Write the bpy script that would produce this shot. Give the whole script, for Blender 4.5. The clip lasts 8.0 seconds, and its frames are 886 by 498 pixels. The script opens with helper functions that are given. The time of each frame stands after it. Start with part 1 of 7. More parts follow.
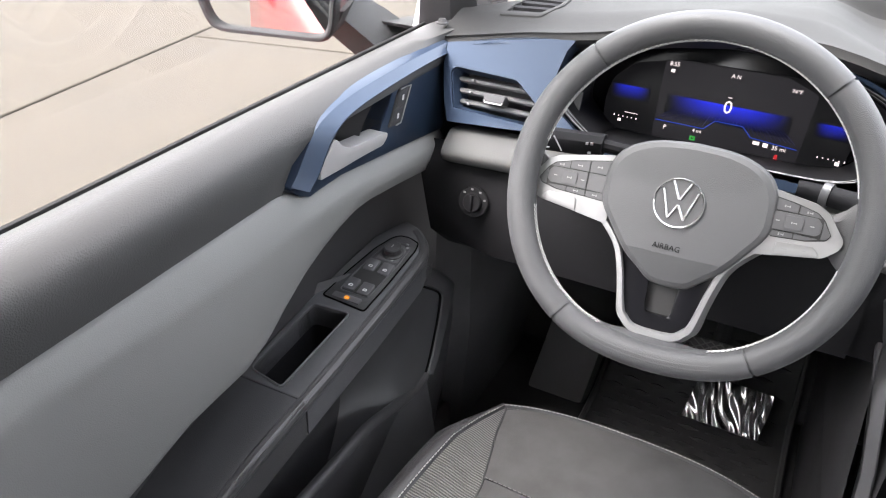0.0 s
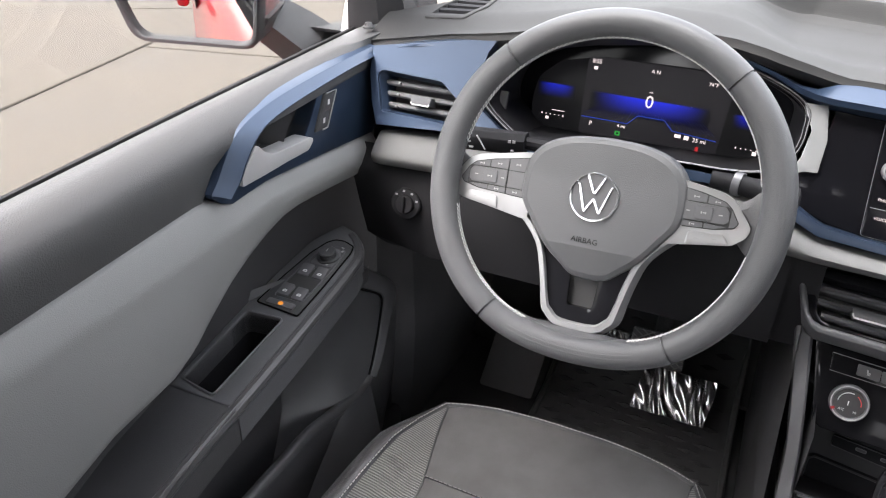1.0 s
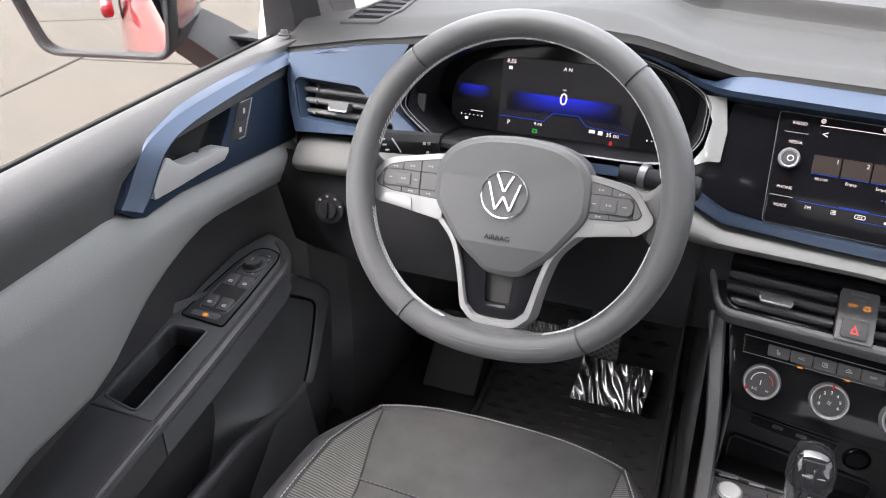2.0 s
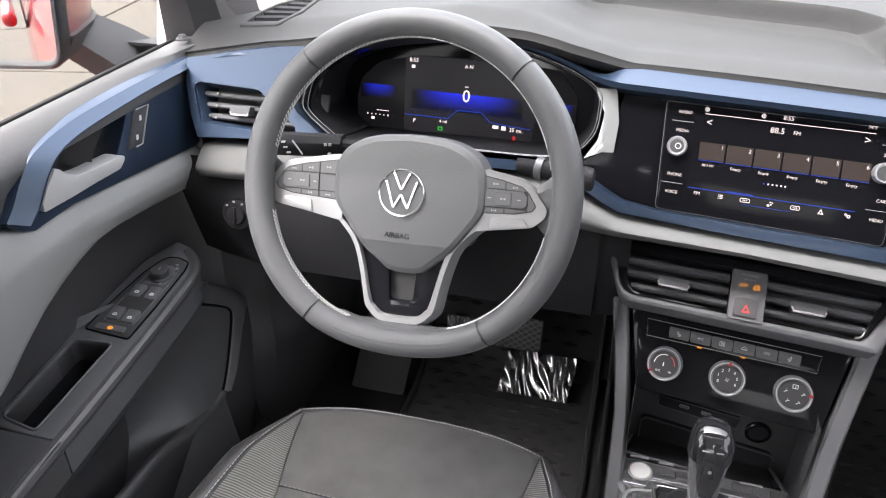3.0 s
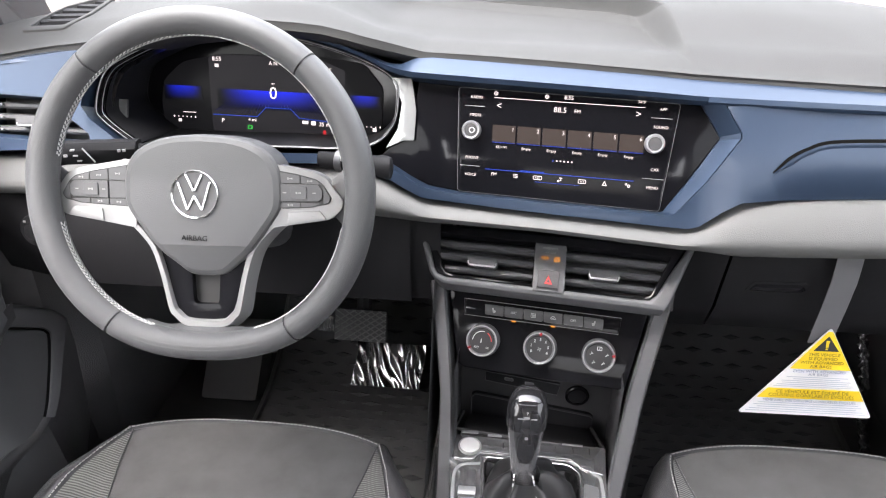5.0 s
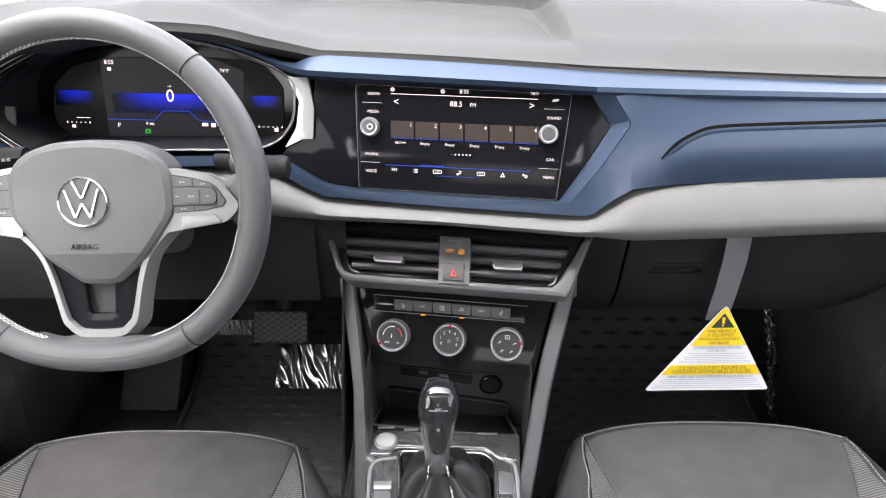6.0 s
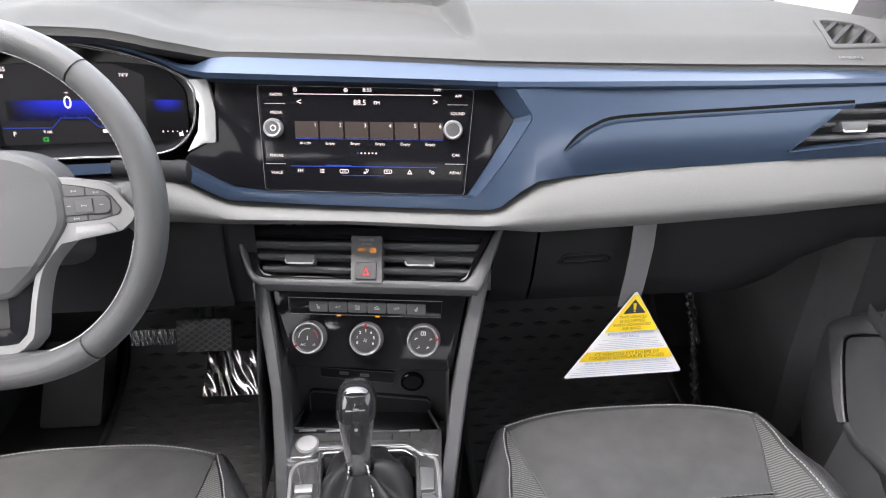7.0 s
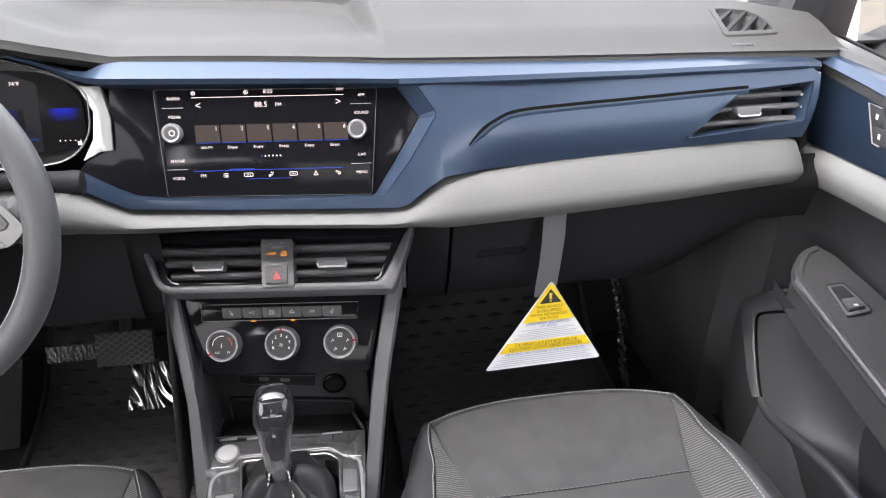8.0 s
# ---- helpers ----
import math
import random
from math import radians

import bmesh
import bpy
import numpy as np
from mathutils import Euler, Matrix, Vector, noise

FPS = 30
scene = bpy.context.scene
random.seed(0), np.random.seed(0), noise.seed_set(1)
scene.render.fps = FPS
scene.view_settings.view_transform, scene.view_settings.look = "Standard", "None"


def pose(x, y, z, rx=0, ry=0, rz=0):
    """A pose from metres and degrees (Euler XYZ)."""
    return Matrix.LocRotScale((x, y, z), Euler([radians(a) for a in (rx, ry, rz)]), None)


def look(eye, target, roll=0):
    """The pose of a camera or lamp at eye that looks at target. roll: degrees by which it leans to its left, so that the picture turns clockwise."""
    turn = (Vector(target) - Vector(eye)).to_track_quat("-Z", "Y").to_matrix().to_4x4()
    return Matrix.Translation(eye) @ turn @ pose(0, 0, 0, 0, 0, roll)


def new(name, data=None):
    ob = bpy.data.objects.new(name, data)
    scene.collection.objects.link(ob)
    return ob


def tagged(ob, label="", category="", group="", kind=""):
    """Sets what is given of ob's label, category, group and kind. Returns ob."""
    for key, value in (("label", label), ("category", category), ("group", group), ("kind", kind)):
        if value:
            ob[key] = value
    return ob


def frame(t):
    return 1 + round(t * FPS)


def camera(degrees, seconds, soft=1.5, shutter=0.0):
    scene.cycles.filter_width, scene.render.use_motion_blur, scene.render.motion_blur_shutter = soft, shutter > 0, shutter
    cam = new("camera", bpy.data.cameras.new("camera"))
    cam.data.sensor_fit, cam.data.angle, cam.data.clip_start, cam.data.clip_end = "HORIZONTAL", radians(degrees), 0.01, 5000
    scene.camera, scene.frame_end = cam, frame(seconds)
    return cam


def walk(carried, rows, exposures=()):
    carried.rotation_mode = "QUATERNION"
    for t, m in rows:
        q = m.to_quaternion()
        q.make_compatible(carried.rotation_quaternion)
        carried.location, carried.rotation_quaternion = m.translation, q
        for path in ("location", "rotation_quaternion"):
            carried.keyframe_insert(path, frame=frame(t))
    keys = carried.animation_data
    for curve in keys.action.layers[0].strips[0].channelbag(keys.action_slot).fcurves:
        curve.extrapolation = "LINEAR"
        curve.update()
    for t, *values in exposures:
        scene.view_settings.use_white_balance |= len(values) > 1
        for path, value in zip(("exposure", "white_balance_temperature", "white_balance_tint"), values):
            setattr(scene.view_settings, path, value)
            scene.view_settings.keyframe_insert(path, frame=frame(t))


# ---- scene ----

# ---- camera ----
EXPO = 4.65
cam = camera(62.0, 8.0, soft=1.1)
PATH = [
    (0, (-0.274, 0.026, 1.252), (-1.045, 1.579, 0.256), 2.4),
    (0.5, (-0.25, 0.035, 1.254), (-0.996, 1.603, 0.262), 1.9),
    (1, (-0.227, 0.04, 1.255), (-0.929, 1.632, 0.268), 1.5),
    (1.5, (-0.206, 0.045, 1.259), (-0.863, 1.658, 0.275), 1.0),
    (3, (-0.137, 0.059, 1.261), (-0.598, 1.74, 0.281), 0.3),
    (3.5, (-0.117, 0.063, 1.26), (-0.505, 1.762, 0.279), 0.4),
    (4, (-0.094, 0.067, 1.259), (-0.399, 1.781, 0.275), 0.5),
    (4.5, (-0.073, 0.066, 1.26), (-0.306, 1.791, 0.275), 0.5),
    (6, (-0.01, 0.06, 1.262), (-0.002, 1.796, 0.269), 0.5),
    (6.5, (0.009, 0.06, 1.263), (0.087, 1.792, 0.266), 0.5),
    (7, (0.032, 0.058, 1.263), (0.183, 1.784, 0.264), 0.4),
    (7.5, (0.052, 0.057, 1.264), (0.267, 1.774, 0.261), 0.2),
    (8, (0.074, 0.055, 1.264), (0.365, 1.758, 0.256), 0.0),
]
walk(cam, [(t, look(eye, target, roll)) for t, eye, target, roll in PATH],
     exposures=[(t, EXPO + d, 6620, 15) for t, d in ((0, 0.0), (0.5, -0.11), (1, -0.19), (1.5, -0.19), (3, -0.04), (3.5, 0.03), (4.5, 0.2), (6, 0.15), (7.5, 0.08), (8, 0.06))])

# ---- world and sun: bright, hazy day ----
world = bpy.data.worlds.new("sky")
scene.world = world
world.use_nodes = True
wn = world.node_tree.nodes
wl = world.node_tree.links
bg = wn["Background"]
sky = wn.new("ShaderNodeTexSky")
sky.sky_type = "NISHITA"
sky.sun_disc = False
sky.sun_elevation = radians(64)
sky.sun_rotation = radians(230)
sky.air_density = 1.6
sky.dust_density = 4.0
bg.inputs["Strength"].default_value = 0.15
haze = wn.new("ShaderNodeHueSaturation")
haze.inputs["Saturation"].default_value = 0.25
wl.new(sky.outputs[0], haze.inputs["Color"])
wl.new(haze.outputs[0], bg.inputs[0])
sun_data = bpy.data.lights.new("sun", "SUN")
sun_data.energy = 0.3
sun_data.angle = radians(60)
sun_data.color = (1.0, 0.985, 0.965)
sun = new("sun", sun_data)
sun.matrix_world = look((-1.5, -1.0, 7.6), (0, 0, 0))


# ---- materials ----
def mat(name, color, rough=0.5, metal=0.0, grain=0.0, scale=400.0, vary=0.15, blotch=6.0, coat=0.0, voronoi=False, dist=0.0006):
    m = bpy.data.materials.new(name)
    m.use_nodes = True
    n, l = m.node_tree.nodes, m.node_tree.links
    b = n["Principled BSDF"]
    b.inputs["Base Color"].default_value = (*color, 1)
    b.inputs["Roughness"].default_value = rough
    b.inputs["Metallic"].default_value = metal
    b.inputs["Coat Weight"].default_value = coat
    b.inputs["Coat Roughness"].default_value = 0.03
    tc = n.new("ShaderNodeTexCoord")
    big = n.new("ShaderNodeTexNoise")
    big.inputs["Scale"].default_value = blotch
    big.inputs["Detail"].default_value = 6
    l.new(tc.outputs["Object"], big.inputs["Vector"])
    if vary:
        ramp = n.new("ShaderNodeMapRange")
        ramp.inputs[1].default_value, ramp.inputs[2].default_value = 0.3, 0.7
        ramp.inputs[3].default_value, ramp.inputs[4].default_value = 1 - vary, 1 + vary
        l.new(big.outputs["Fac"], ramp.inputs[0])
        mul = n.new("ShaderNodeVectorMath")
        mul.operation = "SCALE"
        mul.inputs[0].default_value = color
        l.new(ramp.outputs[0], mul.inputs["Scale"])
        l.new(mul.outputs[0], b.inputs["Base Color"])
        rr = n.new("ShaderNodeMapRange")
        rr.inputs[1].default_value, rr.inputs[2].default_value = 0.3, 0.7
        rr.inputs[3].default_value, rr.inputs[4].default_value = rough * 0.9, min(1, rough * 1.1)
        l.new(big.outputs["Fac"], rr.inputs[0])
        l.new(rr.outputs[0], b.inputs["Roughness"])
    if grain:
        t = n.new("ShaderNodeTexVoronoi" if voronoi else "ShaderNodeTexNoise")
        t.inputs["Scale"].default_value = scale
        l.new(tc.outputs["Object"], t.inputs["Vector"])
        bump = n.new("ShaderNodeBump")
        bump.inputs["Strength"].default_value = grain
        bump.inputs["Distance"].default_value = dist
        l.new(t.outputs["Distance" if voronoi else "Fac"], bump.inputs["Height"])
        l.new(bump.outputs[0], b.inputs["Normal"])
    return m


def glow(name, color, strength):
    m = bpy.data.materials.new(name)
    m.use_nodes = True
    b = m.node_tree.nodes["Principled BSDF"]
    b.inputs["Base Color"].default_value = (0.01, 0.01, 0.01, 1)
    b.inputs["Roughness"].default_value = 0.3
    b.inputs["IOR"].default_value = 1.15
    b.inputs["Emission Color"].default_value = (*color, 1)
    b.inputs["Emission Strength"].default_value = strength * 2 ** -EXPO
    return m


DASH_TOP = mat("soft_grey_dash_skin", (0.033, 0.033, 0.0326), 0.72, grain=0.35, scale=900, vary=0.06, voronoi=True)
DASH_TOP.node_tree.nodes["Principled BSDF"].inputs["IOR"].default_value = 1.35
BLACK = mat("black_grained_plastic", (0.032, 0.032, 0.034), 0.5, grain=0.35, scale=1100, vary=0.12, voronoi=True)
DARK = mat("dark_grey_plastic", (0.07, 0.071, 0.075), 0.5, grain=0.3, scale=1100, vary=0.1, voronoi=True)
ROLL = mat("dark_grey_door_skin", (0.041, 0.0415, 0.0425), 0.58, grain=0.5, scale=700, vary=0.06, voronoi=True)
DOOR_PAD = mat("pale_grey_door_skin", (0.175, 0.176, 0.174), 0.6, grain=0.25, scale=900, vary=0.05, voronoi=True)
# pale grey like the door band, with the pad's shade put into the colour
PAD = mat("shaded_pale_grey_pad", (0.074, 0.075, 0.074), 0.62, grain=0.25, scale=900, vary=0.05, voronoi=True)
BLUE = mat("blue_satin_paint", (0.0225, 0.0385, 0.069), 0.4, metal=0.55, grain=0.05, scale=2500, vary=0.05)
BLUE.node_tree.nodes["Principled BSDF"].inputs["Coat Weight"].default_value = 0.4
BLUE.node_tree.nodes["Principled BSDF"].inputs["Coat Roughness"].default_value = 0.2
# darker copy of BLACK: deep shade under the dash put into the colour
BLACK_SHADED = mat("shaded_black_plastic", (0.0125, 0.0125, 0.0138), 0.6, grain=0.35, scale=1100, vary=0.12, voronoi=True)
BLACK_SHADED.node_tree.nodes["Principled BSDF"].inputs["IOR"].default_value = 1.24
FRAME = mat("dark_satin_plastic", (0.07, 0.071, 0.075), 0.55, grain=0.15, scale=1500, vary=0.08)
GLOSS = mat("piano_black", (0.006, 0.006, 0.007), 0.07, vary=0.0)
GLOSS.node_tree.nodes["Principled BSDF"].inputs["IOR"].default_value = 1.26
SCREEN = mat("coated_screen_glass", (0.004, 0.004, 0.005), 0.1, vary=0.0)
SCREEN.node_tree.nodes["Principled BSDF"].inputs["IOR"].default_value = 1.22
LEATHER = mat("black_leather", (0.054, 0.055, 0.057), 0.42, grain=0.4, scale=1300, vary=0.08, voronoi=True)
HUB = mat("airbag_cover_plastic", (0.068, 0.069, 0.071), 0.5, grain=0.3, scale=1500, vary=0.04, voronoi=True)
SILVER = mat("satin_silver", (0.26, 0.26, 0.26), 0.33, metal=0.5, vary=0.04)
# lighter copy of SILVER: light on handles and tab edges put into the colour
SILVER_LIT = mat("lit_satin_silver", (0.45, 0.445, 0.445), 0.34, metal=0.45, vary=0.03)
CHROME = mat("chrome", (0.62, 0.62, 0.62), 0.2, metal=1.0, vary=0.0)
SUEDE = mat("charcoal_suede", (0.053, 0.0535, 0.0535), 0.95, grain=0.6, scale=1600, vary=0.22, blotch=26)
VINYL = mat("black_leatherette", (0.035, 0.035, 0.037), 0.34, grain=0.4, scale=900, vary=0.08, voronoi=True)
THREAD = mat("white_thread", (0.46, 0.46, 0.45), 0.8, vary=0.1)
THREAD_PALE = mat("pale_thread", (0.3, 0.3, 0.29), 0.8, vary=0.1)
THREAD_GREY = mat("grey_thread", (0.1, 0.1, 0.1), 0.8, vary=0.1)
CARPET = mat("black_carpet", (0.07, 0.07, 0.073), 0.95, grain=0.8, scale=900, vary=0.3, dist=0.002)
RUBBER = mat("black_rubber", (0.1, 0.1, 0.103), 0.6, grain=0.2, scale=600, vary=0.2)
WHITE_INK = mat("white_ink", (0.55, 0.55, 0.55), 0.6, vary=0.0)
GREY_INK = mat("grey_ink", (0.22, 0.22, 0.22), 0.6, vary=0.0)
RED_PAINT = mat("red_car_paint", (0.42, 0.012, 0.02), 0.3, metal=0.3, vary=0.03, coat=0.8)
COVER = mat("satin_black_cover", (0.06, 0.061, 0.064), 0.36, grain=0.1, scale=1500, vary=0.06)
ARM = mat("black_satin_armrest", (0.04, 0.04, 0.042), 0.42, grain=0.25, scale=1100, vary=0.06, voronoi=True)
CLOTH = mat("headliner_cloth", (0.4, 0.4, 0.395), 0.95, grain=0.4, scale=1200, vary=0.06)


def pane_glass(name, tint):
    """Thin tinted glass: lets light straight through, with a faint mirror gloss."""
    m = bpy.data.materials.new(name)
    m.use_nodes = True
    n, l = m.node_tree.nodes, m.node_tree.links
    n.remove(n["Principled BSDF"])
    see = n.new("ShaderNodeBsdfTransparent")
    see.inputs["Color"].default_value = (*tint, 1)
    shine = n.new("ShaderNodeBsdfGlossy")
    shine.inputs["Roughness"].default_value = 0.0
    mix = n.new("ShaderNodeMixShader")
    mix.inputs[0].default_value = 0.03
    l.new(see.outputs[0], mix.inputs[1])
    l.new(shine.outputs[0], mix.inputs[2])
    l.new(mix.outputs[0], n["Material Output"].inputs["Surface"])
    return m


GLASS = pane_glass("tinted_side_glass", (0.5, 0.505, 0.5))
DARK_GLASS = pane_glass("dark_rear_glass", (0.5, 0.5, 0.5))
SHADE_GLASS = pane_glass("shaded_windscreen_glass", (0.66, 0.67, 0.67))

SATIN = mat("dark_satin_metal", (0.122, 0.123, 0.128), 0.45, metal=0.5, vary=0.05)
FILM = mat("crinkled_clear_film", (0.58, 0.58, 0.59), 0.14, metal=0.85, vary=0.0)
FILM_DULL = mat("dull_clear_film", (0.2, 0.2, 0.2), 0.2, metal=0.85, vary=0.0)
YELLOW = mat("yellow_print", (0.75, 0.53, 0.02), 0.55, vary=0.02)
CARD = mat("white_card", (0.72, 0.72, 0.74), 0.5, vary=0.03)
INK = mat("black_ink", (0.02, 0.02, 0.02), 0.6, vary=0.0)
PALE_INK = mat("pale_blue_ink", (0.27, 0.3, 0.37), 0.6, vary=0.0)
SEAL = mat("black_seal_rubber", (0.012, 0.012, 0.013), 0.6, vary=0.2)
VOID = mat("dark_gap", (0.004, 0.004, 0.004), 0.9, vary=0.2)
VOID.node_tree.nodes["Principled BSDF"].inputs["IOR"].default_value = 1.15
BAR_INK = mat("faint_print", (0.45, 0.48, 0.55), 0.6, vary=0.0)
OLIVE_INK = mat("olive_ink", (0.13, 0.1, 0.01), 0.6, vary=0.0)
WEB = mat("grey_plastic_strap", (0.11, 0.11, 0.115), 0.4, grain=0.3, scale=2000, vary=0.05)


# ---- mesh helpers ----
def part(name, bm, material, parent=None, label="", sharp=32):
    me = bpy.data.meshes.new(name)
    bm.to_mesh(me)
    bm.free()
    me.polygons.foreach_set("use_smooth", [True] * len(me.polygons))
    me.set_sharp_from_angle(angle=radians(sharp))
    me.materials.append(material)
    ob = new(name, me)
    if parent:
        ob.parent = parent
    return tagged(ob, label)


def thing(name, label, category, group="", kind=""):
    return tagged(new(name), label, category, group, kind)


def loft(rows, ring=False, wrap=False, caps=False):
    """A skin over rows of points; ring: each row is closed; wrap: the last row meets the first."""
    bm = bmesh.new()
    vs = [[bm.verts.new(p) for p in r] for r in rows]
    n, k = len(vs), len(vs[0])
    for i in range(n if wrap else n - 1):
        a, b = vs[i], vs[(i + 1) % n]
        for j in range(k if ring else k - 1):
            bm.faces.new((a[j], a[(j + 1) % k], b[(j + 1) % k], b[j]))
    if caps:
        bm.faces.new(vs[0])
        bm.faces.new(vs[-1])
    bmesh.ops.recalc_face_normals(bm, faces=bm.faces)
    return bm


def rnd(poly, r=0.005, n=4):
    """The polygon with its corners rounded."""
    out = []
    k = len(poly)
    for i in range(k):
        p, a, b = Vector(poly[i]), Vector(poly[i - 1]), Vector(poly[(i + 1) % k])
        ra = min(r, (a - p).length * 0.45, (b - p).length * 0.45)
        p0, p1 = p + (a - p).normalized() * ra, p + (b - p).normalized() * ra
        for j in range(n + 1):
            s = j / n
            out.append(tuple(p0 * (1 - s) ** 2 + p * 2 * s * (1 - s) + p1 * s * s))
    return out


def curve(pts, n=6, closed=False):
    """Catmull-Rom through the points."""
    v = [Vector(p) for p in pts]
    k = len(v)
    out = []
    for i in range(k if closed else k - 1):
        a = v[i - 1] if closed or i > 0 else v[0] * 2 - v[1]
        b, c = v[i], v[(i + 1) % k]
        d = v[(i + 2) % k] if closed or i + 2 < k else c * 2 - b
        for j in range(n):
            s = j / n
            out.append(0.5 * (2 * b + (c - a) * s + (2 * a - 5 * b + 4 * c - d) * s * s + (3 * b - a - 3 * c + d) * s ** 3))
    if not closed:
        out.append(v[-1])
    return out


def plate(outer, fmap, front, back, holes=(), bevel=0.002, seg=2, cuts=(), rows=()):
    """A plate with that outline (and holes) on the surface fmap(u, v, height), its front edges rounded."""
    bm = bmesh.new()
    edges = []
    for loop in (outer, *holes):
        vs = [bm.verts.new((p[0], p[1], 0)) for p in loop]
        edges += [bm.edges.new((vs[i], vs[(i + 1) % len(vs)])) for i in range(len(vs))]
    bmesh.ops.triangle_fill(bm, edges=edges, use_beauty=True, use_dissolve=False)
    for c in cuts:
        bmesh.ops.bisect_plane(bm, geom=bm.verts[:] + bm.edges[:] + bm.faces[:], plane_co=(c, 0, 0), plane_no=(1, 0, 0))
    for c in rows:
        bmesh.ops.bisect_plane(bm, geom=bm.verts[:] + bm.edges[:] + bm.faces[:], plane_co=(0, c, 0), plane_no=(0, 1, 0))
    bmesh.ops.recalc_face_normals(bm, faces=bm.faces)
    top = bm.faces[:]
    got = bmesh.ops.extrude_face_region(bm, geom=top)
    low = [g for g in got["geom"] if isinstance(g, bmesh.types.BMVert)]
    lowset = set(low)
    rim = [e for e in bm.edges if e.verts[0] not in lowset and e.verts[1] not in lowset and any(any(v in lowset for v in f.verts) for f in e.link_faces)]
    for v in bm.verts:
        v.co.z = back if v in lowset else front
    bmesh.ops.recalc_face_normals(bm, faces=bm.faces)
    if bevel:
        bmesh.ops.bevel(bm, geom=rim, offset=bevel, segments=seg, profile=0.5, affect="EDGES", clamp_overlap=True)
    for v in bm.verts:
        v.co = fmap(v.co.x, v.co.y, v.co.z)
    bmesh.ops.recalc_face_normals(bm, faces=bm.faces)
    return bm


def box(size, m=None, bevel=0.002, seg=2):
    bm = bmesh.new()
    bmesh.ops.create_cube(bm, size=1, matrix=Matrix.Diagonal((*size, 1)))
    if bevel:
        bmesh.ops.bevel(bm, geom=bm.edges[:], offset=min(bevel, min(size) * 0.45), segments=seg, profile=0.5, affect="EDGES")
    if m is not None:
        bmesh.ops.transform(bm, matrix=m, verts=bm.verts)
    return bm


def lathe(profile, m=None, n=32):
    """A turned body from (radius, height) pairs round the local z."""
    rows = []
    for r, h in profile:
        rows.append([Vector((max(r, 1e-5) * math.cos(2 * math.pi * i / n), max(r, 1e-5) * math.sin(2 * math.pi * i / n), h)) for i in range(n)])
    hollow = profile[0][0] > 1e-4 and profile[-1][0] > 1e-4
    bm = loft(rows, ring=True, wrap=hollow, caps=not hollow)
    if m is not None:
        bmesh.ops.transform(bm, matrix=m, verts=bm.verts)
    return bm


def tube(path, radius, n=8, closed=False, flat=1.0):
    """A round bar along a path of points."""
    pts = [Vector(p) for p in path]
    rows = []
    k = len(pts)
    side = None
    for i, p in enumerate(pts):
        a = pts[i - 1] if closed or i else pts[0]
        b = pts[(i + 1) % k] if closed or i + 1 < k else pts[-1]
        d = (b - a).normalized()
        if side is None:
            side = d.cross(Vector((0, 0, 1)) if abs(d.z) < 0.9 else Vector((1, 0, 0))).normalized()
        side = (side - d * side.dot(d)).normalized()
        up = d.cross(side)
        rows.append([p + side * (radius * math.cos(2 * math.pi * j / n)) + up * (radius * flat * math.sin(2 * math.pi * j / n)) for j in range(n)])
    return loft(rows, ring=True, wrap=closed, caps=not closed)


def dashes(path, length, gap, radius, lift=None):
    """Stitches: short bars along a path, joined."""
    pts = [Vector(p) for p in path]
    bm = bmesh.new()
    walked, step = 0.0, length + gap
    nxt = 0.0
    for a, b in zip(pts, pts[1:]):
        seg = (b - a).length
        while nxt <= walked + seg and seg > 0:
            p = a + (b - a) * ((nxt - walked) / seg)
            d = (b - a).normalized()
            q = d.to_track_quat("X", "Z").to_matrix().to_4x4()
            bmesh.ops.create_cube(bm, size=1, matrix=Matrix.Translation(p) @ q @ Matrix.Diagonal((length, radius * 2, radius * 2, 1)))
            nxt += step
        walked += seg
    return bm


def writing(text, size, m, material, parent=None, name="lettering", depth=0.0002, align="CENTER"):
    cu = bpy.data.curves.new(name, "FONT")
    cu.body, cu.size, cu.extrude = text, size, depth
    cu.align_x, cu.align_y = align, "CENTER"
    cu.resolution_u = 2
    tmp = new(name, cu)
    bpy.context.view_layer.update()
    me = bpy.data.meshes.new_from_object(tmp)
    bpy.data.objects.remove(tmp)
    me.transform(m)
    me.materials.append(material)
    ob = new(name, me)
    if parent:
        ob.parent = parent
    return ob


def thick(bm, t=0.004):
    bmesh.ops.solidify(bm, geom=bm.faces[:], thickness=t)
    return bm


def smooth(a, b, x):
    s = max(0.0, min(1.0, (x - a) / (b - a)))
    return s * s * (3 - 2 * s)


def lerp(table, x):
    """A value from (x, value) pairs, straight between them."""
    if x <= table[0][0]:
        return table[0][1]
    for (a, va), (b, vb) in zip(table, table[1:]):
        if x <= b:
            return va + (vb - va) * (x - a) / (b - a)
    return table[-1][1]


def face_y(x, z):
    """The leaning front face of the dashboard, slightly turned to the driver in its middle."""
    return 0.8745 + 0.41 * (z - 1) - 0.1 * max(-0.2, min(0.15, x)) + 0.015 * smooth(0.15, 0.6, x)


LEAN_N = Vector((0, -0.925, 0.379))


def dash(x, z, o):
    return Vector((x, face_y(x, z), z)) + LEAN_N * o


def stack(x, z, o):
    """The face of the climate panel."""
    return Vector((x, 0.8235 + 0.61 * (z - 0.7565) - 0.15 * x, z)) + Vector((-0.13, -0.845, 0.52)) * o


def vents(x, z, o):
    """The face of the middle air vents."""
    return Vector((x, 0.842 + 0.95 * (z - 0.828) - 0.11 * x, z)) + Vector((-0.08, -0.722, 0.687)) * o


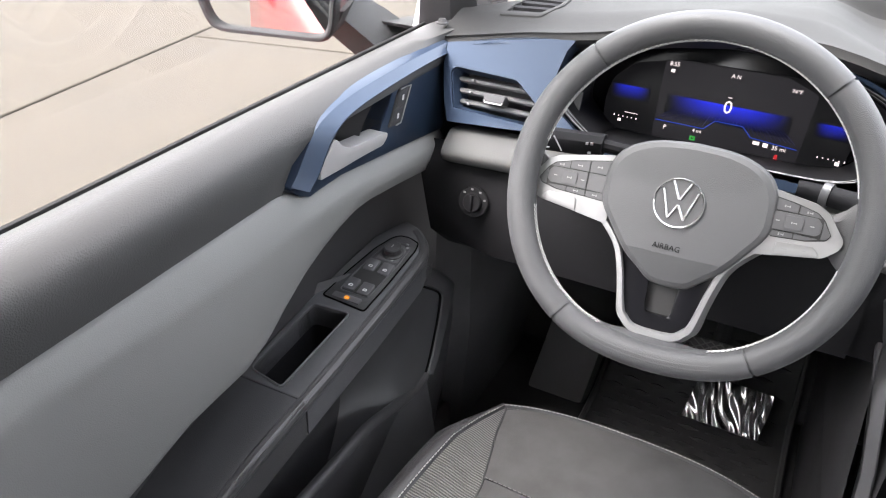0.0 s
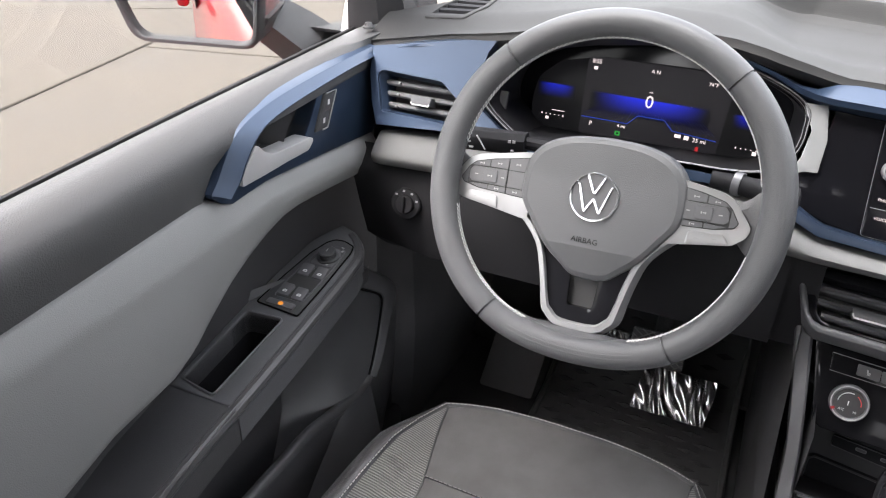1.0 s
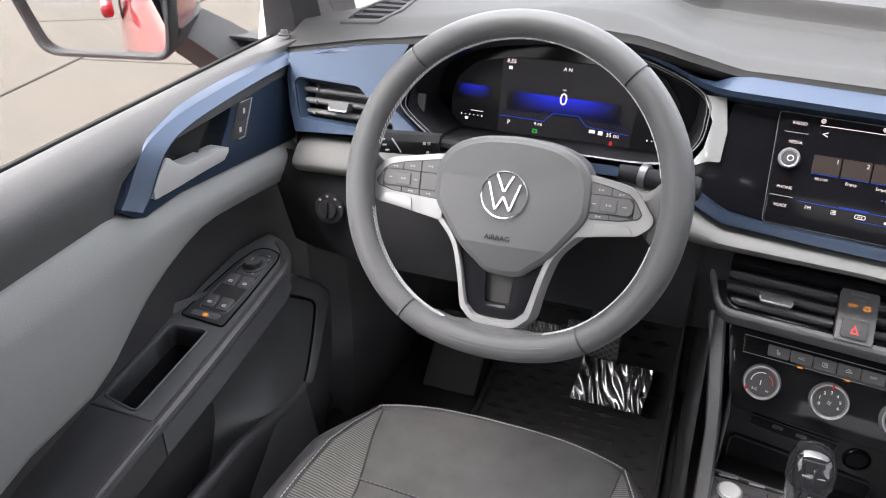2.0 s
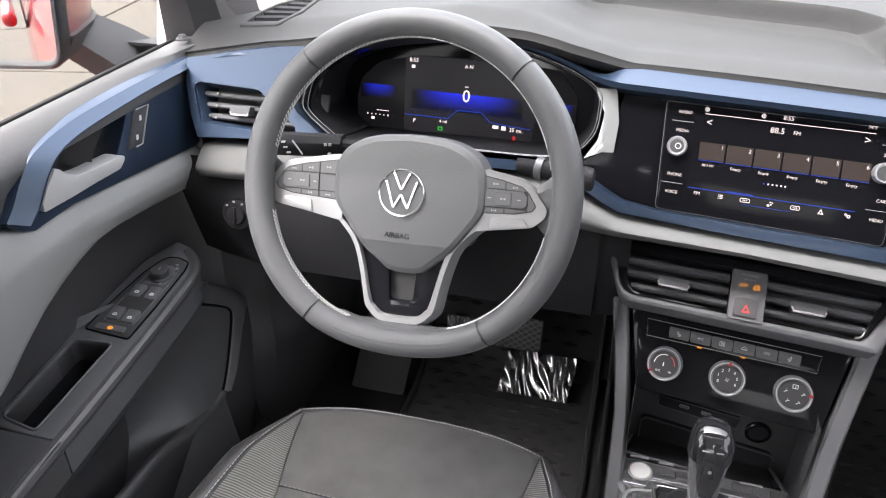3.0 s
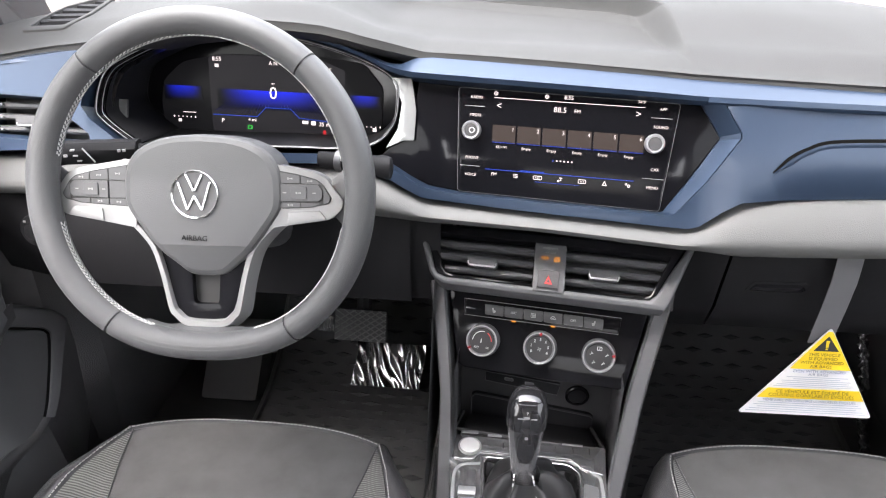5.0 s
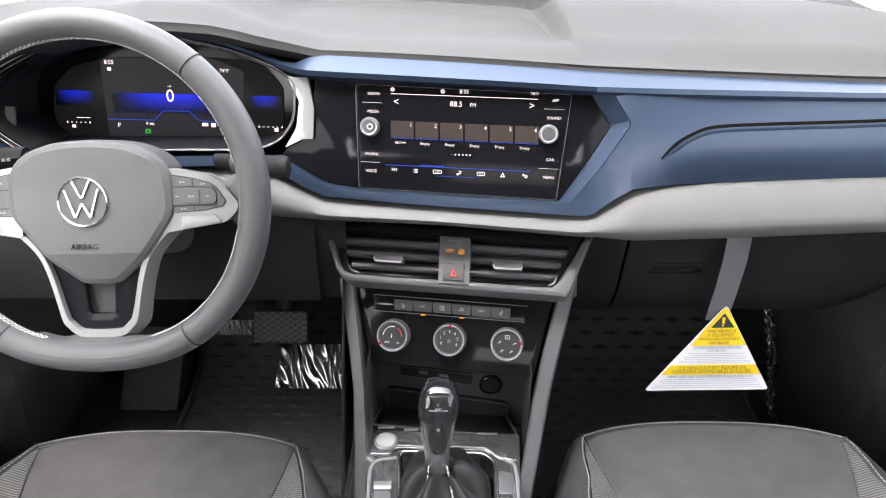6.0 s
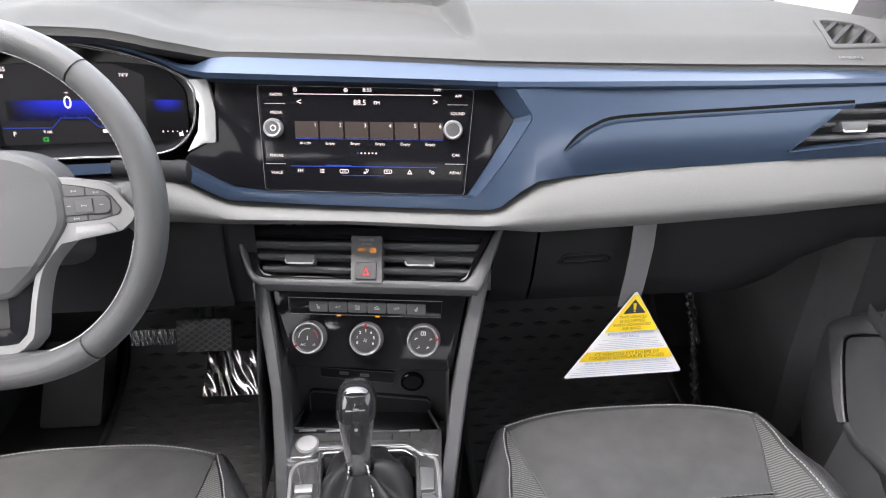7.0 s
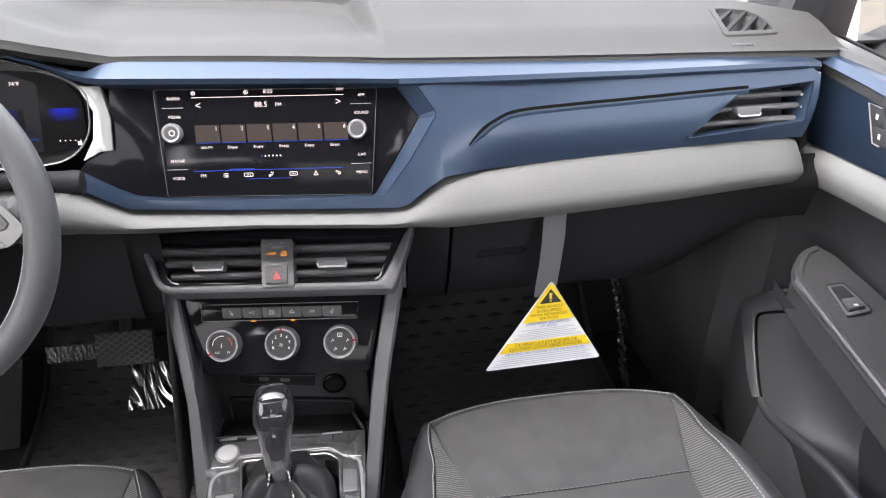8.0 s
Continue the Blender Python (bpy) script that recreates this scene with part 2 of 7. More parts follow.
def on(fmap, x, z, o=0.0, spin=0):
    """A frame on such a face: x to the right, y up the face, z to the cabin."""
    p = fmap(x, z, o)
    u = (fmap(x + 0.01, z, o) - p).normalized()
    v = (fmap(x, z + 0.01, o) - p).normalized()
    n = u.cross(v).normalized()
    v = n.cross(u)
    return Matrix.Translation(p) @ Matrix((u, v, n)).transposed().to_4x4() @ pose(0, 0, 0, 0, 0, spin)


# ---- ground outside and the cabin's shell ----
GROUND_Z = -0.05
CONCRETE = mat("pale_concrete", (0.091, 0.078, 0.062), 0.85, grain=0.4, scale=60, vary=0.12, blotch=1.3, dist=0.004)


def slab(name, x0, x1, y0, y1, parent):
    return part(name, box((x1 - x0, y1 - y0, 0.12), pose((x0 + x1) / 2, (y0 + y1) / 2, GROUND_Z - 0.06), 0.006, 1), CONCRETE, parent)


JOINT = mat("dirty_joint_filler", (0.05, 0.045, 0.04), 0.95, grain=0.5, scale=90, vary=0.3)
bm = bmesh.new()
bmesh.ops.create_grid(bm, x_segments=8, y_segments=8, size=400, matrix=Matrix.Translation((0, 0, GROUND_Z - 0.012)))
ground = tagged(part("ground", bm, JOINT), "pale sunlit concrete yard with dark joints", "ground", kind="structure")
JX = [-30, -21, -12, -7.6, -3.15, 1.4, 6, 10.5, 18, 30]
JY = [-26, -17, -9, -4.4, 0.1, 4.57, 9.1, 13.6, 22, 40]
ground.matrix_world = pose(0, 0, 0, 0, 0, 13)
for i in range(len(JX) - 1):
    for j in range(len(JY) - 1):
        # beyond the long joint two bays are cast as one
        if i < 4 and j == 5:
            continue
        slab("slab", JX[i] + 0.014, JX[i + 1] - 0.014, JY[j] + 0.014, JY[j + (2 if i < 4 and j == 4 else 1)] - 0.014, ground)

# cabin floor with the sloping toe board, tunnel sides close it
FLOOR = [(-1.7, 0.27), (1.17, 0.27), (1.28, 0.30), (1.52, 0.52), (1.56, 0.9)]
profile = [(p.x, p.y) for p in curve([(y, z, 0) for y, z in FLOOR], 5)]
rows = [[Vector((x, y, z)) for x in (-0.86, -0.4, 0, 0.4, 0.86)] for y, z in profile]
floor = tagged(part("floor", loft(rows), CARPET), "black carpeted footwell floor and toe board", "floor", kind="structure")

# roof, rear bulkhead and side panels behind the doors
ceiling = tagged(part("ceiling", box((1.5, 2.3, 0.04), pose(0, -0.55, 1.56), 0.015), CLOTH), "grey cloth headliner", "ceiling", kind="structure")
wall = thing("wall_rear", "dark rear panel under a wide rear window", "wall", kind="structure")
part("panel", box((1.56, 0.05, 0.84), pose(0, -1.72, 0.64), 0.01), DARK, wall)
part("header", box((1.4, 0.06, 0.1), pose(0, -1.7, 1.5), 0.01), CLOTH, wall)
for sx in (-1, 1):
    part("pillar", box((0.1, 0.1, 0.5), pose(sx * 0.7, -1.68, 1.29), 0.02), CLOTH, wall)
part("rear_pane", box((1.3, 0.006, 0.42), pose(0, -1.7, 1.25), 0.002), DARK_GLASS, wall, "dark tinted rear glass")
for s, nm in ((-1, "wall_left"), (1, "wall_right")):
    w = thing(nm, "plain dark side panel under a window opening", "wall", kind="structure")
    part("panel", box((0.05, 1.25, 0.75), pose(s * 0.78, -1.1, 0.62), 0.01), DARK, w)
    part("pillar", box((0.07, 0.16, 0.62), pose(s * 0.76, -0.42, 1.27), 0.01), CLOTH, w)
    part("door_sill", box((0.16, 1.9, 0.1), pose(s * 0.79, 0.35, 0.3), 0.02), BLACK, w)
    kick = [[Vector((s * x, y, z)) for z, x in ((0.24, 0.70), (0.5, 0.69), (0.75, 0.70), (1.0, 0.72))] for y in (0.93, 0.98, 1.1, 1.3, 1.58)]
    for r in kick[:1]:
        for p in r:
            p.x = s * 0.735
    part("kick_panel", loft(kick), CARPET, w)

# windscreen, its pillars and the cowl in front
def pillar(s):
    def ring(p, w, d):
        return [Vector(p) + Vector((s * dx * w, dy * d, 0)) for dx, dy in ((-1, -0.6), (-0.4, -1), (0.6, -1), (1, -0.4), (1, 1), (-1, 1))]
    rows = [ring((s * 0.775, 1.06, 0.98), 0.055, 0.07), ring((s * 0.765, 1.03, 1.06), 0.045, 0.065), ring((s * 0.735, 0.9, 1.2), 0.036, 0.06),
            ring((s * 0.68, 0.62, 1.45), 0.035, 0.06), ring((s * 0.66, 0.52, 1.55), 0.035, 0.06)]
    p = thing("windscreen_pillar", "dark grey plastic trimmed windscreen pillar", "pillar", kind="structure")
    part("pillar_trim", loft(rows, ring=True, caps=True), BLACK, p)
    return p


pillar(-1)
pillar(1)
ws = thing("windscreen", "lightly tinted laminated windscreen glass", "window", kind="structure")
FAR = [(0, 1.3), (0.3, 1.2), (0.5, 1.09), (0.66, 1.01), (0.74, 0.97)]
rows = [[Vector((x * w, (lerp(FAR, abs(x)) + 0.03 - 1.27) * (1 - k * 0.8) + 1.27 + (0.64 - 1.27) * k, z)) for x in [i / 10 - 0.7 for i in range(15)]] for w, k, z in
        ((1.07, -0.1, 1.0), (1.06, 0.0, 1.045), (1.02, 0.45, 1.28), (0.96, 1.0, 1.53))]
pane = part("pane", thick(loft(rows)), SHADE_GLASS, ws)
rows = [[Vector((x, y0 * (1 - k) + 1.57 * k, z)) for x, y0 in [(i / 10 * 0.86, lerp(FAR, abs(i / 10 * 0.86)) - 0.004) for i in range(-10, 11)]] for k, z in ((0, 1.0), (0.5, 0.97), (1, 0.88))]
firewall = tagged(part("firewall", thick(loft(rows)), BLACK), "black bulkhead behind the dashboard", "bulkhead", kind="structure")
cowl = thing("cowl", "black plastic cowl under the windscreen", "cowl", kind="structure")
part("panel", box((1.5, 0.35, 0.04), pose(0, 1.55, 0.94), 0.01), BLACK, cowl)
hood = thing("bonnet", "red painted bonnet of the car", "bonnet", kind="structure")
rows = [[Vector((x, y - 0.2 * x * x, z - 0.05 * x * x)) for x in [i / 5 * 0.82 for i in range(-5, 6)]] for y, z in ((1.55, 0.98), (1.9, 0.99), (2.3, 0.96), (2.55, 0.86), (2.62, 0.7))]
part("panel", loft(rows), RED_PAINT, hood)


# ---- dashboard ----
dashboard = thing("dashboard", "grey soft-touch dashboard with blue trim and a pale grey pad", "dashboard")
EDGE = [(-0.72, 1.006), (-0.64, 1.02), (-0.57, 1.032), (-0.5, 1.046), (-0.43, 1.06), (-0.36, 1.068), (-0.3, 1.0655), (-0.266, 1.063), (-0.233, 1.057), (-0.2, 1.0475),
        (-0.168, 1.0385), (-0.149, 1.0345), (-0.106, 1.034), (0, 1.032), (0.13, 1.0283), (0.32, 1.021), (0.45, 1.016), (0.72, 1.009)]


def edge_z(x):
    return lerp(EDGE, x)


def hood_in(x):
    """How far the hood over the instruments reaches out."""
    return 0.03 * smooth(-0.62, -0.5, x) * (1 - smooth(-0.235, -0.145, x))


def wall_y(x):
    """Where the tray's far wall runs."""
    return min(lerp([(-0.25, 1.235), (-0.152, 1.19), (-0.07, 1.163), (0.005, 1.142), (0.076, 1.122), (0.105, 1.105), (0.14, 1.06)], x), lerp(FAR, abs(x)) - 0.03)


def top_z(x, y):
    """Height of the dashboard's top."""
    z0 = edge_z(x)
    y0 = face_y(x, z0) - hood_in(x)
    s = (y - y0) / (1.36 - y0)
    z = z0 + 0.006 + (1.044 - z0) * smooth(0, 0.5, s) + 0.012 * smooth(0, 0.15, s) - 0.03 * smooth(0.75, 1, s)
    right = lerp([(0.88, 0.157), (0.95, 0.151), (1.0, 0.147), (1.07, 0.141), (1.13, 0.134), (1.2, 0.118)], y)
    ramp = lerp([(0.9, 0.010), (1.05, 0.024), (1.12, 0.033)], y)
    wall = 0.78 * smooth(0, 0.006, wall_y(x) - y) + 0.22 * smooth(0, 0.035, wall_y(x) - y)
    inside = smooth(0.0, ramp, right - x) * smooth(-0.3, -0.2, x) * wall
    return z + 0.012 * smooth(0.93, 1.05, y) * (1 - smooth(0.25, 0.45, abs(x))) - 0.034 * inside * smooth(0.89, 1.04, y)


# top pad, with the tray sunk into its middle
rows = []
for x in sorted([-0.73 + 1.46 * i / 292 for i in range(293)] + [0.0903 + 0.0012 * i for i in range(60)]):
    z0 = edge_z(x)
    y0 = face_y(x, z0) - hood_in(x)
    row = [Vector((x, y0 + 0.006, z0 - 0.007)), Vector((x, y0 + 0.001, z0 - 0.003)), Vector((x, y0 + 0.003, z0 + 0.003))]
    far = lerp(FAR, abs(x))
    w = wall_y(x)
    stops = [y0 + (w - 0.02 - y0) * j / 90 for j in range(1, 91)] + [w - 0.02 + 0.022 * j / 22 for j in range(1, 23)] + [w + 0.002 + (far - w - 0.002) * j / 20 for j in range(1, 21)]
    for y in stops:
        row.append(Vector((x, y, top_z(x, y))))
    rows.append(row + [Vector((x, far + 0.004, top_z(x, far) - 0.05))])
VENT_R = [(0.580, 0.917), (0.657, 0.920), (0.659, 0.945), (0.655, 0.969), (0.643, 0.985), (0.603, 0.995), (0.593, 0.992)]
VENT_L = [(-0.604, 0.947), (-0.667, 0.953), (-0.664, 0.985), (-0.645, 1.03), (-0.612, 1.062), (-0.590, 1.06), (-0.588, 0.985)]


def shrink(line, k):
    cx, cy = sum(p[0] for p in line) / len(line), sum(p[1] for p in line) / len(line)
    return [(cx + (x - cx) * k, cy + (y - cy) * k) for x, y in line]


def within(line, x, y):
    hit = False
    for (xa, ya), (xb, yb) in zip(line, line[1:] + line[:1]):
        if (ya > y) != (yb > y) and x < xa + (xb - xa) * (y - ya) / (yb - ya):
            hit = not hit
    return hit


bm = loft(rows)
holes = [shrink(VENT_R, 0.9), shrink(VENT_L, 0.9)]
gone = [f for f in bm.faces if any(within(h, f.calc_center_median().x, f.calc_center_median().y) for h in holes)]
bmesh.ops.delete(bm, geom=gone, context="FACES")
part("top_pad", bm, DASH_TOP, dashboard, "grey soft-touch top pad with a sunken tray", sharp=35)

# black lining under the hood's lip
rows = []
for i in range(61):
    x = -0.575 + 0.43 * i / 60
    z0 = edge_z(x)
    y0 = face_y(x, z0) - hood_in(x)
    rows.append([Vector((x, y0 + 0.003, z0 - 0.0045)), Vector((x, y0 + 0.014, z0 - 0.014)), Vector((x, y0 + 0.06, z0 - 0.03))])
part("hood_lining", loft(rows), SEAL, dashboard, "black lining under the instrument hood", sharp=60)

# blue trim: long strip with its bevelled upper face, widening to the passenger's side
def strip(name, table, material, label="", n=90):
    """A skin across the dashboard: the table gives, for x, rows of (z, height) down the face."""
    rows = []
    xs = [table[0][0] + (table[-1][0] - table[0][0]) * i / n for i in range(n + 1)]
    k = len(table[0][1])
    for x in xs:
        row = []
        for j in range(k):
            z = lerp([(t[0], t[1][j][0]) for t in table], x)
            o = lerp([(t[0], t[1][j][1]) for t in table], x)
            row.append(dash(x, z, o))
        rows.append(row)
    return part(name, loft(rows), material, dashboard, label, sharp=28)


# upper bevel: x, then (z, height) of its back edge, lip, crest and lower return
BEVEL = [(-0.29, ((1.0555, -0.02), (1.0555, 0.0), (1.051, 0.004), (1.047, 0.002), (1.045, -0.03))),
         (-0.2715, ((1.050, -0.02), (1.050, 0.0), (1.0478, 0.005), (1.0450, 0.003), (1.043, -0.03))),
         (-0.2478, ((1.0448, -0.02), (1.0448, 0.0), (1.0422, 0.007), (1.0392, 0.004), (1.037, -0.03))),
         (-0.22, ((1.0362, -0.02), (1.0362, 0.0), (1.0338, 0.009), (1.0302, 0.005), (1.028, -0.03))),
         (-0.1935, ((1.0266, -0.02), (1.0266, 0.0), (1.0225, 0.012), (1.0178, 0.008), (1.015, -0.03))),
         (-0.177, ((1.0256, -0.02), (1.0256, 0.0), (1.0185, 0.015), (1.0135, 0.011), (1.011, -0.02))),
         (-0.16, ((1.0325, -0.02), (1.0325, 0.0), (1.0165, 0.018), (1.0112, 0.014), (1.009, -0.012))),
         (-0.14, ((1.0352, -0.02), (1.0345, 0.0), (1.016, 0.02), (1.0105, 0.016), (1.008, -0.012))),
         (0, ((1.0330, -0.02), (1.0322, 0.0), (1.0137, 0.02), (1.0087, 0.016), (1.006, -0.012))),
         (0.1, ((1.0305, -0.02), (1.0296, 0.0), (1.0118, 0.02), (1.0072, 0.016), (1.0045, -0.012))),
         (0.16, ((1.0285, -0.02), (1.0275, 0.0), (1.0102, 0.02), (1.0058, 0.018), (1.002, 0.012)))]
strip("trim_bevel", BEVEL, BLUE, n=120)

# passenger side: one face from the bevel down to the pad, round the screen's pointed end


SIDE_VENT_R = [(0.5765, 0.9745), (0.6725, 0.9805), (0.6605, 0.935), (0.505, 0.925)]
SIDE_VENT_L = [(-0.6, 0.975), (-0.684, 0.978), (-0.6905, 0.972), (-0.677, 0.929), (-0.545, 0.925), (-0.545, 0.936)]


def vent_bezel(line, deep_line):
    """The sloping blue reveal round a side vent."""
    a, b = rnd(line, 0.004, 3), rnd(deep_line, 0.004, 3)
    rows = [[dash(x, z, 0.0145) for x, z in a], [dash(x * 0.85 + u * 0.15, z * 0.85 + v * 0.15, 0.0145) for (x, z), (u, v) in zip(a, b)], [dash(x, z, 0.002) for x, z in b], [dash(x, z, -0.02) for x, z in b]]
    part("vent_reveal", loft(rows, ring=True), BLUE, dashboard, "satin blue reveal round the vent", sharp=25)


def passenger_face():
    outer = []
    outer += [(0.2, 1.003)]
    outer += [(x, z) for x, z in ((0.36, 0.999), (0.566, 0.996), (0.668, 0.997))]
    outer += [(0.682, 0.988), (0.677, 0.963), (0.664, 0.918), (0.6, 0.9185), (0.491, 0.916), (0.34, 0.914), (0.25, 0.911), (0.205, 0.907), (0.185, 0.897), (0.162, 0.882), (0.15, 0.879)]
    outer += [(0.1, 0.8795), (-0.05, 0.8825), (-0.144, 0.886), (-0.165, 0.894), (-0.2, 0.91), (-0.24, 0.9155), (-0.27, 0.9155)]
    outer += [(-0.27, 0.925), (-0.235, 0.926), (-0.195, 0.9215), (-0.153, 0.9015), (-0.14, 0.8967), (-0.102, 0.8932), (0.128, 0.8907), (0.1365, 0.8935)]
    outer += [(0.167, 0.927), (0.1995, 0.971), (0.199, 0.976), (0.181, 1.0015)]
    hole = rnd(SIDE_VENT_R, 0.004, 3)
    def curved(x, z, o):
        k = smooth(0.19, 0.3, x)
        return dash(x, z, o - k * (0.016 * max(0.0, (0.958 - z) / 0.045) ** 2 + 0.0045 * max(0.0, (z - 0.962) / 0.036) ** 2))

    bm = plate(outer, curved, 0.018, -0.012, holes=[hole], bevel=0.004, seg=3, cuts=[-0.2, -0.1, 0, 0.1, 0.15, 0.2, 0.25, 0.3, 0.36, 0.43, 0.5, 0.6], rows=[0.916, 0.92, 0.925, 0.93, 0.936, 0.942, 0.948, 0.955, 0.962, 0.969, 0.976, 0.983, 0.99])
    return part("passenger_trim", bm, BLUE, dashboard, "satin blue trim panel", sharp=35)


passenger_face()
vent_bezel(SIDE_VENT_R, [(0.5839, 0.972), (0.6645, 0.9765), (0.6555, 0.9385), (0.5175, 0.9295)])
strip("trim_bevel", [(0.16, ((1.0285, -0.02), (1.0275, 0.0), (1.0102, 0.02), (1.005, 0.02), (1.003, 0.016))),
                     (0.36, ((1.020, -0.02), (1.0192, 0.0), (1.0055, 0.02), (1.000, 0.02), (0.997, 0.016))),
                     (0.45, ((1.0165, -0.02), (1.0157, 0.0), (1.003, 0.02), (0.998, 0.02), (0.995, 0.016))),
                     (0.57, ((1.014, -0.02), (1.013, 0.0), (1.002, 0.02), (0.997, 0.02), (0.994, 0.016))),
                     (0.65, ((1.011, -0.02), (1.010, 0.0), (1.002, 0.02), (0.997, 0.02), (0.994, 0.016))),
                     (0.684, ((1.009, -0.02), (1.008, -0.004), (1.001, 0.013), (0.996, 0.014), (0.993, 0.010)))], BLUE, n=40)

# shut line that sweeps over the passenger trim to the vent
sweep = [p for p in curve([(0.235, 0.938, 0), (0.25, 0.952, 0), (0.268, 0.962, 0), (0.294, 0.9695, 0), (0.36, 0.972, 0), (0.45, 0.9735, 0), (0.584, 0.977, 0)], 6)]
rows = []
for i, p in enumerate(sweep):
    d = (sweep[min(i + 1, len(sweep) - 1)] - sweep[max(i - 1, 0)]).normalized()
    w = 0.0021 * min(1.0, 0.25 + i / 8)
    rows.append([dash(p.x - d.y * w * k, p.y + d.x * w * k, o) for k, o in ((1.2, 0.016), (1, 0.0184), (-0.6, 0.0182), (-1, 0.0196), (-1.6, 0.0196), (-3.5, 0.0172))])
part("shut_line", loft([r[:3] for r in rows]), VOID, dashboard, "black shut line across the trim")
part("trim_lip", loft([r[3:] for r in rows]), BLUE, dashboard)

# driver's side: panel round the left vent, strips under and beside the instruments
outer = [(-0.703, 1.004), (-0.642, 1.014), (-0.574, 1.025), (-0.537, 1.028), (-0.545, 1.015), (-0.556, 0.967), (-0.545, 0.953), (-0.502, 0.925), (-0.49, 0.922), (-0.27, 0.926), (-0.27, 0.9155),
         (-0.49, 0.909), (-0.52, 0.914), (-0.552, 0.922), (-0.6, 0.918), (-0.681, 0.913), (-0.692, 0.938), (-0.702, 0.975)]
hole = rnd(SIDE_VENT_L, 0.004, 3)
part("driver_trim", plate(outer, dash, 0.018, -0.012, holes=[hole], bevel=0.004, seg=3, cuts=[-0.6, -0.5, -0.4, -0.3]), BLUE, dashboard, "satin blue trim panel", sharp=25)
vent_bezel(SIDE_VENT_L, [(-0.603, 0.9725), (-0.6785, 0.9745), (-0.683, 0.9695), (-0.672, 0.9335), (-0.549, 0.929), (-0.549, 0.9375)])
strip("trim_bevel", [(-0.703, ((1.008, -0.02), (1.007, -0.004), (1.004, 0.006), (1.0, 0.016))), (-0.642, ((1.021, -0.02), (1.020, 0.0), (1.014, 0.018), (1.01, 0.02))),
                     (-0.54, ((1.036, -0.02), (1.035, 0.0), (1.029, 0.014), (1.025, 0.012)))], BLUE, n=20)

# pale pad: rounded roll right across, ends rounded
PADS = [(-0.7, 0.908, 0.865), (-0.585, 0.912, 0.869), (-0.45, 0.909, 0.868), (-0.27, 0.914, 0.864), (-0.215, 0.913, 0.862), (-0.142, 0.886, 0.860), (-0.006, 0.881, 0.8615),
        (0.14, 0.879, 0.857), (0.165, 0.884, 0.857), (0.205, 0.908, 0.853), (0.345, 0.914, 0.855), (0.49, 0.917, 0.858), (0.6, 0.919, 0.864), (0.7, 0.917, 0.869)]
rows = []
for x in sorted([-0.68 + 1.336 * i / 120 for i in range(121)] + [-0.683, -0.6825, -0.6815, 0.6575, 0.6585, 0.659]):
    top, low = lerp([(p[0], p[1]) for p in PADS], x), lerp([(p[0], p[2]) for p in PADS], x)
    e = 1 - (max(0, x - 0.6535, -0.6775 - x) / 0.0056) ** 2
    e = math.sqrt(max(0.0, e))
    h = top - low
    prof = [(0.004, -0.02), (0.0, 0.0), (-0.03 * h, 0.005), (-0.1 * h, 0.009), (-0.4 * h, 0.018), (-0.66 * h, 0.0235), (-0.76 * h, 0.0245), (-0.86 * h, 0.0225), (-h, 0.012), (-h, -0.03)]
    rows.append([dash(x, top + dz * (0.4 + 0.6 * e) - (1 - e) * 0.3 * h, -0.03 + (o + 0.03) * (0.25 + 0.75 * e)) for dz, o in prof])
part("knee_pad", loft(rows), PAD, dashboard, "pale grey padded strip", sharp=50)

# lower dash: driver's side under the pad, passenger's glove box
def lower(name, xs, fn, label=""):
    rows = [[Vector((x, y, z)) for y, z in fn(x)] for x in xs]
    return part(name, loft(rows), BLACK_SHADED, dashboard, label, sharp=40)


def driver_low(x):
    t = smooth(-0.7, -0.62, x)
    return [(0.86, 0.885), (0.842, 0.866), (0.835, 0.85), (0.85 - 0.02 * t, 0.80), (0.87 - 0.03 * t, 0.74), (0.93, 0.69), (1.02, 0.665), (1.2, 0.66)]


lower("driver_panel", [-0.715 + i * 0.0555 for i in range(11)], driver_low, "black knee panel under the steering wheel")


lower("driver_filler", [-0.168, -0.15, -0.124], lambda x: [(y + 0.008, z) for y, z in driver_low(x)])


def glove_low(x):
    t = smooth(0.5, 0.71, x)
    return [(0.86, 0.885), (0.838, 0.862), (0.836, 0.845), (0.848, 0.80), (0.862 + 0.01 * t, 0.745 + 0.05 * t), (0.885 + 0.02 * t, 0.70 + 0.09 * t), (0.93, 0.675 + 0.1 * t), (1.05, 0.655 + 0.1 * t), (1.25, 0.65 + 0.1 * t)]


lower("glove_box_lid", [0.221 + i * 0.0486 for i in range(11)], glove_low, "black glove box lid")
lower("side_filler", [0.165, 0.19, 0.2165], lambda x: [(y - 0.002, z) for y, z in glove_low(x)])
part("latch", plate(rnd([(0.252, 0.777), (0.258, 0.787), (0.312, 0.789), (0.318, 0.782), (0.312, 0.777)], 0.003, 3), lambda u, v, o: Vector((u, 0.848 + (0.8 - v) * 0.25 - o, v)), 0.004, -0.01, bevel=0.002), GLOSS, dashboard, "glossy black glove box latch")
part("latch_recess", plate(rnd([(0.248, 0.774), (0.256, 0.791), (0.318, 0.793), (0.323, 0.781), (0.316, 0.774)], 0.004, 3), lambda u, v, o: Vector((u, 0.8485 + (0.8 - v) * 0.25 - o, v)), 0.0022, -0.01, bevel=0.0015), BLACK_SHADED, dashboard)
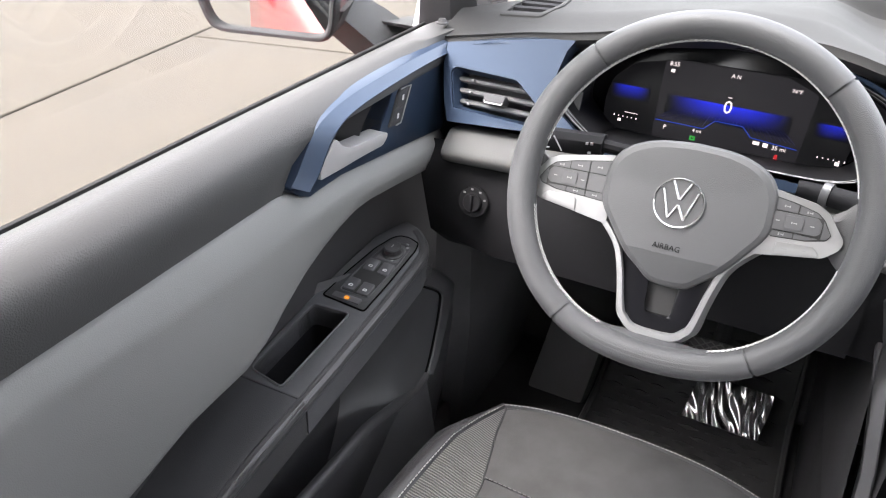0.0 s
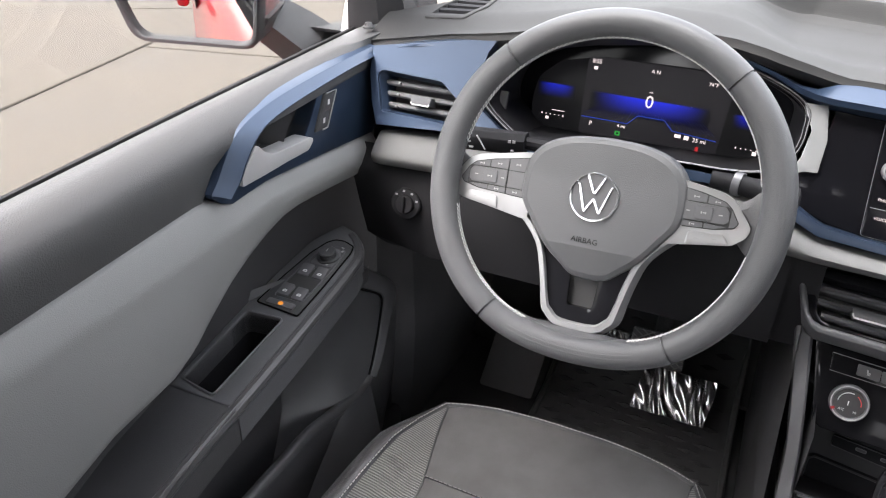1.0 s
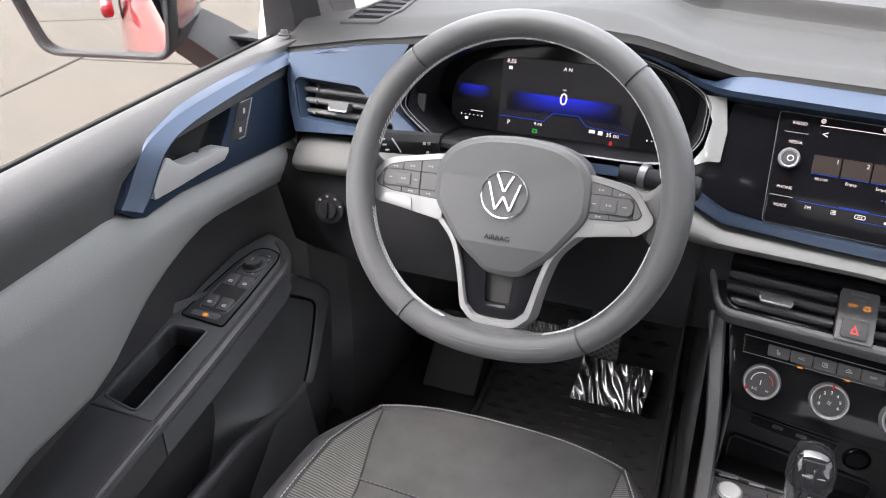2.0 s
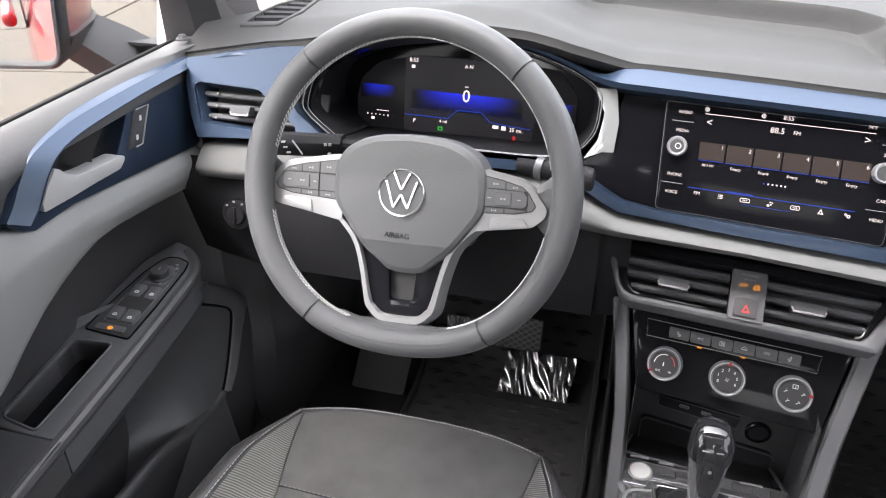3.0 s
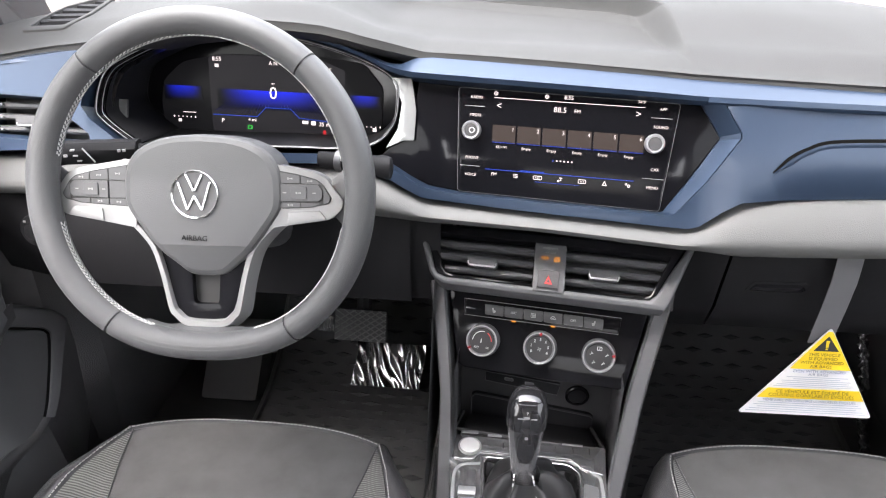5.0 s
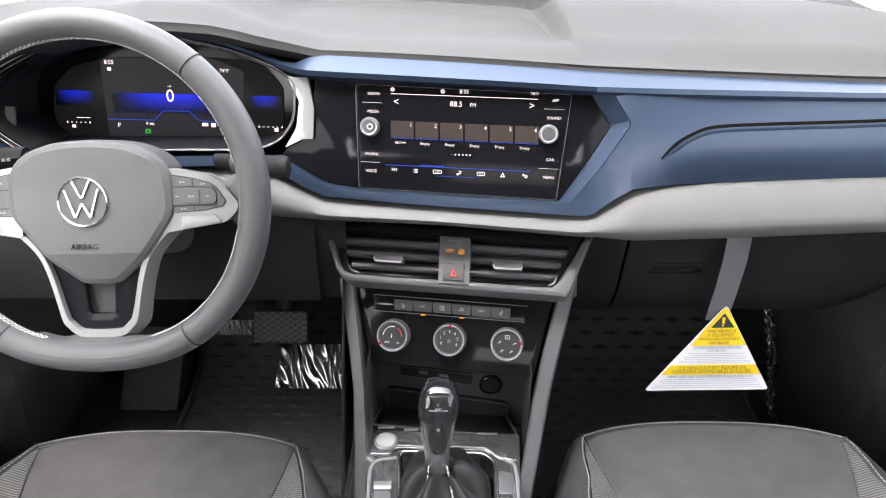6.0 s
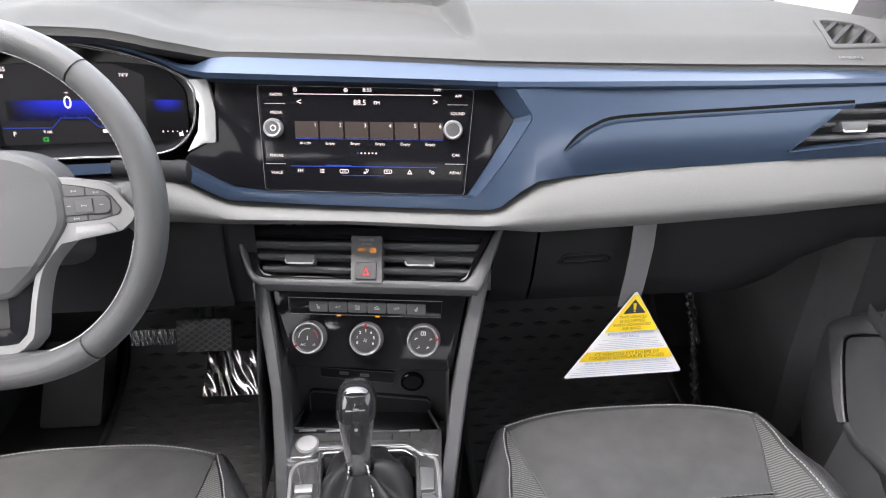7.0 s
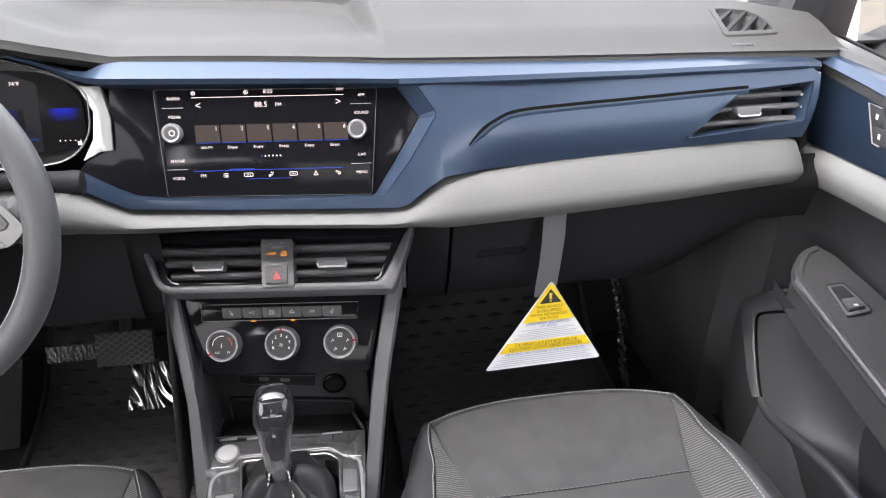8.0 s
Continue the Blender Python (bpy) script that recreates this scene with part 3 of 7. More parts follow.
# column shroud
rows = []
for k, (d, w, h, c) in enumerate(((0.0, 0.042, 0.03, -0.012), (0.05, 0.052, 0.036, -0.018), (0.1, 0.058, 0.045, -0.025), (0.2, 0.065, 0.055, -0.03))):
    base = Vector((-0.36, 0.76, 0.915)) + Vector((0, 0.9323, -0.3616)) * d + Vector((0, 0.3616, 0.9323)) * c
    rows.append([base + Vector((1, 0, 0)) * (w * math.copysign(abs(math.cos(a)) ** 0.6, math.cos(a))) + Vector((0, 0.3616, 0.9323)) * (h * math.copysign(abs(math.sin(a)) ** 0.6, math.sin(a))) for a in [2 * math.pi * i / 24 for i in range(24)]])
part("column_shroud", loft(rows, ring=True, caps=True), BLACK, dashboard, "black steering column shroud")

# sloping facet between the trim's crest and the screen glass
crest = [(-0.235, 0.9255), (-0.195, 0.921), (-0.153, 0.901), (-0.14, 0.8962), (-0.102, 0.8927), (0.0, 0.8914), (0.128, 0.8902), (0.1365, 0.893), (0.167, 0.9265), (0.1995, 0.9705), (0.199, 0.9765), (0.181, 1.0025), (0.172, 1.009)]
foot = [(-0.235, 0.927), (-0.19, 0.9225), (-0.15, 0.903), (-0.139, 0.899), (-0.102, 0.8953), (0.0, 0.8938), (0.123, 0.8925), (0.1265, 0.894), (0.15, 0.9255), (0.1808, 0.9695), (0.1808, 0.9725), (0.158, 1.0035), (0.154, 1.008)]
rows = [[dash(*a, 0.006), dash(*a, 0.0165), dash(a[0] * 0.9 + b[0] * 0.1, a[1] * 0.9 + b[1] * 0.1, 0.0175), dash(*b, 0.0), dash(*b, -0.006)] for a, b in zip(crest, foot)]
part("screen_facet", loft(rows), BLUE, dashboard, "bright bevelled edge round the screen", sharp=20)


# ---- steering wheel ----
WHEEL = Matrix.Translation((-0.359, 0.707, 0.942)) @ Matrix(((1, 0, 0), (0, 0.3616, 0.9323), (0, -0.9323, 0.3616))).transposed().to_4x4() @ pose(0, 0, 0, 0, 0, 1.5)


def whl(x, u, n):
    return WHEEL @ Vector((x, u, n))


wheel = thing("steering_wheel", "black leather steering wheel with pale stitching and silver spokes", "steering wheel")


def rim_mid(a):
    r = 0.1645 + 0.0035 * smooth(0.0, -0.12, 0.165 * math.sin(a))
    x, u = r * math.cos(a), r * math.sin(a)
    if u < -0.125:
        u = -0.125 - 0.06 * math.tanh((-0.125 - u) / 0.06)
    return Vector((x + 0.003, u + 0.005, 0))


def rim_at(a, t, lift=0.0):
    """A point of the rim's skin: a round the wheel, t round its section (0 outward, 90 to the driver)."""
    c = rim_mid(a)
    d = Vector((math.cos(a), math.sin(a), 0))
    grip = 0.5 + 0.5 * math.cos(2 * a)
    wide = 0.0140 + 0.0014 * grip ** 2 + 0.0008 * max(0.0, -math.sin(a)) + lift
    return whl(*(c + d * (wide * math.cos(t)) + Vector((0, 0, (0.0175 + lift) * math.sin(t) - 0.004))))


def rim_row(a, n=18):
    return [rim_at(a, 2 * math.pi * j / n) for j in range(n)]


def arc(a0, a1, n):
    return [radians(a0 + (a1 - a0) * i / n) for i in range(n + 1)]


# leather in four pieces, split by sewn seams
for a0, a1 in ((49 - 0.6, 131 - 0.4), (131.4, 235.6), (236.4, 303.6), (304.4, 360 + 47.6)):
    rows = [rim_row(a) for a in arc(a0, a1, 40)]
    c0, c1 = sum(rows[0], Vector()) / 18, sum(rows[-1], Vector()) / 18
    rows = [[p * 0.93 + c0 * 0.07 for p in rows[0]]] + rows + [[p * 0.93 + c1 * 0.07 for p in rows[-1]]]
    part("rim_leather", loft(rows, ring=True, caps=True), LEATHER, wheel, "smooth black leather rim")
part("rim_core", loft([[p * 0.9 + (sum(r, Vector()) / 18) * 0.1 for p in r] for r in [rim_row(2 * math.pi * i / 90) for i in range(90)]], ring=True, wrap=True), BLACK, wheel)


def stitch_line(a0, a1, name="stitching"):
    """Crossed stitches along the rim's inner edge."""
    bm = bmesh.new()
    n = int((a1 - a0) / 1.75)
    for i in range(n):
        a = a0 + (a1 - a0) * i / n
        for t0, t1, b0, b1 in ((190, 179, 0.0, 1.0), (168, 179, 0.0, 1.0), (168, 168, -0.1, 0.55)):
            p, q = rim_at(radians(a + 1.75 * b0), radians(t0), 0.0004), rim_at(radians(a + 1.75 * b1), radians(t1), 0.0004)
            d = q - p
            m = Matrix.Translation((p + q) / 2) @ d.to_track_quat("X", "Z").to_matrix().to_4x4()
            bmesh.ops.create_cube(bm, size=1, matrix=m @ Matrix.Diagonal((d.length, 0.00065, 0.00065, 1)))
    part(name, bm, THREAD, wheel, "pale thread sewn along the rim")


stitch_line(12, 168)
stitch_line(194, 250)
stitch_line(291, 346)


# airbag cover
HALF = [(0, 0.060), (0.03, 0.058), (0.052, 0.0525), (0.07, 0.042), (0.08, 0.026), (0.0825, 0.005), (0.0805, -0.014), (0.0675, -0.034), (0.0485, -0.059), (0.032, -0.0735), (0.02, -0.0835), (0.008, -0.086), (0, -0.0862)]
hub_line = [(p.x, p.y) for p in curve([(x, u, 0) for x, u in HALF], 3)]
hub_line += [(-x, u) for x, u in hub_line[::-1][1:-1]]


CREASES = ((0.0, 1.0, 0.0515), (0.52, 0.854, 0.0705), (-0.52, 0.854, 0.0705))


def hub_face(x, u, n):
    drop = max(0.0, *(-(x * a + u * b) - c if a * x <= 0 else 0.0 for a, b, c in CREASES))
    return whl(x + 0.005, u, n - 0.26 * drop)


rows = []
for s, n in ((1.0, -0.045), (1.0, -0.0135), (0.99, -0.009), (0.965, -0.0062), (0.9, -0.0034), (0.65, -0.0012), (0.4, -0.0004), (0.15, 0.0), (0.01, 0.0)):
    rows.append([Vector((x * s, u * s - 0.01 * (1 - s), n)) for x, u in hub_line])
bm = loft(rows, ring=True, caps=True)
for a, b, c in CREASES:
    bmesh.ops.bisect_plane(bm, geom=bm.verts[:] + bm.edges[:] + bm.faces[:], plane_co=(-a * c, -b * c, 0), plane_no=(a, b, 0))
for v in bm.verts:
    v.co = hub_face(*v.co)
airbag = part("airbag_cover", bm, HUB, wheel, "dark grey grained airbag cover", sharp=12)
writing("AIRBAG", 0.0078, WHEEL @ pose(-0.002, -0.0445, -0.0008, -3, 0, -1), BLACK_SHADED, airbag, "lettering", 0.0008)
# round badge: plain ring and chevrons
badge = part("badge", lathe([(0.0, -0.001), (0.0225, -0.001), (0.0225, 0.0012), (0.0, 0.0012)], WHEEL @ pose(0.005 - 0.005, 0, -0.0005), 40), HUB, wheel, "round chrome badge")
part("badge_ring", lathe([(0.0228, -0.001), (0.0244, -0.001), (0.0248, 0.0012), (0.0238, 0.0024), (0.0226, 0.0012)], WHEEL, 48), CHROME, badge)


def bar(a, b, w, h=0.0016):
    a, b = Vector((*a, 0)), Vector((*b, 0))
    d = (b - a)
    return box((d.length, w, h), WHEEL @ Matrix.Translation((a + b) / 2 + Vector((0, 0, 0.0016))) @ pose(0, 0, 0, 0, 0, math.degrees(math.atan2(d.y, d.x))), 0.0006, 1)


for a, b in (((-0.0085, 0.0205), (-0.0004, 0.0035)), ((0.0085, 0.0205), (0.0004, 0.0035)), ((-0.0165, 0.0125), (-0.0075, -0.0155)), ((0.0165, 0.0125), (0.0075, -0.0155)),
             ((-0.0075, -0.0155), (0.0, -0.0015)), ((0.0075, -0.0155), (0.0, -0.0015))):
    part("badge_bar", bar(a, b, 0.0027), CHROME, badge)
# small horn marks
for sx in (-1, 1):
    part("horn_mark", tube([whl(sx * 0.052 - 0.004, 0.001, -0.0022), whl(sx * 0.052, -0.001, -0.0022), whl(sx * 0.052 + 0.004, 0.001, -0.0022)], 0.0004, 5), DARK, airbag)


# side spokes: silver frame with the button pad on it
def spoke(s):
    def q(pts):
        return [(s * x - (0.003 if s > 0 else 0.007), u) for x, u in pts][:: s]

    def sp(x, u, n):
        return whl(x, u, n - 0.06 * max(0, abs(x) - 0.08))

    frame_line = q([(0.058, 0.0345), (0.07, 0.0335), (0.1225, 0.0242), (0.1335, 0.0182), (0.1512, -0.0052), (0.149, -0.0138), (0.137, -0.0240), (0.0935, -0.0305), (0.06, -0.036)])
    part("spoke_frame", plate(rnd(frame_line, 0.004, 4), sp, -0.0095, -0.026, bevel=0.002, seg=3), SILVER, wheel, "satin silver spoke frame")
    top = lambda x: lerp([(0.065, 0.0275), (0.105, 0.0207), (0.1243, 0.0157)], x)
    bot = lambda x: lerp([(0.065, -0.0138), (0.119, -0.0107), (0.1357, -0.007)], x)
    pad_line = q([(0.06, 0.0293), (0.105, 0.0217), (0.1247, 0.0165), (0.1317, 0.0107), (0.1398, -0.0022), (0.1363, -0.0078), (0.1195, -0.0117), (0.06, -0.0148)])
    bp = part("button_pad", plate(rnd(pad_line, 0.0015, 2), sp, -0.009, -0.016, bevel=0), INK, wheel, "black button pad")

    def key(pts, rise=0.0, mark=True):
        k = part("button", plate(rnd(q(pts), 0.0008, 2), sp, -0.0082 + rise, -0.011, bevel=0.0005, seg=1), HUB, bp)
        if mark:
            x, u = sum(p[0] for p in pts) / len(pts), sum(p[1] for p in pts) / len(pts)
            for dx, w, h in ((-0.0018, 0.0012, 0.0022), (0.0006, 0.0022, 0.0009), (0.0022, 0.0008, 0.002)):
                m = [(x + dx - w / 2, u - h / 2), (x + dx + w / 2, u - h / 2), (x + dx + w / 2, u + h / 2), (x + dx - w / 2, u + h / 2)]
                part("symbol", plate(q(m), sp, -0.008 + rise, -0.0086 + rise, bevel=0), GREY_INK, bp)

    for x0, x1 in ((0.0672, 0.0868), (0.0878, 0.1078)):
        key([(x0, 0.0126), (x1, 0.0126), (x1, top(x1)), (x0, top(x0))])
        key([(x0, bot(x0)), (x1, bot(x1)), (x1, -0.0066), (x0, -0.0066)])
    key([(0.1088, 0.0126), (0.1292, 0.0118), (0.1238, top(0.1238)), (0.1088, top(0.1088))])
    key([(0.1088, bot(0.1088)), (0.119, bot(0.119)), (0.1292, -0.0075), (0.1088, -0.0066)], 0, False)
    key([(0.0672, -0.0057), (0.0868, -0.0057), (0.0868, 0.0117), (0.0672, 0.0117)], 0, False)
    key([(0.1312, 0.0098), (0.1388, -0.0022), (0.1357, -0.0068), (0.1312, -0.0076)][::-1], 0, False)
    key([(0.0880, -0.0057), (0.1265, -0.0050), (0.1302, -0.002), (0.1302, 0.0065), (0.126, 0.0113), (0.0880, 0.0117)], 0.0009, False)
    key([(0.0985, -0.0032), (0.1145, -0.0032), (0.1145, 0.0093), (0.0985, 0.0093)], 0.0022)
    for x, u in ((0.0925, 0.003), (0.1222, 0.003)):
        m = [(x - 0.0018, u - 0.0005), (x + 0.0018, u - 0.0005), (x + 0.0018, u + 0.0005), (x - 0.0018, u + 0.0005)]
        part("symbol", plate(q(m), sp, -0.0068, -0.0076, bevel=0), GREY_INK, bp)
    pts = q([(0.096, -0.0165), (0.1275, -0.0148), (0.134, -0.0232), (0.128, -0.0249), (0.0945, -0.0296)])
    rb = part("rocker_button", plate(rnd(pts, 0.002, 2), sp, -0.0078, -0.016, bevel=0.0012), SILVER, wheel, "silver rocker button")
    for x, u in ((0.104, -0.0222), (0.121, -0.0205)):
        m = [(x - 0.002, u - 0.0004), (x + 0.002, u - 0.0004), (x + 0.002, u + 0.0004), (x - 0.002, u + 0.0004)]
        part("symbol", plate(q(m), sp, -0.0076, -0.0082, bevel=0), GREY_INK, rb)
    # leather root of the spoke
    rows = []
    for x, h0, h1 in ((0.138, 0.017, -0.018), (0.147, 0.024, -0.028), (0.158, 0.036, -0.038)):
        rows.append([whl(s * x - 0.003, u, n) for u, n in ((h0, -0.021), (h0 * 0.6, -0.0165), (h1 * 0.6, -0.0165), (h1, -0.021), (h1 * 0.6, -0.028), (h0 * 0.6, -0.028))])
    part("spoke_root", loft(rows, ring=True, caps=True), LEATHER, wheel)


spoke(-1)
spoke(1)
# silver V of the lower spoke, with the glossy black insert
VL = [(-0.086, -0.020), (-0.0690, -0.0345), (-0.0525, -0.0545), (-0.0435, -0.080), (-0.0348, -0.118), (-0.0295, -0.1262), (-0.021, -0.1335), (-0.008, -0.1355)]
vl = [(p.x + 0.001, p.y) for p in curve([(x, u, 0) for x, u in VL], 5)]
vl = vl + [(0.0035 - x, u) for x, u in vl[::-1]]
rows = []
for i, (x, u) in enumerate(vl):
    a, b = Vector(vl[max(0, i - 1)]), Vector(vl[min(len(vl) - 1, i + 1)])
    d = (b - a).normalized()
    nrm = Vector((-d.y, d.x))
    w = 0.003 + 0.0008 * smooth(-0.1, -0.13, u)
    rows.append([whl(x + nrm.x * w * k, u + nrm.y * w * k, n) for k, n in ((-2.6, -0.034), (-1.25, -0.0135), (-0.9, -0.0108), (0.7, -0.0105), (1, -0.0125), (1.1, -0.03))])
part("lower_spoke_trim", loft(rows, ring=True, caps=True), SILVER, wheel, "satin silver V-shaped trim", sharp=30)
ins = [(x * 0.97, u + 0.002) for x, u in vl[8:-8]]
part("spoke_insert", plate(ins, whl, -0.017, -0.03, holes=[rnd([(-0.014, -0.072), (0.018, -0.072), (0.015, -0.116), (-0.012, -0.116)], 0.005, 3)], bevel=0.002), GLOSS, wheel, "glossy black insert with a slot")
part("insert_back", plate([(-0.02, -0.07), (0.027, -0.07), (0.025, -0.125), (-0.018, -0.125)], whl, -0.026, -0.03, bevel=0), INK, wheel)
rows = []
below = [rim_mid(radians(232 + 0.5 * i)) for i in range(153)]
for i in range(25):
    x = -0.064 + 0.13 * i / 24
    uc = min(below, key=lambda p: abs(p.x - x)).y
    edge = uc + 0.0135 + (-0.1375 - uc - 0.0135) * (1 - smooth(0.024, 0.058, abs(x - 0.001)))
    rows.append([whl(x, u, n) for u, n in ((edge - 0.003, -0.028), (edge, -0.018), (edge - 0.001, -0.010), (edge * 0.6 + uc * 0.4, 0.004), (uc + 0.004, 0.0128), (uc - 0.001, 0.0134))])
part("spoke_root", loft(rows), LEATHER, wheel, "leather saddle under the lower spoke", sharp=60)
part("hub_back", lathe([(0.0, -0.09), (0.038, -0.09), (0.042, -0.05), (0.046, -0.03), (0, -0.03)], WHEEL, 32), BLACK, wheel)


# ---- front doors ----
SILL = [(-0.5, 0.945), (0.316, 0.968), (0.57, 0.981), (1.026, 1.001)]
ARM0 = 0.746


def arm_z(y):
    """Height of the armrest's top along the door."""
    return ARM0 + 0.16 * (y - 0.71) - 0.03 * smooth(0.45, 0.2, y)


def door(s, label):
    d = thing("front_door", label, "car door", group="front doors")

    def dm(y, z, o):
        return Vector((s * (0.715 - o), y, z))

    def top(y, x, o):
        return Vector((s * x, y, arm_z(y) + o))

    # upper roll below the window
    rows = []
    for i in range(41):
        y = -0.5 + 1.50 * i / 40
        z = lerp(SILL, y)
        w = 0.02 * smooth(0.75, 0.95, y)
        rows.append([dm(y, zz, o) for zz, o in ((z - 0.012, -0.08), (z + 0.002, -0.076), (z + 0.009, -0.06), (z + 0.02, -0.035 + w), (z + 0.021, -0.018 + w), (z + 0.012, -0.002), (z - 0.006, 0.006), (z - (0.012 if 0.57 < y < 0.93 else 0.03), 0.006), (z - (0.014 if 0.57 < y < 0.93 else 0.06), -0.004), (z - (0.016 if 0.57 < y < 0.93 else 0.12), -0.02))])
    part("upper_trim", loft(rows), ROLL, d, "dark grey soft upper trim", sharp=60)
    # window seal: two thin rubber lips
    ys = [-0.5 + 0.05 * i for i in range(32)]
    part("window_seal", loft([[dm(y, lerp(SILL, y) + dz, o) for dz, o in ((-0.012, -0.077), (0.0045, -0.0775), (0.006, -0.0795), (0.004, -0.0815), (-0.004, -0.0818))] for y in ys]), SEAL, d, "black rubber window seal")
    part("window_seal", loft([[dm(y, lerp(SILL, y) + dz, o) for dz, o in ((-0.006, -0.0822), (0.0015, -0.0832), (0.0025, -0.085), (0.0005, -0.0868), (-0.02, -0.087))] for y in ys]), SEAL, d, "black rubber outer window seal")
    # pale band: an upper facet down to a soft crease, a flatter face below it
    TOP = [(-0.5, 0.885), (0.238, 0.907), (0.395, 0.9165), (0.539, 0.925), (0.556, 0.922), (0.588, 0.908), (0.646, 0.910), (0.768, 0.900), (0.892, 0.8895)]
    LOW = [(-0.5, 0.69), (0.308, 0.729), (0.384, 0.752), (0.44, 0.7575), (0.465, 0.760), (0.50, 0.775), (0.534, 0.800), (0.566, 0.821), (0.597, 0.8355), (0.63, 0.8475), (0.665, 0.856), (0.70, 0.857), (0.769, 0.851), (0.877, 0.839), (0.892, 0.842)]
    FOLD = [(-0.5, 0.868), (0.257, 0.883), (0.416, 0.8815), (0.507, 0.8835), (0.65, 0.887), (0.89, 0.869)]
    rows = []
    for i in range(141):
        y = -0.5 + 1.392 * i / 140
        a, b, f = lerp(TOP, y), lerp(LOW, y), lerp(FOLD, y)
        f = min(f, a - 0.012)
        end = 0.006 * smooth(0.88, 0.892, y)
        k = min(1.0, (f - b) / 0.1)
        rows.append([dm(y, z, o - end) for z, o in ((a + 0.002, -0.03), (a, -0.003), (a - 0.0015, 0.001), (a - 0.004, 0.003), (f + 0.007, 0.0115), (f, 0.013), (f - 0.007, 0.0128),
                                                   (f - 0.4 * (f - b), 0.0128 - 0.002 * k), (b + 0.012, 0.0105 - 0.002 * k), (b + 0.004, 0.0085 - 0.002 * k), (b + 0.001, 0.005 - 0.002 * k), (b, -0.006), (b, -0.05))])
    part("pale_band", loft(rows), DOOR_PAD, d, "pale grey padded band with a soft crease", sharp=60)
    # lower panel
    rows = [[dm(y, z, o) for z, o in ((0.914, -0.035), (0.88, -0.044), (0.72, -0.044), (0.62, -0.03), (0.5, -0.015), (0.36, -0.005), (0.30, -0.01))] for y in [-0.5 + 0.095 * i for i in range(17)]]
    part("lower_panel", loft(rows), BLACK, d, "black grained lower panel", sharp=60)
    # blue bezel round the handle
    bez = [(0.557, 0.927), (0.565, 0.943), (0.579, 0.960), (0.592, 0.974), (0.61, 0.985), (0.645, 0.994), (0.695, 1.000), (0.794, 1.005), (0.893, 1.007), (0.897, 0.995), (0.892, 0.892), (0.885, 0.8895), (0.768, 0.9005), (0.646, 0.9105), (0.600, 0.9085), (0.588, 0.9075), (0.572, 0.914)]
    recess = [(0.596, 0.923), (0.6, 0.935), (0.615, 0.953), (0.628, 0.9645), (0.636, 0.9695), (0.651, 0.9735), (0.672, 0.976), (0.703, 0.9785), (0.737, 0.979), (0.757, 0.9785), (0.747, 0.962), (0.734, 0.946), (0.725, 0.9345), (0.712, 0.9265), (0.66, 0.922)]
    part("bezel", plate(bez, dm, 0.004, -0.02, holes=[recess], bevel=0.002, seg=2), BLUE, d, "satin blue bezel round the handle", sharp=25)
    # raised arc over the handle, its broad face turned up
    arc_out = [(0.5535, 0.9325), (0.5655, 0.9435), (0.5795, 0.9605), (0.5925, 0.9745), (0.6105, 0.9855), (0.645, 0.9948), (0.695, 1.0010), (0.794, 1.0062), (0.892, 1.0082)]
    arc_in = [(0.5755, 0.9205), (0.5915, 0.934), (0.604, 0.9495), (0.6165, 0.9625), (0.6325, 0.9735), (0.6535, 0.981), (0.7, 0.9875), (0.797, 0.9945), (0.890, 0.9975)]
    co, ci = [(p.x, p.y) for p in curve([(*p, 0) for p in arc_out], 5)], [(p.x, p.y) for p in curve([(*p, 0) for p in arc_in], 5)]
    rows = []
    for (a, b), (e, f) in zip(co, ci):
        g = lambda k: (a + (e - a) * k, b + (f - b) * k)
        rows.append([dm(*g(k), o) for k, o in ((-0.05, -0.01), (0.0, 0.002), (0.06, 0.006), (0.86, 0.0155), (0.97, 0.0150), (1.0, 0.0125), (1.03, 0.003))])
    part("bezel_arc", loft(rows, caps=True), BLUE, d, "bright raised arc of the bezel", sharp=22)
    part("recess_back", plate([(0.595, 0.915), (0.595, 0.985), (0.775, 0.987), (0.775, 0.915)], dm, -0.045, -0.05, bevel=0), BLACK, d)
    part("recess_wall", loft([[dm(a, b, o) for a, b in recess] for o in (0.002, -0.046)], ring=True), BLACK, d, "black handle cavity")
    part("recess_rib", loft([[dm(a, b, o) for o in (-0.002, -0.046)] for a, b in ((0.727, 0.977), (0.715, 0.966), (0.702, 0.955), (0.693, 0.944), (0.688, 0.934))]), DARK, d, "curved rib in the cavity")
    handle = [(0.5975, 0.9245), (0.599, 0.9345), (0.6105, 0.9475), (0.625, 0.9605), (0.6295, 0.9595), (0.639, 0.9495), (0.652, 0.9425), (0.668, 0.9402), (0.715, 0.9405), (0.7225, 0.9385), (0.7215, 0.9335), (0.712, 0.9265), (0.679, 0.9245), (0.638, 0.9235)]
    part("door_handle", plate(rnd(handle, 0.002, 2), lambda y, z, o: dm(y, z, o + 0.006 * smooth(0.66, 0.72, y)), 0.011, -0.012, bevel=0.0022, seg=3), SILVER_LIT, d, "satin silver pull lever")
    lock = part("lock_switch", plate(rnd([(0.7675, 0.9765), (0.7935, 0.9755), (0.769, 0.9345), (0.743, 0.9355)], 0.002, 2), dm, 0.0065, 0.0, bevel=0.001), BLACK, d, "silver framed lock switch")
    part("switch_frame", tube([dm(a, b, 0.007) for a, b in ((0.770, 0.9768), (0.7935, 0.9758), (0.7695, 0.9345), (0.758, 0.9347))], 0.001, 6), SILVER, lock, "bright edge")
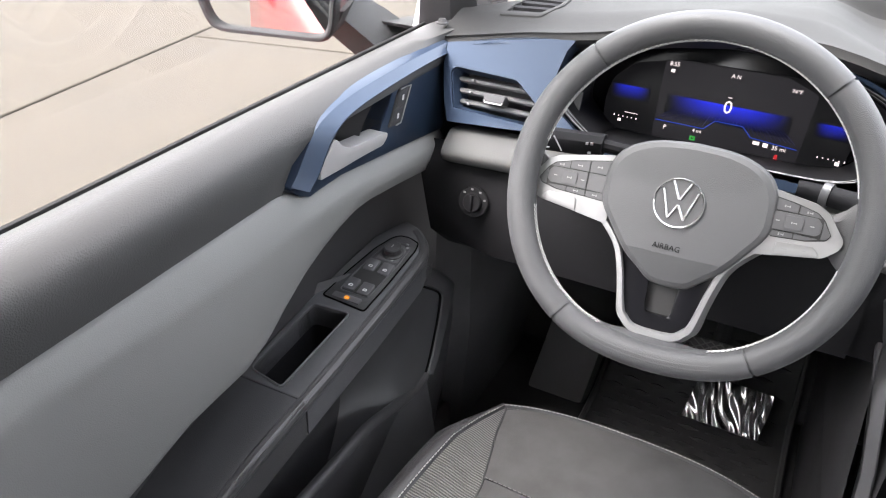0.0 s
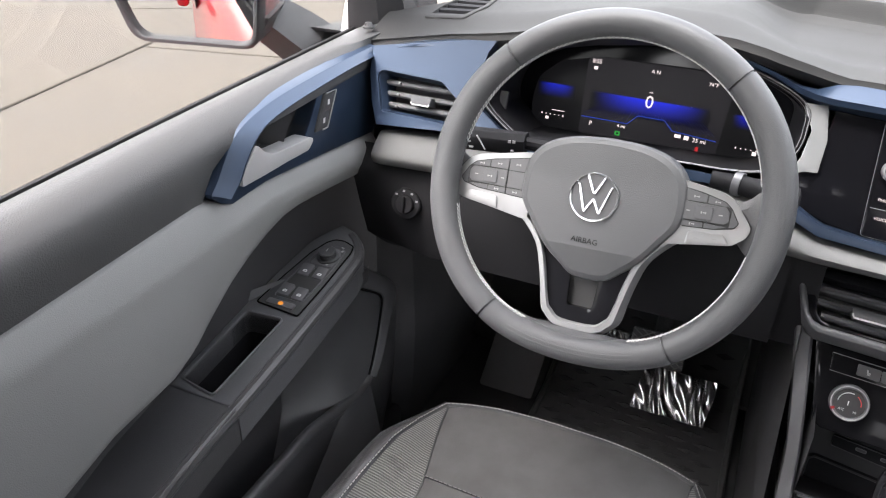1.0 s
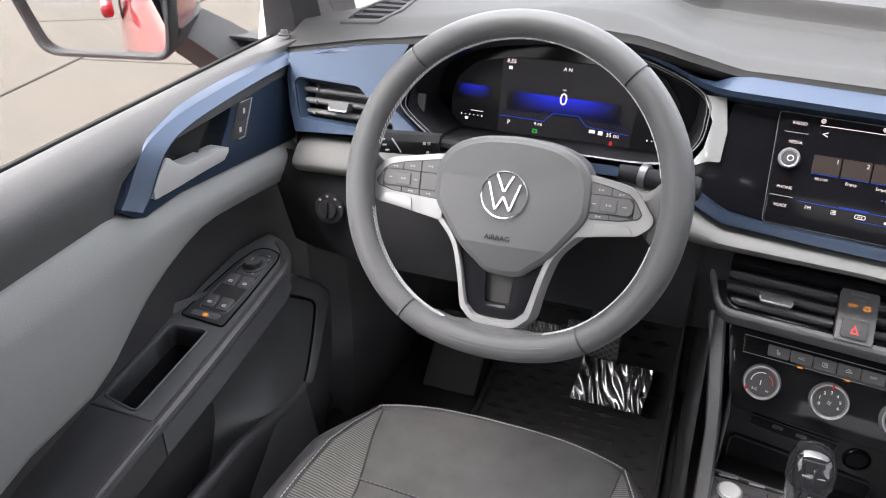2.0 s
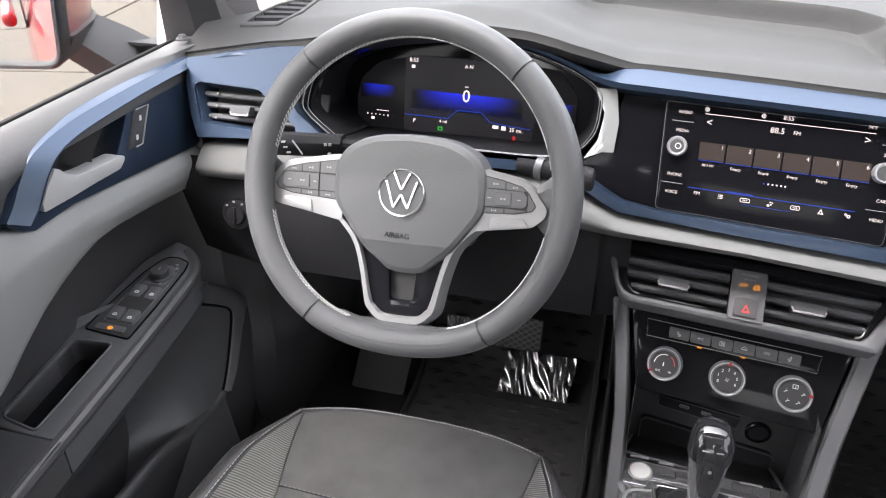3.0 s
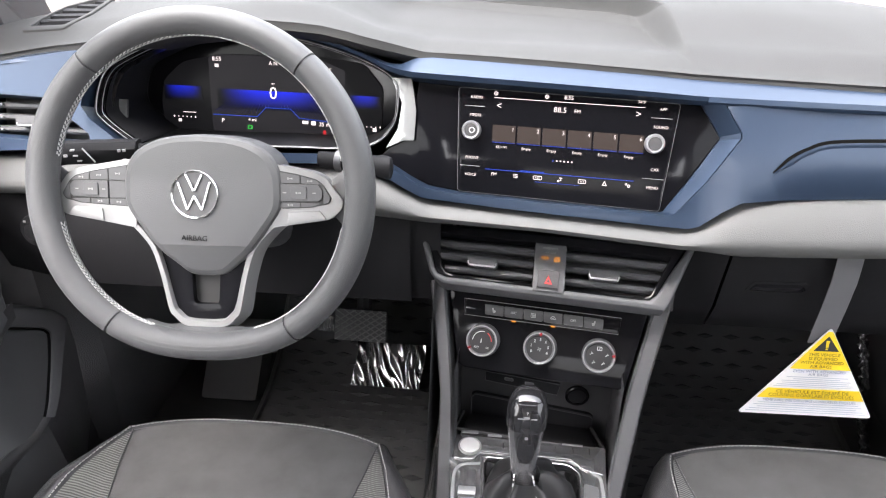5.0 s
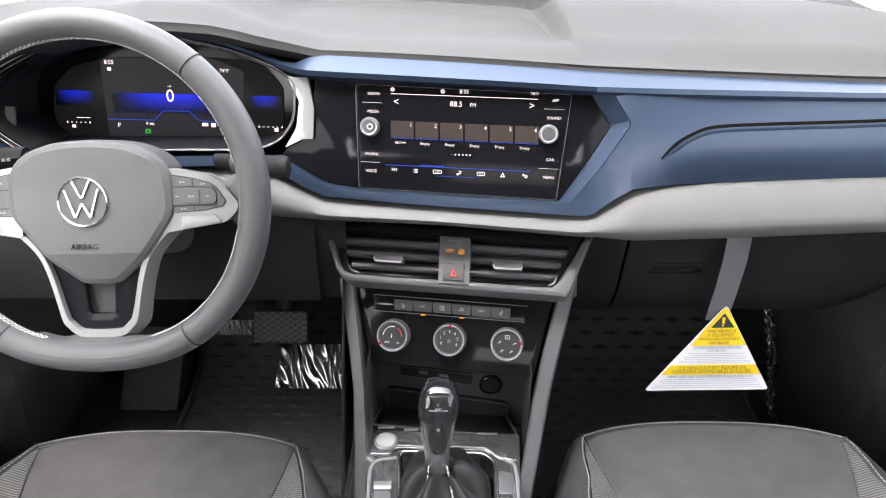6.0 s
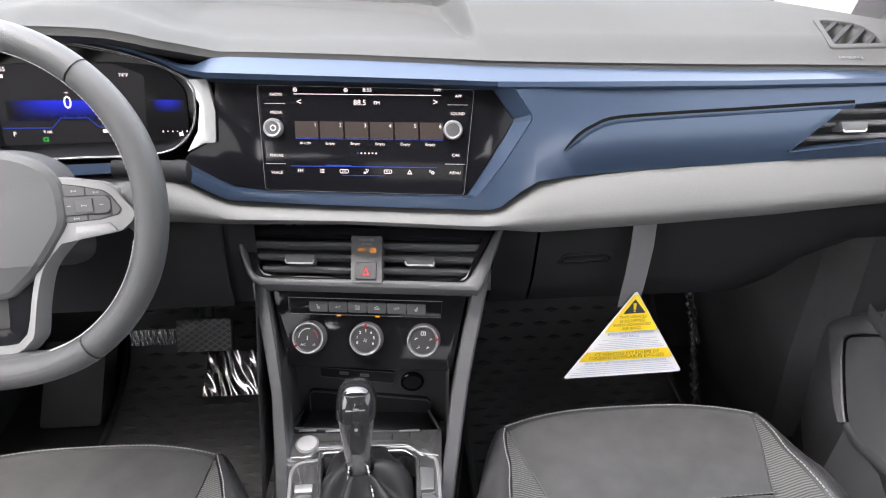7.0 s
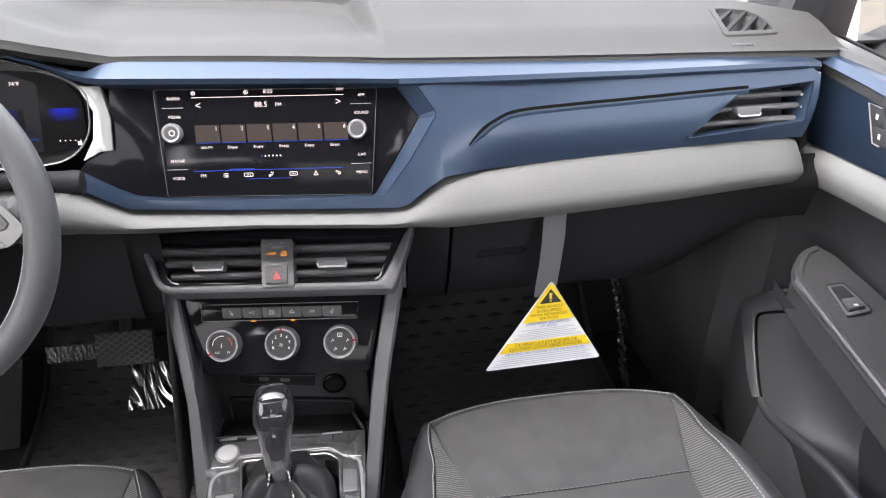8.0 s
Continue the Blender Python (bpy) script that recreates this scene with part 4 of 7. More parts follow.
    part("button", plate([(0.7685, 0.975), (0.7905, 0.974), (0.7795, 0.9558), (0.7575, 0.9566)], dm, 0.0075, 0.0, bevel=0.0008), BLACK, lock)
    part("button", plate([(0.7565, 0.955), (0.7785, 0.9542), (0.7675, 0.936), (0.7455, 0.937)], dm, 0.0075, 0.0, bevel=0.0008), BLACK, lock)
    for yy, zz in ((0.7735, 0.9655), (0.7615, 0.9455)):
        part("symbol", plate([(yy - 0.002, zz - 0.003), (yy + 0.002, zz - 0.003), (yy + 0.003, zz + 0.003), (yy - 0.001, zz + 0.003)], dm, 0.0078, 0.007, bevel=0), WHITE_INK, lock)
    # armrest
    if s < 0:
        outline = [(-0.3, 0.765), (0.50, 0.7585), (0.645, 0.7595), (0.72, 0.7575), (0.78, 0.7535), (0.81, 0.742), (0.8295, 0.7315), (0.822, 0.708), (0.806, 0.6885), (0.788, 0.675), (0.757, 0.667), (0.64, 0.664), (0.5, 0.664), (0.2, 0.67), (-0.3, 0.67)]
        cup = rnd([(0.513, 0.7515), (0.631, 0.7505), (0.635, 0.6985), (0.505, 0.7015)], 0.007, 3)
        front = plate([p for p in outline if p[0] > 0.49], top, 0.0, -0.045, holes=[cup], bevel=0.005, seg=4, cuts=[0.6, 0.7, 0.76])
        part("armrest", front, DARK, d, "dark grey armrest with a pull cup", sharp=40)
        part("armrest_pad", plate([(-0.3, 0.766), (0.497, 0.757), (0.4985, 0.665), (0.2, 0.668), (-0.3, 0.67)], top, 0.001, -0.046, bevel=0.0065, seg=4, cuts=[-0.1, 0.1, 0.2, 0.3, 0.4]), ARM, d, "black padded armrest", sharp=40)
        rows = [[top(0.571 + (a - 0.571) * k, 0.724 + (b - 0.724) * k, o) for a, b in cup] for k, o in ((1.0, -0.004), (1.0, -0.03), (0.94, -0.06), (0.88, -0.068), (0.5, -0.07), (0.02, -0.07))]
        part("cup_lining", loft(rows, ring=True), BLACK_SHADED, d, "black lining of the pull cup")
        part("cup_rim", tube([top(a, b, 0.0005) for a, b in cup], 0.0016, 6, closed=True), DARK, d)
        part("cup_lip", tube([top(0.515, 0.712, -0.04), top(0.56, 0.708, -0.046), top(0.625, 0.70, -0.046)], 0.004, 8), ARM, d)
    else:
        outline = [(-0.3, 0.765), (0.50, 0.757), (0.72, 0.745), (0.80, 0.732), (0.824, 0.719), (0.814, 0.692), (0.79, 0.668), (0.768, 0.654), (0.72, 0.648), (0.2, 0.645), (-0.3, 0.645)]
        cup = rnd([(0.48, 0.74), (0.622, 0.728), (0.622, 0.68), (0.485, 0.69)], 0.006, 3)
        part("armrest", plate(outline, top, 0.0, -0.05, holes=[cup], bevel=0.01, seg=4, cuts=[0, 0.2, 0.4, 0.6, 0.7, 0.76]), ARM, d, "dark grey armrest with a pull cup", sharp=40)
        part("cup_lining", loft([[top(0.552 + (a - 0.552) * k, 0.709 + (b - 0.709) * k, o) for a, b in cup] for k, o in ((1.0, -0.004), (1.0, -0.03), (0.94, -0.06), (0.5, -0.064), (0.02, -0.064))], ring=True), SEAL, d, "black lining of the pull cup")
    edge = ((0.3, 0.676), (0.5, 0.671), (0.64, 0.671), (0.757, 0.674), (0.785, 0.681), (0.802, 0.693), (0.816, 0.709)) if s < 0 else ((-0.1, 0.652), (0.4, 0.653), (0.72, 0.656), (0.766, 0.661), (0.789, 0.675), (0.811, 0.697), (0.818, 0.716))
    part("armrest_edge", tube([top(p.x, p.y, -0.0065) for p in curve([(a, b, 0) for a, b in edge], 5)], 0.0085, 10), ARM, d, "rounded edge of the armrest")
    # underside of the armrest, down to the bin
    rows = [[dm(y, z, o) for z, o in ((arm_z(y) - 0.03, 0.042 if s < 0 else 0.064), (arm_z(y) - 0.055, 0.04 if s < 0 else 0.06), (arm_z(y) - 0.09, 0.012), (arm_z(y) - 0.13, -0.01))] for y in [-0.3 + 0.1 * i for i in range(12)]]
    part("armrest_skirt", loft(rows), ARM, d, sharp=60)
    # bin: speaker cover with its shut line, broad rim and pocket lip, all on one leaning surface
    drop = 0.0 if s < 0 else -0.012

    def lean(y, z, o):
        return dm(y, z + drop, 0.02 + 0.3 * (0.62 - z) + o)

    cover = [(0.72, 0.735), (0.77, 0.702), (0.823, 0.668), (0.8625, 0.640), (0.8735, 0.6275), (0.8705, 0.6165), (0.844, 0.589), (0.808, 0.5575), (0.789, 0.5445)]
    outer = [(0.75, 0.742), (0.80, 0.715), (0.852, 0.684), (0.893, 0.6535), (0.9165, 0.6255), (0.9120, 0.6145), (0.877, 0.5885), (0.832, 0.5525), (0.80, 0.5345)]
    lip = [(0.789, 0.5445), (0.7685, 0.5405), (0.749, 0.541), (0.70, 0.549), (0.655, 0.5575), (0.625, 0.5605), (0.579, 0.560), (0.5, 0.561), (0.1, 0.555), (-0.3, 0.55)]
    cl_ = [(p.x, p.y) for p in curve([(*p, 0) for p in cover], 5)]
    ol = [(p.x, p.y) for p in curve([(*p, 0) for p in outer], 5)]
    ll = [(p.x, p.y) for p in curve([(*p, 0) for p in lip], 5)]

    def hollow(y, z):
        """How far the cover's face falls back into the bin."""
        e = -0.686 * (y - 0.874) + 0.728 * (z - 0.6265)
        return -0.002 - 0.09 * smooth(0.03, 0.16, e) * smooth(0.67, 0.52, z) - 0.05 * smooth(0.72, 0.58, y)

    rows = []
    for i in range(19):
        y = 0.50 + 0.3725 * i / 18
        hi = lerp([(0.5, 0.75), (0.70, 0.748), (0.77, 0.702), (0.823, 0.668), (0.8625, 0.640), (0.8725, 0.629)], y)
        lo = lerp([(0.5, 0.40), (0.775, 0.42), (0.789, 0.5445), (0.808, 0.5575), (0.844, 0.589), (0.8725, 0.624)], y)
        rows.append([lean(y, lo + (hi - lo) * j / 14, hollow(y, lo + (hi - lo) * j / 14)) for j in range(15)])
    part("speaker_cover", loft(rows), COVER, d, "smooth satin black speaker cover", sharp=80)
    part("shut_line", tube([lean(a, b, -0.0005) for a, b in cl_], 0.0019, 6), VOID, d)
    rows = []
    for (a, b), (e, f) in zip(cl_, ol):
        rows.append([lean(a + (e - a) * k, b + (f - b) * k, o) for k, o in ((0.06, -0.006), (0.1, 0.0015), (0.18, 0.003), (0.88, 0.004), (0.97, 0.0025), (1.03, -0.002), (1.1, -0.02))])
    part("bin_rim", loft(rows), DARK, d, "broad rim round the speaker cover", sharp=40)
    rows = []
    for a, b in ll:
        rows.append([lean(a, b + dz, o) for dz, o in ((-0.09, -0.05), (-0.02, -0.016), (-0.002, -0.010), (0.001, -0.005), (0.0, 0.0015), (-0.004, 0.004), (-0.009, 0.0025), (-0.014, -0.006))])
    part("pocket_lip", loft(rows), ARM, d, "rounded lip of the door pocket", sharp=50)
    wall_line = ol[18:-1] + [(a - 0.001, b - 0.0105) for a, b in ll if a < 0.782]
    rows = [[lean(a, b, o) if k < 2 else lean(a + 0.15 * k * 0.02, b - dz, o) for k, (dz, o) in enumerate(((0, -0.008), (0, -0.001), (0.01, -0.006), (0.05, -0.018), (0.2, -0.075)))] for a, b in wall_line]
    part("bin_front", loft(rows), ARM, d, "black front of the door pocket", sharp=60)
    # outer skin, red, with its handle
    rows = [[Vector((s * x, y, z)) for z, x in ((0.955, 0.82), (0.925, 0.848), (0.84, 0.872), (0.6, 0.885), (0.35, 0.86), (0.2, 0.82))] for y in [-0.45 + 0.1 * i for i in range(16)]]
    part("outer_skin", loft(rows), RED_PAINT, d, "glossy red outer skin")
    part("outer_handle", box((0.03, 0.2, 0.035), pose(s * 0.905, -0.25, 0.88), 0.012, 3), RED_PAINT, d, "red outer handle")
    part("handle_recess", lathe([(0.0, 0.0), (0.045, 0.0), (0.04, 0.004), (0, 0.004)], pose(s * 0.874, -0.27, 0.88, 0, 90, 0), 24), RUBBER, d)
    # window glass
    pane = part("window_pane", thick(loft([[Vector((s * (0.8035 - 0.11 * k), y, lerp(SILL, y) - 0.01 + (1.5 - lerp(SILL, y)) * k)) for k in (0, 0.5, 1)] for y in (-0.45, 0.1, 0.6 - 0.0, 0.95)])), GLASS, d, "lightly tinted side window glass")
    pane.visible_shadow = False
    return d, top


DOOR_L, topl = door(-1, "closed driver's door with blue bezel, pale band and black armrest")
DOOR_R, topr = door(1, "closed passenger door with blue bezel, pale band and black armrest")

# driver's switches
panel_line = rnd([(0.649, 0.7485), (0.70, 0.7455), (0.757, 0.7385), (0.785, 0.7295), (0.794, 0.7215), (0.7955, 0.708), (0.7895, 0.6905), (0.775, 0.6865), (0.70, 0.6845), (0.645, 0.685)], 0.004, 3)
sw = part("switch_panel", plate(panel_line, topl, 0.0012, -0.01, bevel=0.0008), BLACK, DOOR_L, "black window switch panel")
part("panel_edge", tube([topl(y, x, 0.001) for y, x in panel_line], 0.0012, 6, closed=True), VOID, sw)
inner_line = rnd([(0.6665, 0.7345), (0.70, 0.7355), (0.735, 0.7335), (0.765, 0.7285), (0.779, 0.7195), (0.781, 0.706), (0.775, 0.6945), (0.74, 0.6915), (0.6665, 0.6935)], 0.004, 3)
part("panel_edge", tube([topl(y, x, 0.0016) for y, x in inner_line], 0.0008, 6, closed=True), DARK, sw)
part("switch_well", plate(rnd([(0.668, 0.7335), (0.732, 0.7325), (0.731, 0.6925), (0.668, 0.6945)], 0.002, 2), topl, 0.0016, 0, bevel=0), INK, sw)
part("mirror_switch_base", plate(rnd([(0.738, 0.727), (0.764, 0.7255), (0.776, 0.717), (0.776, 0.703), (0.765, 0.6955), (0.738, 0.695)], 0.004, 3), topl, 0.002, 0, bevel=0.0008), DARK, DOOR_L)
knob_m = Matrix.Translation(topl(0.757, 0.7105, -0.004)) @ pose(0, 0, 0, 9, 0, 0)
part("mirror_knob", lathe([(0.0, 0.0), (0.0150, 0.0), (0.0150, 0.0075), (0.0118, 0.0085), (0.0108, 0.0125), (0.0118, 0.0135), (0.0118, 0.0165), (0.0103, 0.0178), (0.0, 0.0172)], knob_m, 28), BLACK, DOOR_L, "round mirror adjuster knob")
part("symbol", box((0.0014, 0.006, 0.0003), knob_m @ pose(0, 0.001, 0.0176), 0, 1), GREY_INK, DOOR_L)
for y, x, w, h in ((0.7805, 0.702, 0.002, 0.004), (0.7735, 0.6985, 0.003, 0.003), (0.742, 0.7035, 0.003, 0.003)):
    part("symbol", plate([(y - w / 2, x - h / 2), (y + w / 2, x - h / 2), (y + w / 2, x + h / 2), (y - w / 2, x + h / 2)], topl, 0.0023, 0.001, bevel=0), GREY_INK, DOOR_L)
for y, x in ((0.719, 0.7225), (0.7185, 0.7005), (0.6765, 0.725), (0.675, 0.7032)):
    tilt = lambda a, b, o, y=y: topl(a, b, o + 0.16 * (a - y))
    k = part("window_switch", plate(rnd([(y - 0.0065, x - 0.0084), (y + 0.0125, x - 0.0084), (y + 0.0125, x + 0.0084), (y - 0.0065, x + 0.0084)], 0.002, 2), tilt, 0.004, -0.004, bevel=0.0014), DARK, DOOR_L, "black window switch")
    part("symbol", plate(rnd([(y - 0.0016, x - 0.003), (y + 0.0018, x - 0.003), (y + 0.0022, x + 0.0014), (y + 0.0004, x + 0.003), (y - 0.0016, x + 0.003)], 0.0005, 1), tilt, 0.0043, 0.0035, holes=[[(y - 0.0004, x - 0.0016), (y + 0.0009, x - 0.0016), (y + 0.001, x + 0.0008), (y - 0.0004, x + 0.001)]], bevel=0), WHITE_INK, k)
k = part("child_lock_switch", plate(rnd([(0.651, 0.737), (0.6605, 0.737), (0.6605, 0.697), (0.651, 0.697)], 0.002, 2), topl, 0.0032, 0, bevel=0.001), DARK, DOOR_L, "black child lock switch with an amber light")
AMBER = glow("amber_light", (1.0, 0.35, 0.03), 1.2)
part("symbol", plate(rnd([(0.6525, 0.7135), (0.656, 0.7128), (0.658, 0.7155), (0.6578, 0.7190), (0.6545, 0.7202), (0.6522, 0.718)], 0.0006, 1), topl, 0.0035, 0.003, holes=[[(0.6544, 0.7152), (0.6562, 0.7152), (0.6562, 0.7172), (0.6544, 0.7172)]], bevel=0), AMBER, k)
# passenger's single switch
line = rnd([(0.7445, 0.682), (0.746, 0.708), (0.694, 0.715), (0.689, 0.676)], 0.005, 3)
sw = part("switch_panel", plate(line, topr, 0.003, -0.01, bevel=0.0015), DARK, DOOR_R, "dark grey window switch panel")
part("panel_edge", tube([topr(y, x, 0.0032) for y, x in line], 0.0009, 6, closed=True), SEAL, sw)
part("switch_well", plate(rnd([(0.739, 0.686), (0.740, 0.704), (0.698, 0.709), (0.696, 0.682)], 0.003, 2), topr, 0.0036, 0, bevel=0), SEAL, sw)
part("window_switch", plate(rnd([(0.716, 0.686), (0.717, 0.705), (0.699, 0.707), (0.697, 0.684)], 0.002, 2), lambda a, b, o: topr(a, b, o + 0.12 * (0.71 - a)), 0.0065, 0, bevel=0.0015), DARK, sw, "dark window switch")
part("symbol", plate([(0.700, 0.693), (0.7035, 0.693), (0.7035, 0.698), (0.700, 0.698)], lambda a, b, o: topr(a, b, o + 0.12 * (0.71 - a)), 0.0068, 0.006, bevel=0), WHITE_INK, sw)
# lock pin
part("lock_pin", lathe([(0.0, 0.0), (0.0085, 0.0), (0.0085, 0.002), (0.006, 0.0035), (0.0045, 0.007), (0.0, 0.0075)], pose(-0.733, 0.92, 1.022), 20), BLACK, DOOR_L, "black lock pin")


# ---- front seats ----
def seat(cx, y0, z0, label, slim=0.0):
    """A seat cushion; y0, z0: where its front seam meets the corner."""
    st = thing("front_seat", label, "car seat", group="front seats")
    half = lambda y: -slim * smooth(0.0, -0.09, y) + lerp([(-0.6, 0.222), (-0.28, 0.214), (-0.165, 0.205), (-0.1, 0.197), (-0.05, 0.185), (0.0, 0.168)], y)
    inner = lambda y: -0.4 * slim * smooth(0.0, -0.12, y) + lerp([(-0.6, 0.132), (-0.28, 0.132), (-0.14, 0.139), (-0.05, 0.159), (0.0, 0.166)], y)

    def P(x, y, dz=0.0):
        """A point of the cushion's top, from the corner seam."""
        t = -y
        z = z0 + dz - 0.10 * max(0.0, t - 0.08) * 0.5 - 0.004 * math.cos(min(1, abs(x) / 0.17) * math.pi / 2)
        return Vector((cx + x, y0 + y, z))

    front = lambda u: 0.03 * (1 - abs(u) ** 2.6)
    # insert: flat suede panel in two pieces with a sewn seam
    for ya, yb, n in ((-0.128, 0.0, 10), (-0.6, -0.1295, 10)):
        rows = []
        for j in range(n + 1):
            y = ya + (yb - ya) * j / n
            row = []
            for i in range(17):
                u = i / 8 - 1
                yy = y + (front(u) * smooth(-0.12, 0.0, y) if yb == 0 else 0)
                edge = 0.0
                if j in (0, n):
                    edge = -0.003
                if i in (0, 16):
                    edge = -0.004
                row.append(P(inner(y) * u, yy, edge + 0.003))
            rows.append(row)
        part("insert", loft(rows), SUEDE, st, "charcoal suede-look seat insert", sharp=60)
    part("cross_seam", dashes([P(0.146 * (i / 10 - 1), -0.1287, 0.0012) for i in range(21)], 0.004, 0.0025, 0.0006), THREAD_GREY, st)
    # mesh side panels and rolled bolsters
    for s in (-1, 1):
        rows = []
        for j in range(21):
            y = -0.6 + 0.595 * j / 20
            a, b = inner(y), half(y)
            rows.append([P(s * (a + (b - a) * k), y, -0.001 + 0.016 * smooth(0, 1, k) * min(1, (b - a) / 0.05)) for k in (0, 0.25, 0.5, 0.75, 1)])
        part("mesh_panel", loft(rows), MESH, st, "dark ribbed mesh side panel", sharp=60)
        line = [P(s * (half(y) + 0.0035), y, 0.016 * min(1, (half(y) - inner(y)) / 0.05) + 0.0022) for y in [-0.6 + 0.6 * i / 60 for i in range(61)]]
        part("stitching", dashes(line, 0.0042, 0.0018, 0.00055), THREAD_PALE, st, "pale contrast stitching")
        line = [P(s * (inner(y) + 0.001), y, 0.0) for y in [-0.6 + 0.6 * i / 30 for i in range(31)]]
        part("seam", tube(line, 0.0012, 5), BLACK, st)
    # rolled edge: along one side, across the front and back along the other
    path = [(-half(y), y) for y in [-0.6 + 0.6 * i / 30 for i in range(31)]]
    path += [(0.168 * u, front(u)) for u in [i / 16 - 1 for i in range(1, 32)]]
    path += [(half(y), y) for y in [-0.6 * i / 30 for i in range(31)]]
    nrm = []
    for i in range(len(path)):
        a, b = Vector(path[max(0, i - 3)]), Vector(path[min(len(path) - 1, i + 3)])
        d = (b - a).normalized()
        nrm.append(Vector((-d.y, d.x)))
    rows = []
    for i, (x, y) in enumerate(path):
        side_on = smooth(0.02, -0.12, y)
        lift = 0.016 * min(1, max(0.0, half(min(y, 0)) - inner(min(y, 0))) / 0.05) if y <= 0 else 0.0
        w = 0.036 + (0.006 + 0.3 * slim) * side_on
        rows.append([P(x + nrm[i].x * dx, y + nrm[i].y * dx, lift + dz) for dx, dz in ((0.0, -0.004), (0.004, 0.002), (w * (0.2 + 0.2 * side_on), 0.0005), (w * (0.36 + 0.34 * side_on), -0.008), (w * (0.55 + 0.37 * side_on), -0.03), (w * (0.7 + 0.3 * side_on), -0.065), (w * 0.9, -0.15), (w * 0.8, -0.23))])
    part("bolster", loft(rows[:31]), VINYL, st, "smooth black leatherette bolster", sharp=70)
    part("front_roll", loft(rows[30:63]), VINYL, st, "smooth black leatherette front edge", sharp=70)
    part("bolster", loft(rows[62:]), VINYL, st, "smooth black leatherette bolster", sharp=70)
    for k in (30, 62):
        part("seam", tube([p + Vector((0, 0, 0.0004)) for p in rows[k][1:6]], 0.0009, 5), BLACK, st)
    line = [P(0.168 * (i / 30 - 1), front(i / 30 - 1) + 0.0035, 0.0024) for i in range(61)]
    part("stitching", dashes(line, 0.0042, 0.0018, 0.00055), THREAD_PALE, st, "pale contrast stitching")
    part("seam", tube([p - Vector((0, 0.0055, 0.0035)) for p in line], 0.0014, 5), BLACK, st)
    # backrest behind, with its headrest
    rows = []
    for z, y, w in ((0.5, -0.62, 0.2), (0.6, -0.645, 0.23), (0.85, -0.72, 0.235), (1.02, -0.78, 0.215), (1.12, -0.82, 0.17), (1.15, -0.84, 0.1)):
        rows.append([Vector((cx + w * math.cos(a), y0 + y - 0.03 + (0.05 + 0.03 * abs(math.cos(a))) * math.sin(a), z)) for a in [2 * math.pi * k / 20 for k in range(20)]])
    part("backrest", loft(rows, ring=True, caps=True), VINYL, st)
    part("headrest", box((0.25, 0.1, 0.19), pose(cx, y0 - 0.87, 1.28, -10), 0.04, 4), VINYL, st)
    for dx in (-0.07, 0.07):
        part("headrest_post", tube([(cx + dx, y0 - 0.85, 1.1), (cx + dx, y0 - 0.87, 1.24)], 0.006), CHROME, st)
    # base
    part("base", box((0.44, 0.5, 0.14), pose(cx, y0 - 0.33, z0 - 0.2), 0.03, 3), BLACK, st)
    part("base", box((0.36, 0.42, 0.14), pose(cx, y0 - 0.36, 0.33), 0.01), BLACK, st)
    return st


MESH = mat("ribbed_mesh_cloth", (0.058, 0.058, 0.06), 0.8, vary=0.1)
mn, ml = MESH.node_tree.nodes, MESH.node_tree.links
wv = mn.new("ShaderNodeTexWave")
wv.inputs["Scale"].default_value = 85
wv.bands_direction = "Y"
cr = mn.new("ShaderNodeMapRange")
cr.inputs[3].default_value, cr.inputs[4].default_value = 0.25, 1.0
tcm = mn.new("ShaderNodeTexCoord")
ml.new(tcm.outputs["Object"], wv.inputs["Vector"])
ml.new(wv.outputs["Fac"], cr.inputs[0])
mx = mn.new("ShaderNodeVectorMath")
mx.operation = "SCALE"
mx.inputs[0].default_value = (0.13, 0.13, 0.13)
ml.new(cr.outputs[0], mx.inputs["Scale"])
ml.new(mx.outputs[0], mn["Principled BSDF"].inputs["Base Color"])
bp = mn.new("ShaderNodeBump")
bp.inputs["Distance"].default_value = 0.0015
bp.inputs["Strength"].default_value = 0.6
ml.new(wv.outputs["Fac"], bp.inputs["Height"])
ml.new(bp.outputs[0], mn["Principled BSDF"].inputs["Normal"])
seat(-0.3685, 0.773, 0.5495, "charcoal suede and black leatherette driver's seat cushion")
seat(0.3495, 0.773, 0.5705, "charcoal suede and black leatherette passenger seat cushion", 0.018)


# ---- screens, vents, centre stack and console ----
UI_WHITE = glow("screen_white", (1.0, 0.9, 0.88), 1.5)
UI_BLUE = glow("screen_blue", (0.03, 0.12, 1.0), 0.5)
UI_GREEN = glow("screen_green", (0.05, 0.9, 0.12), 0.5)
UI_RED = glow("screen_red", (1.0, 0.05, 0.06), 0.6)
UI_BROWN = glow("preset_tile", (0.16, 0.11, 0.09), 0.42)
UI_DARK = glow("lit_black", (0.02, 0.02, 0.024), 0.25)

infotainment = thing("infotainment_unit", "glossy black touchscreen unit showing the radio page", "touchscreen")
glass_line = [(-0.155, 1.008), (-0.108, 1.0065), (0.157, 1.004), (0.181, 0.971), (0.126, 0.8925), (-0.102, 0.8955), (-0.139, 0.900), (-0.165, 0.909), (-0.2, 0.923), (-0.175, 0.95), (-0.16, 0.97)]
face = part("glass_panel", plate(glass_line, dash, 0.0, -0.03, bevel=0.001, cuts=[-0.1, 0, 0.1]), SCREEN, infotainment, "glossy black glass surround")
unit_line = rnd([(-0.108, 1.0055), (0.136, 1.003), (0.122, 0.8935), (-0.1045, 0.8965)], 0.004, 3)
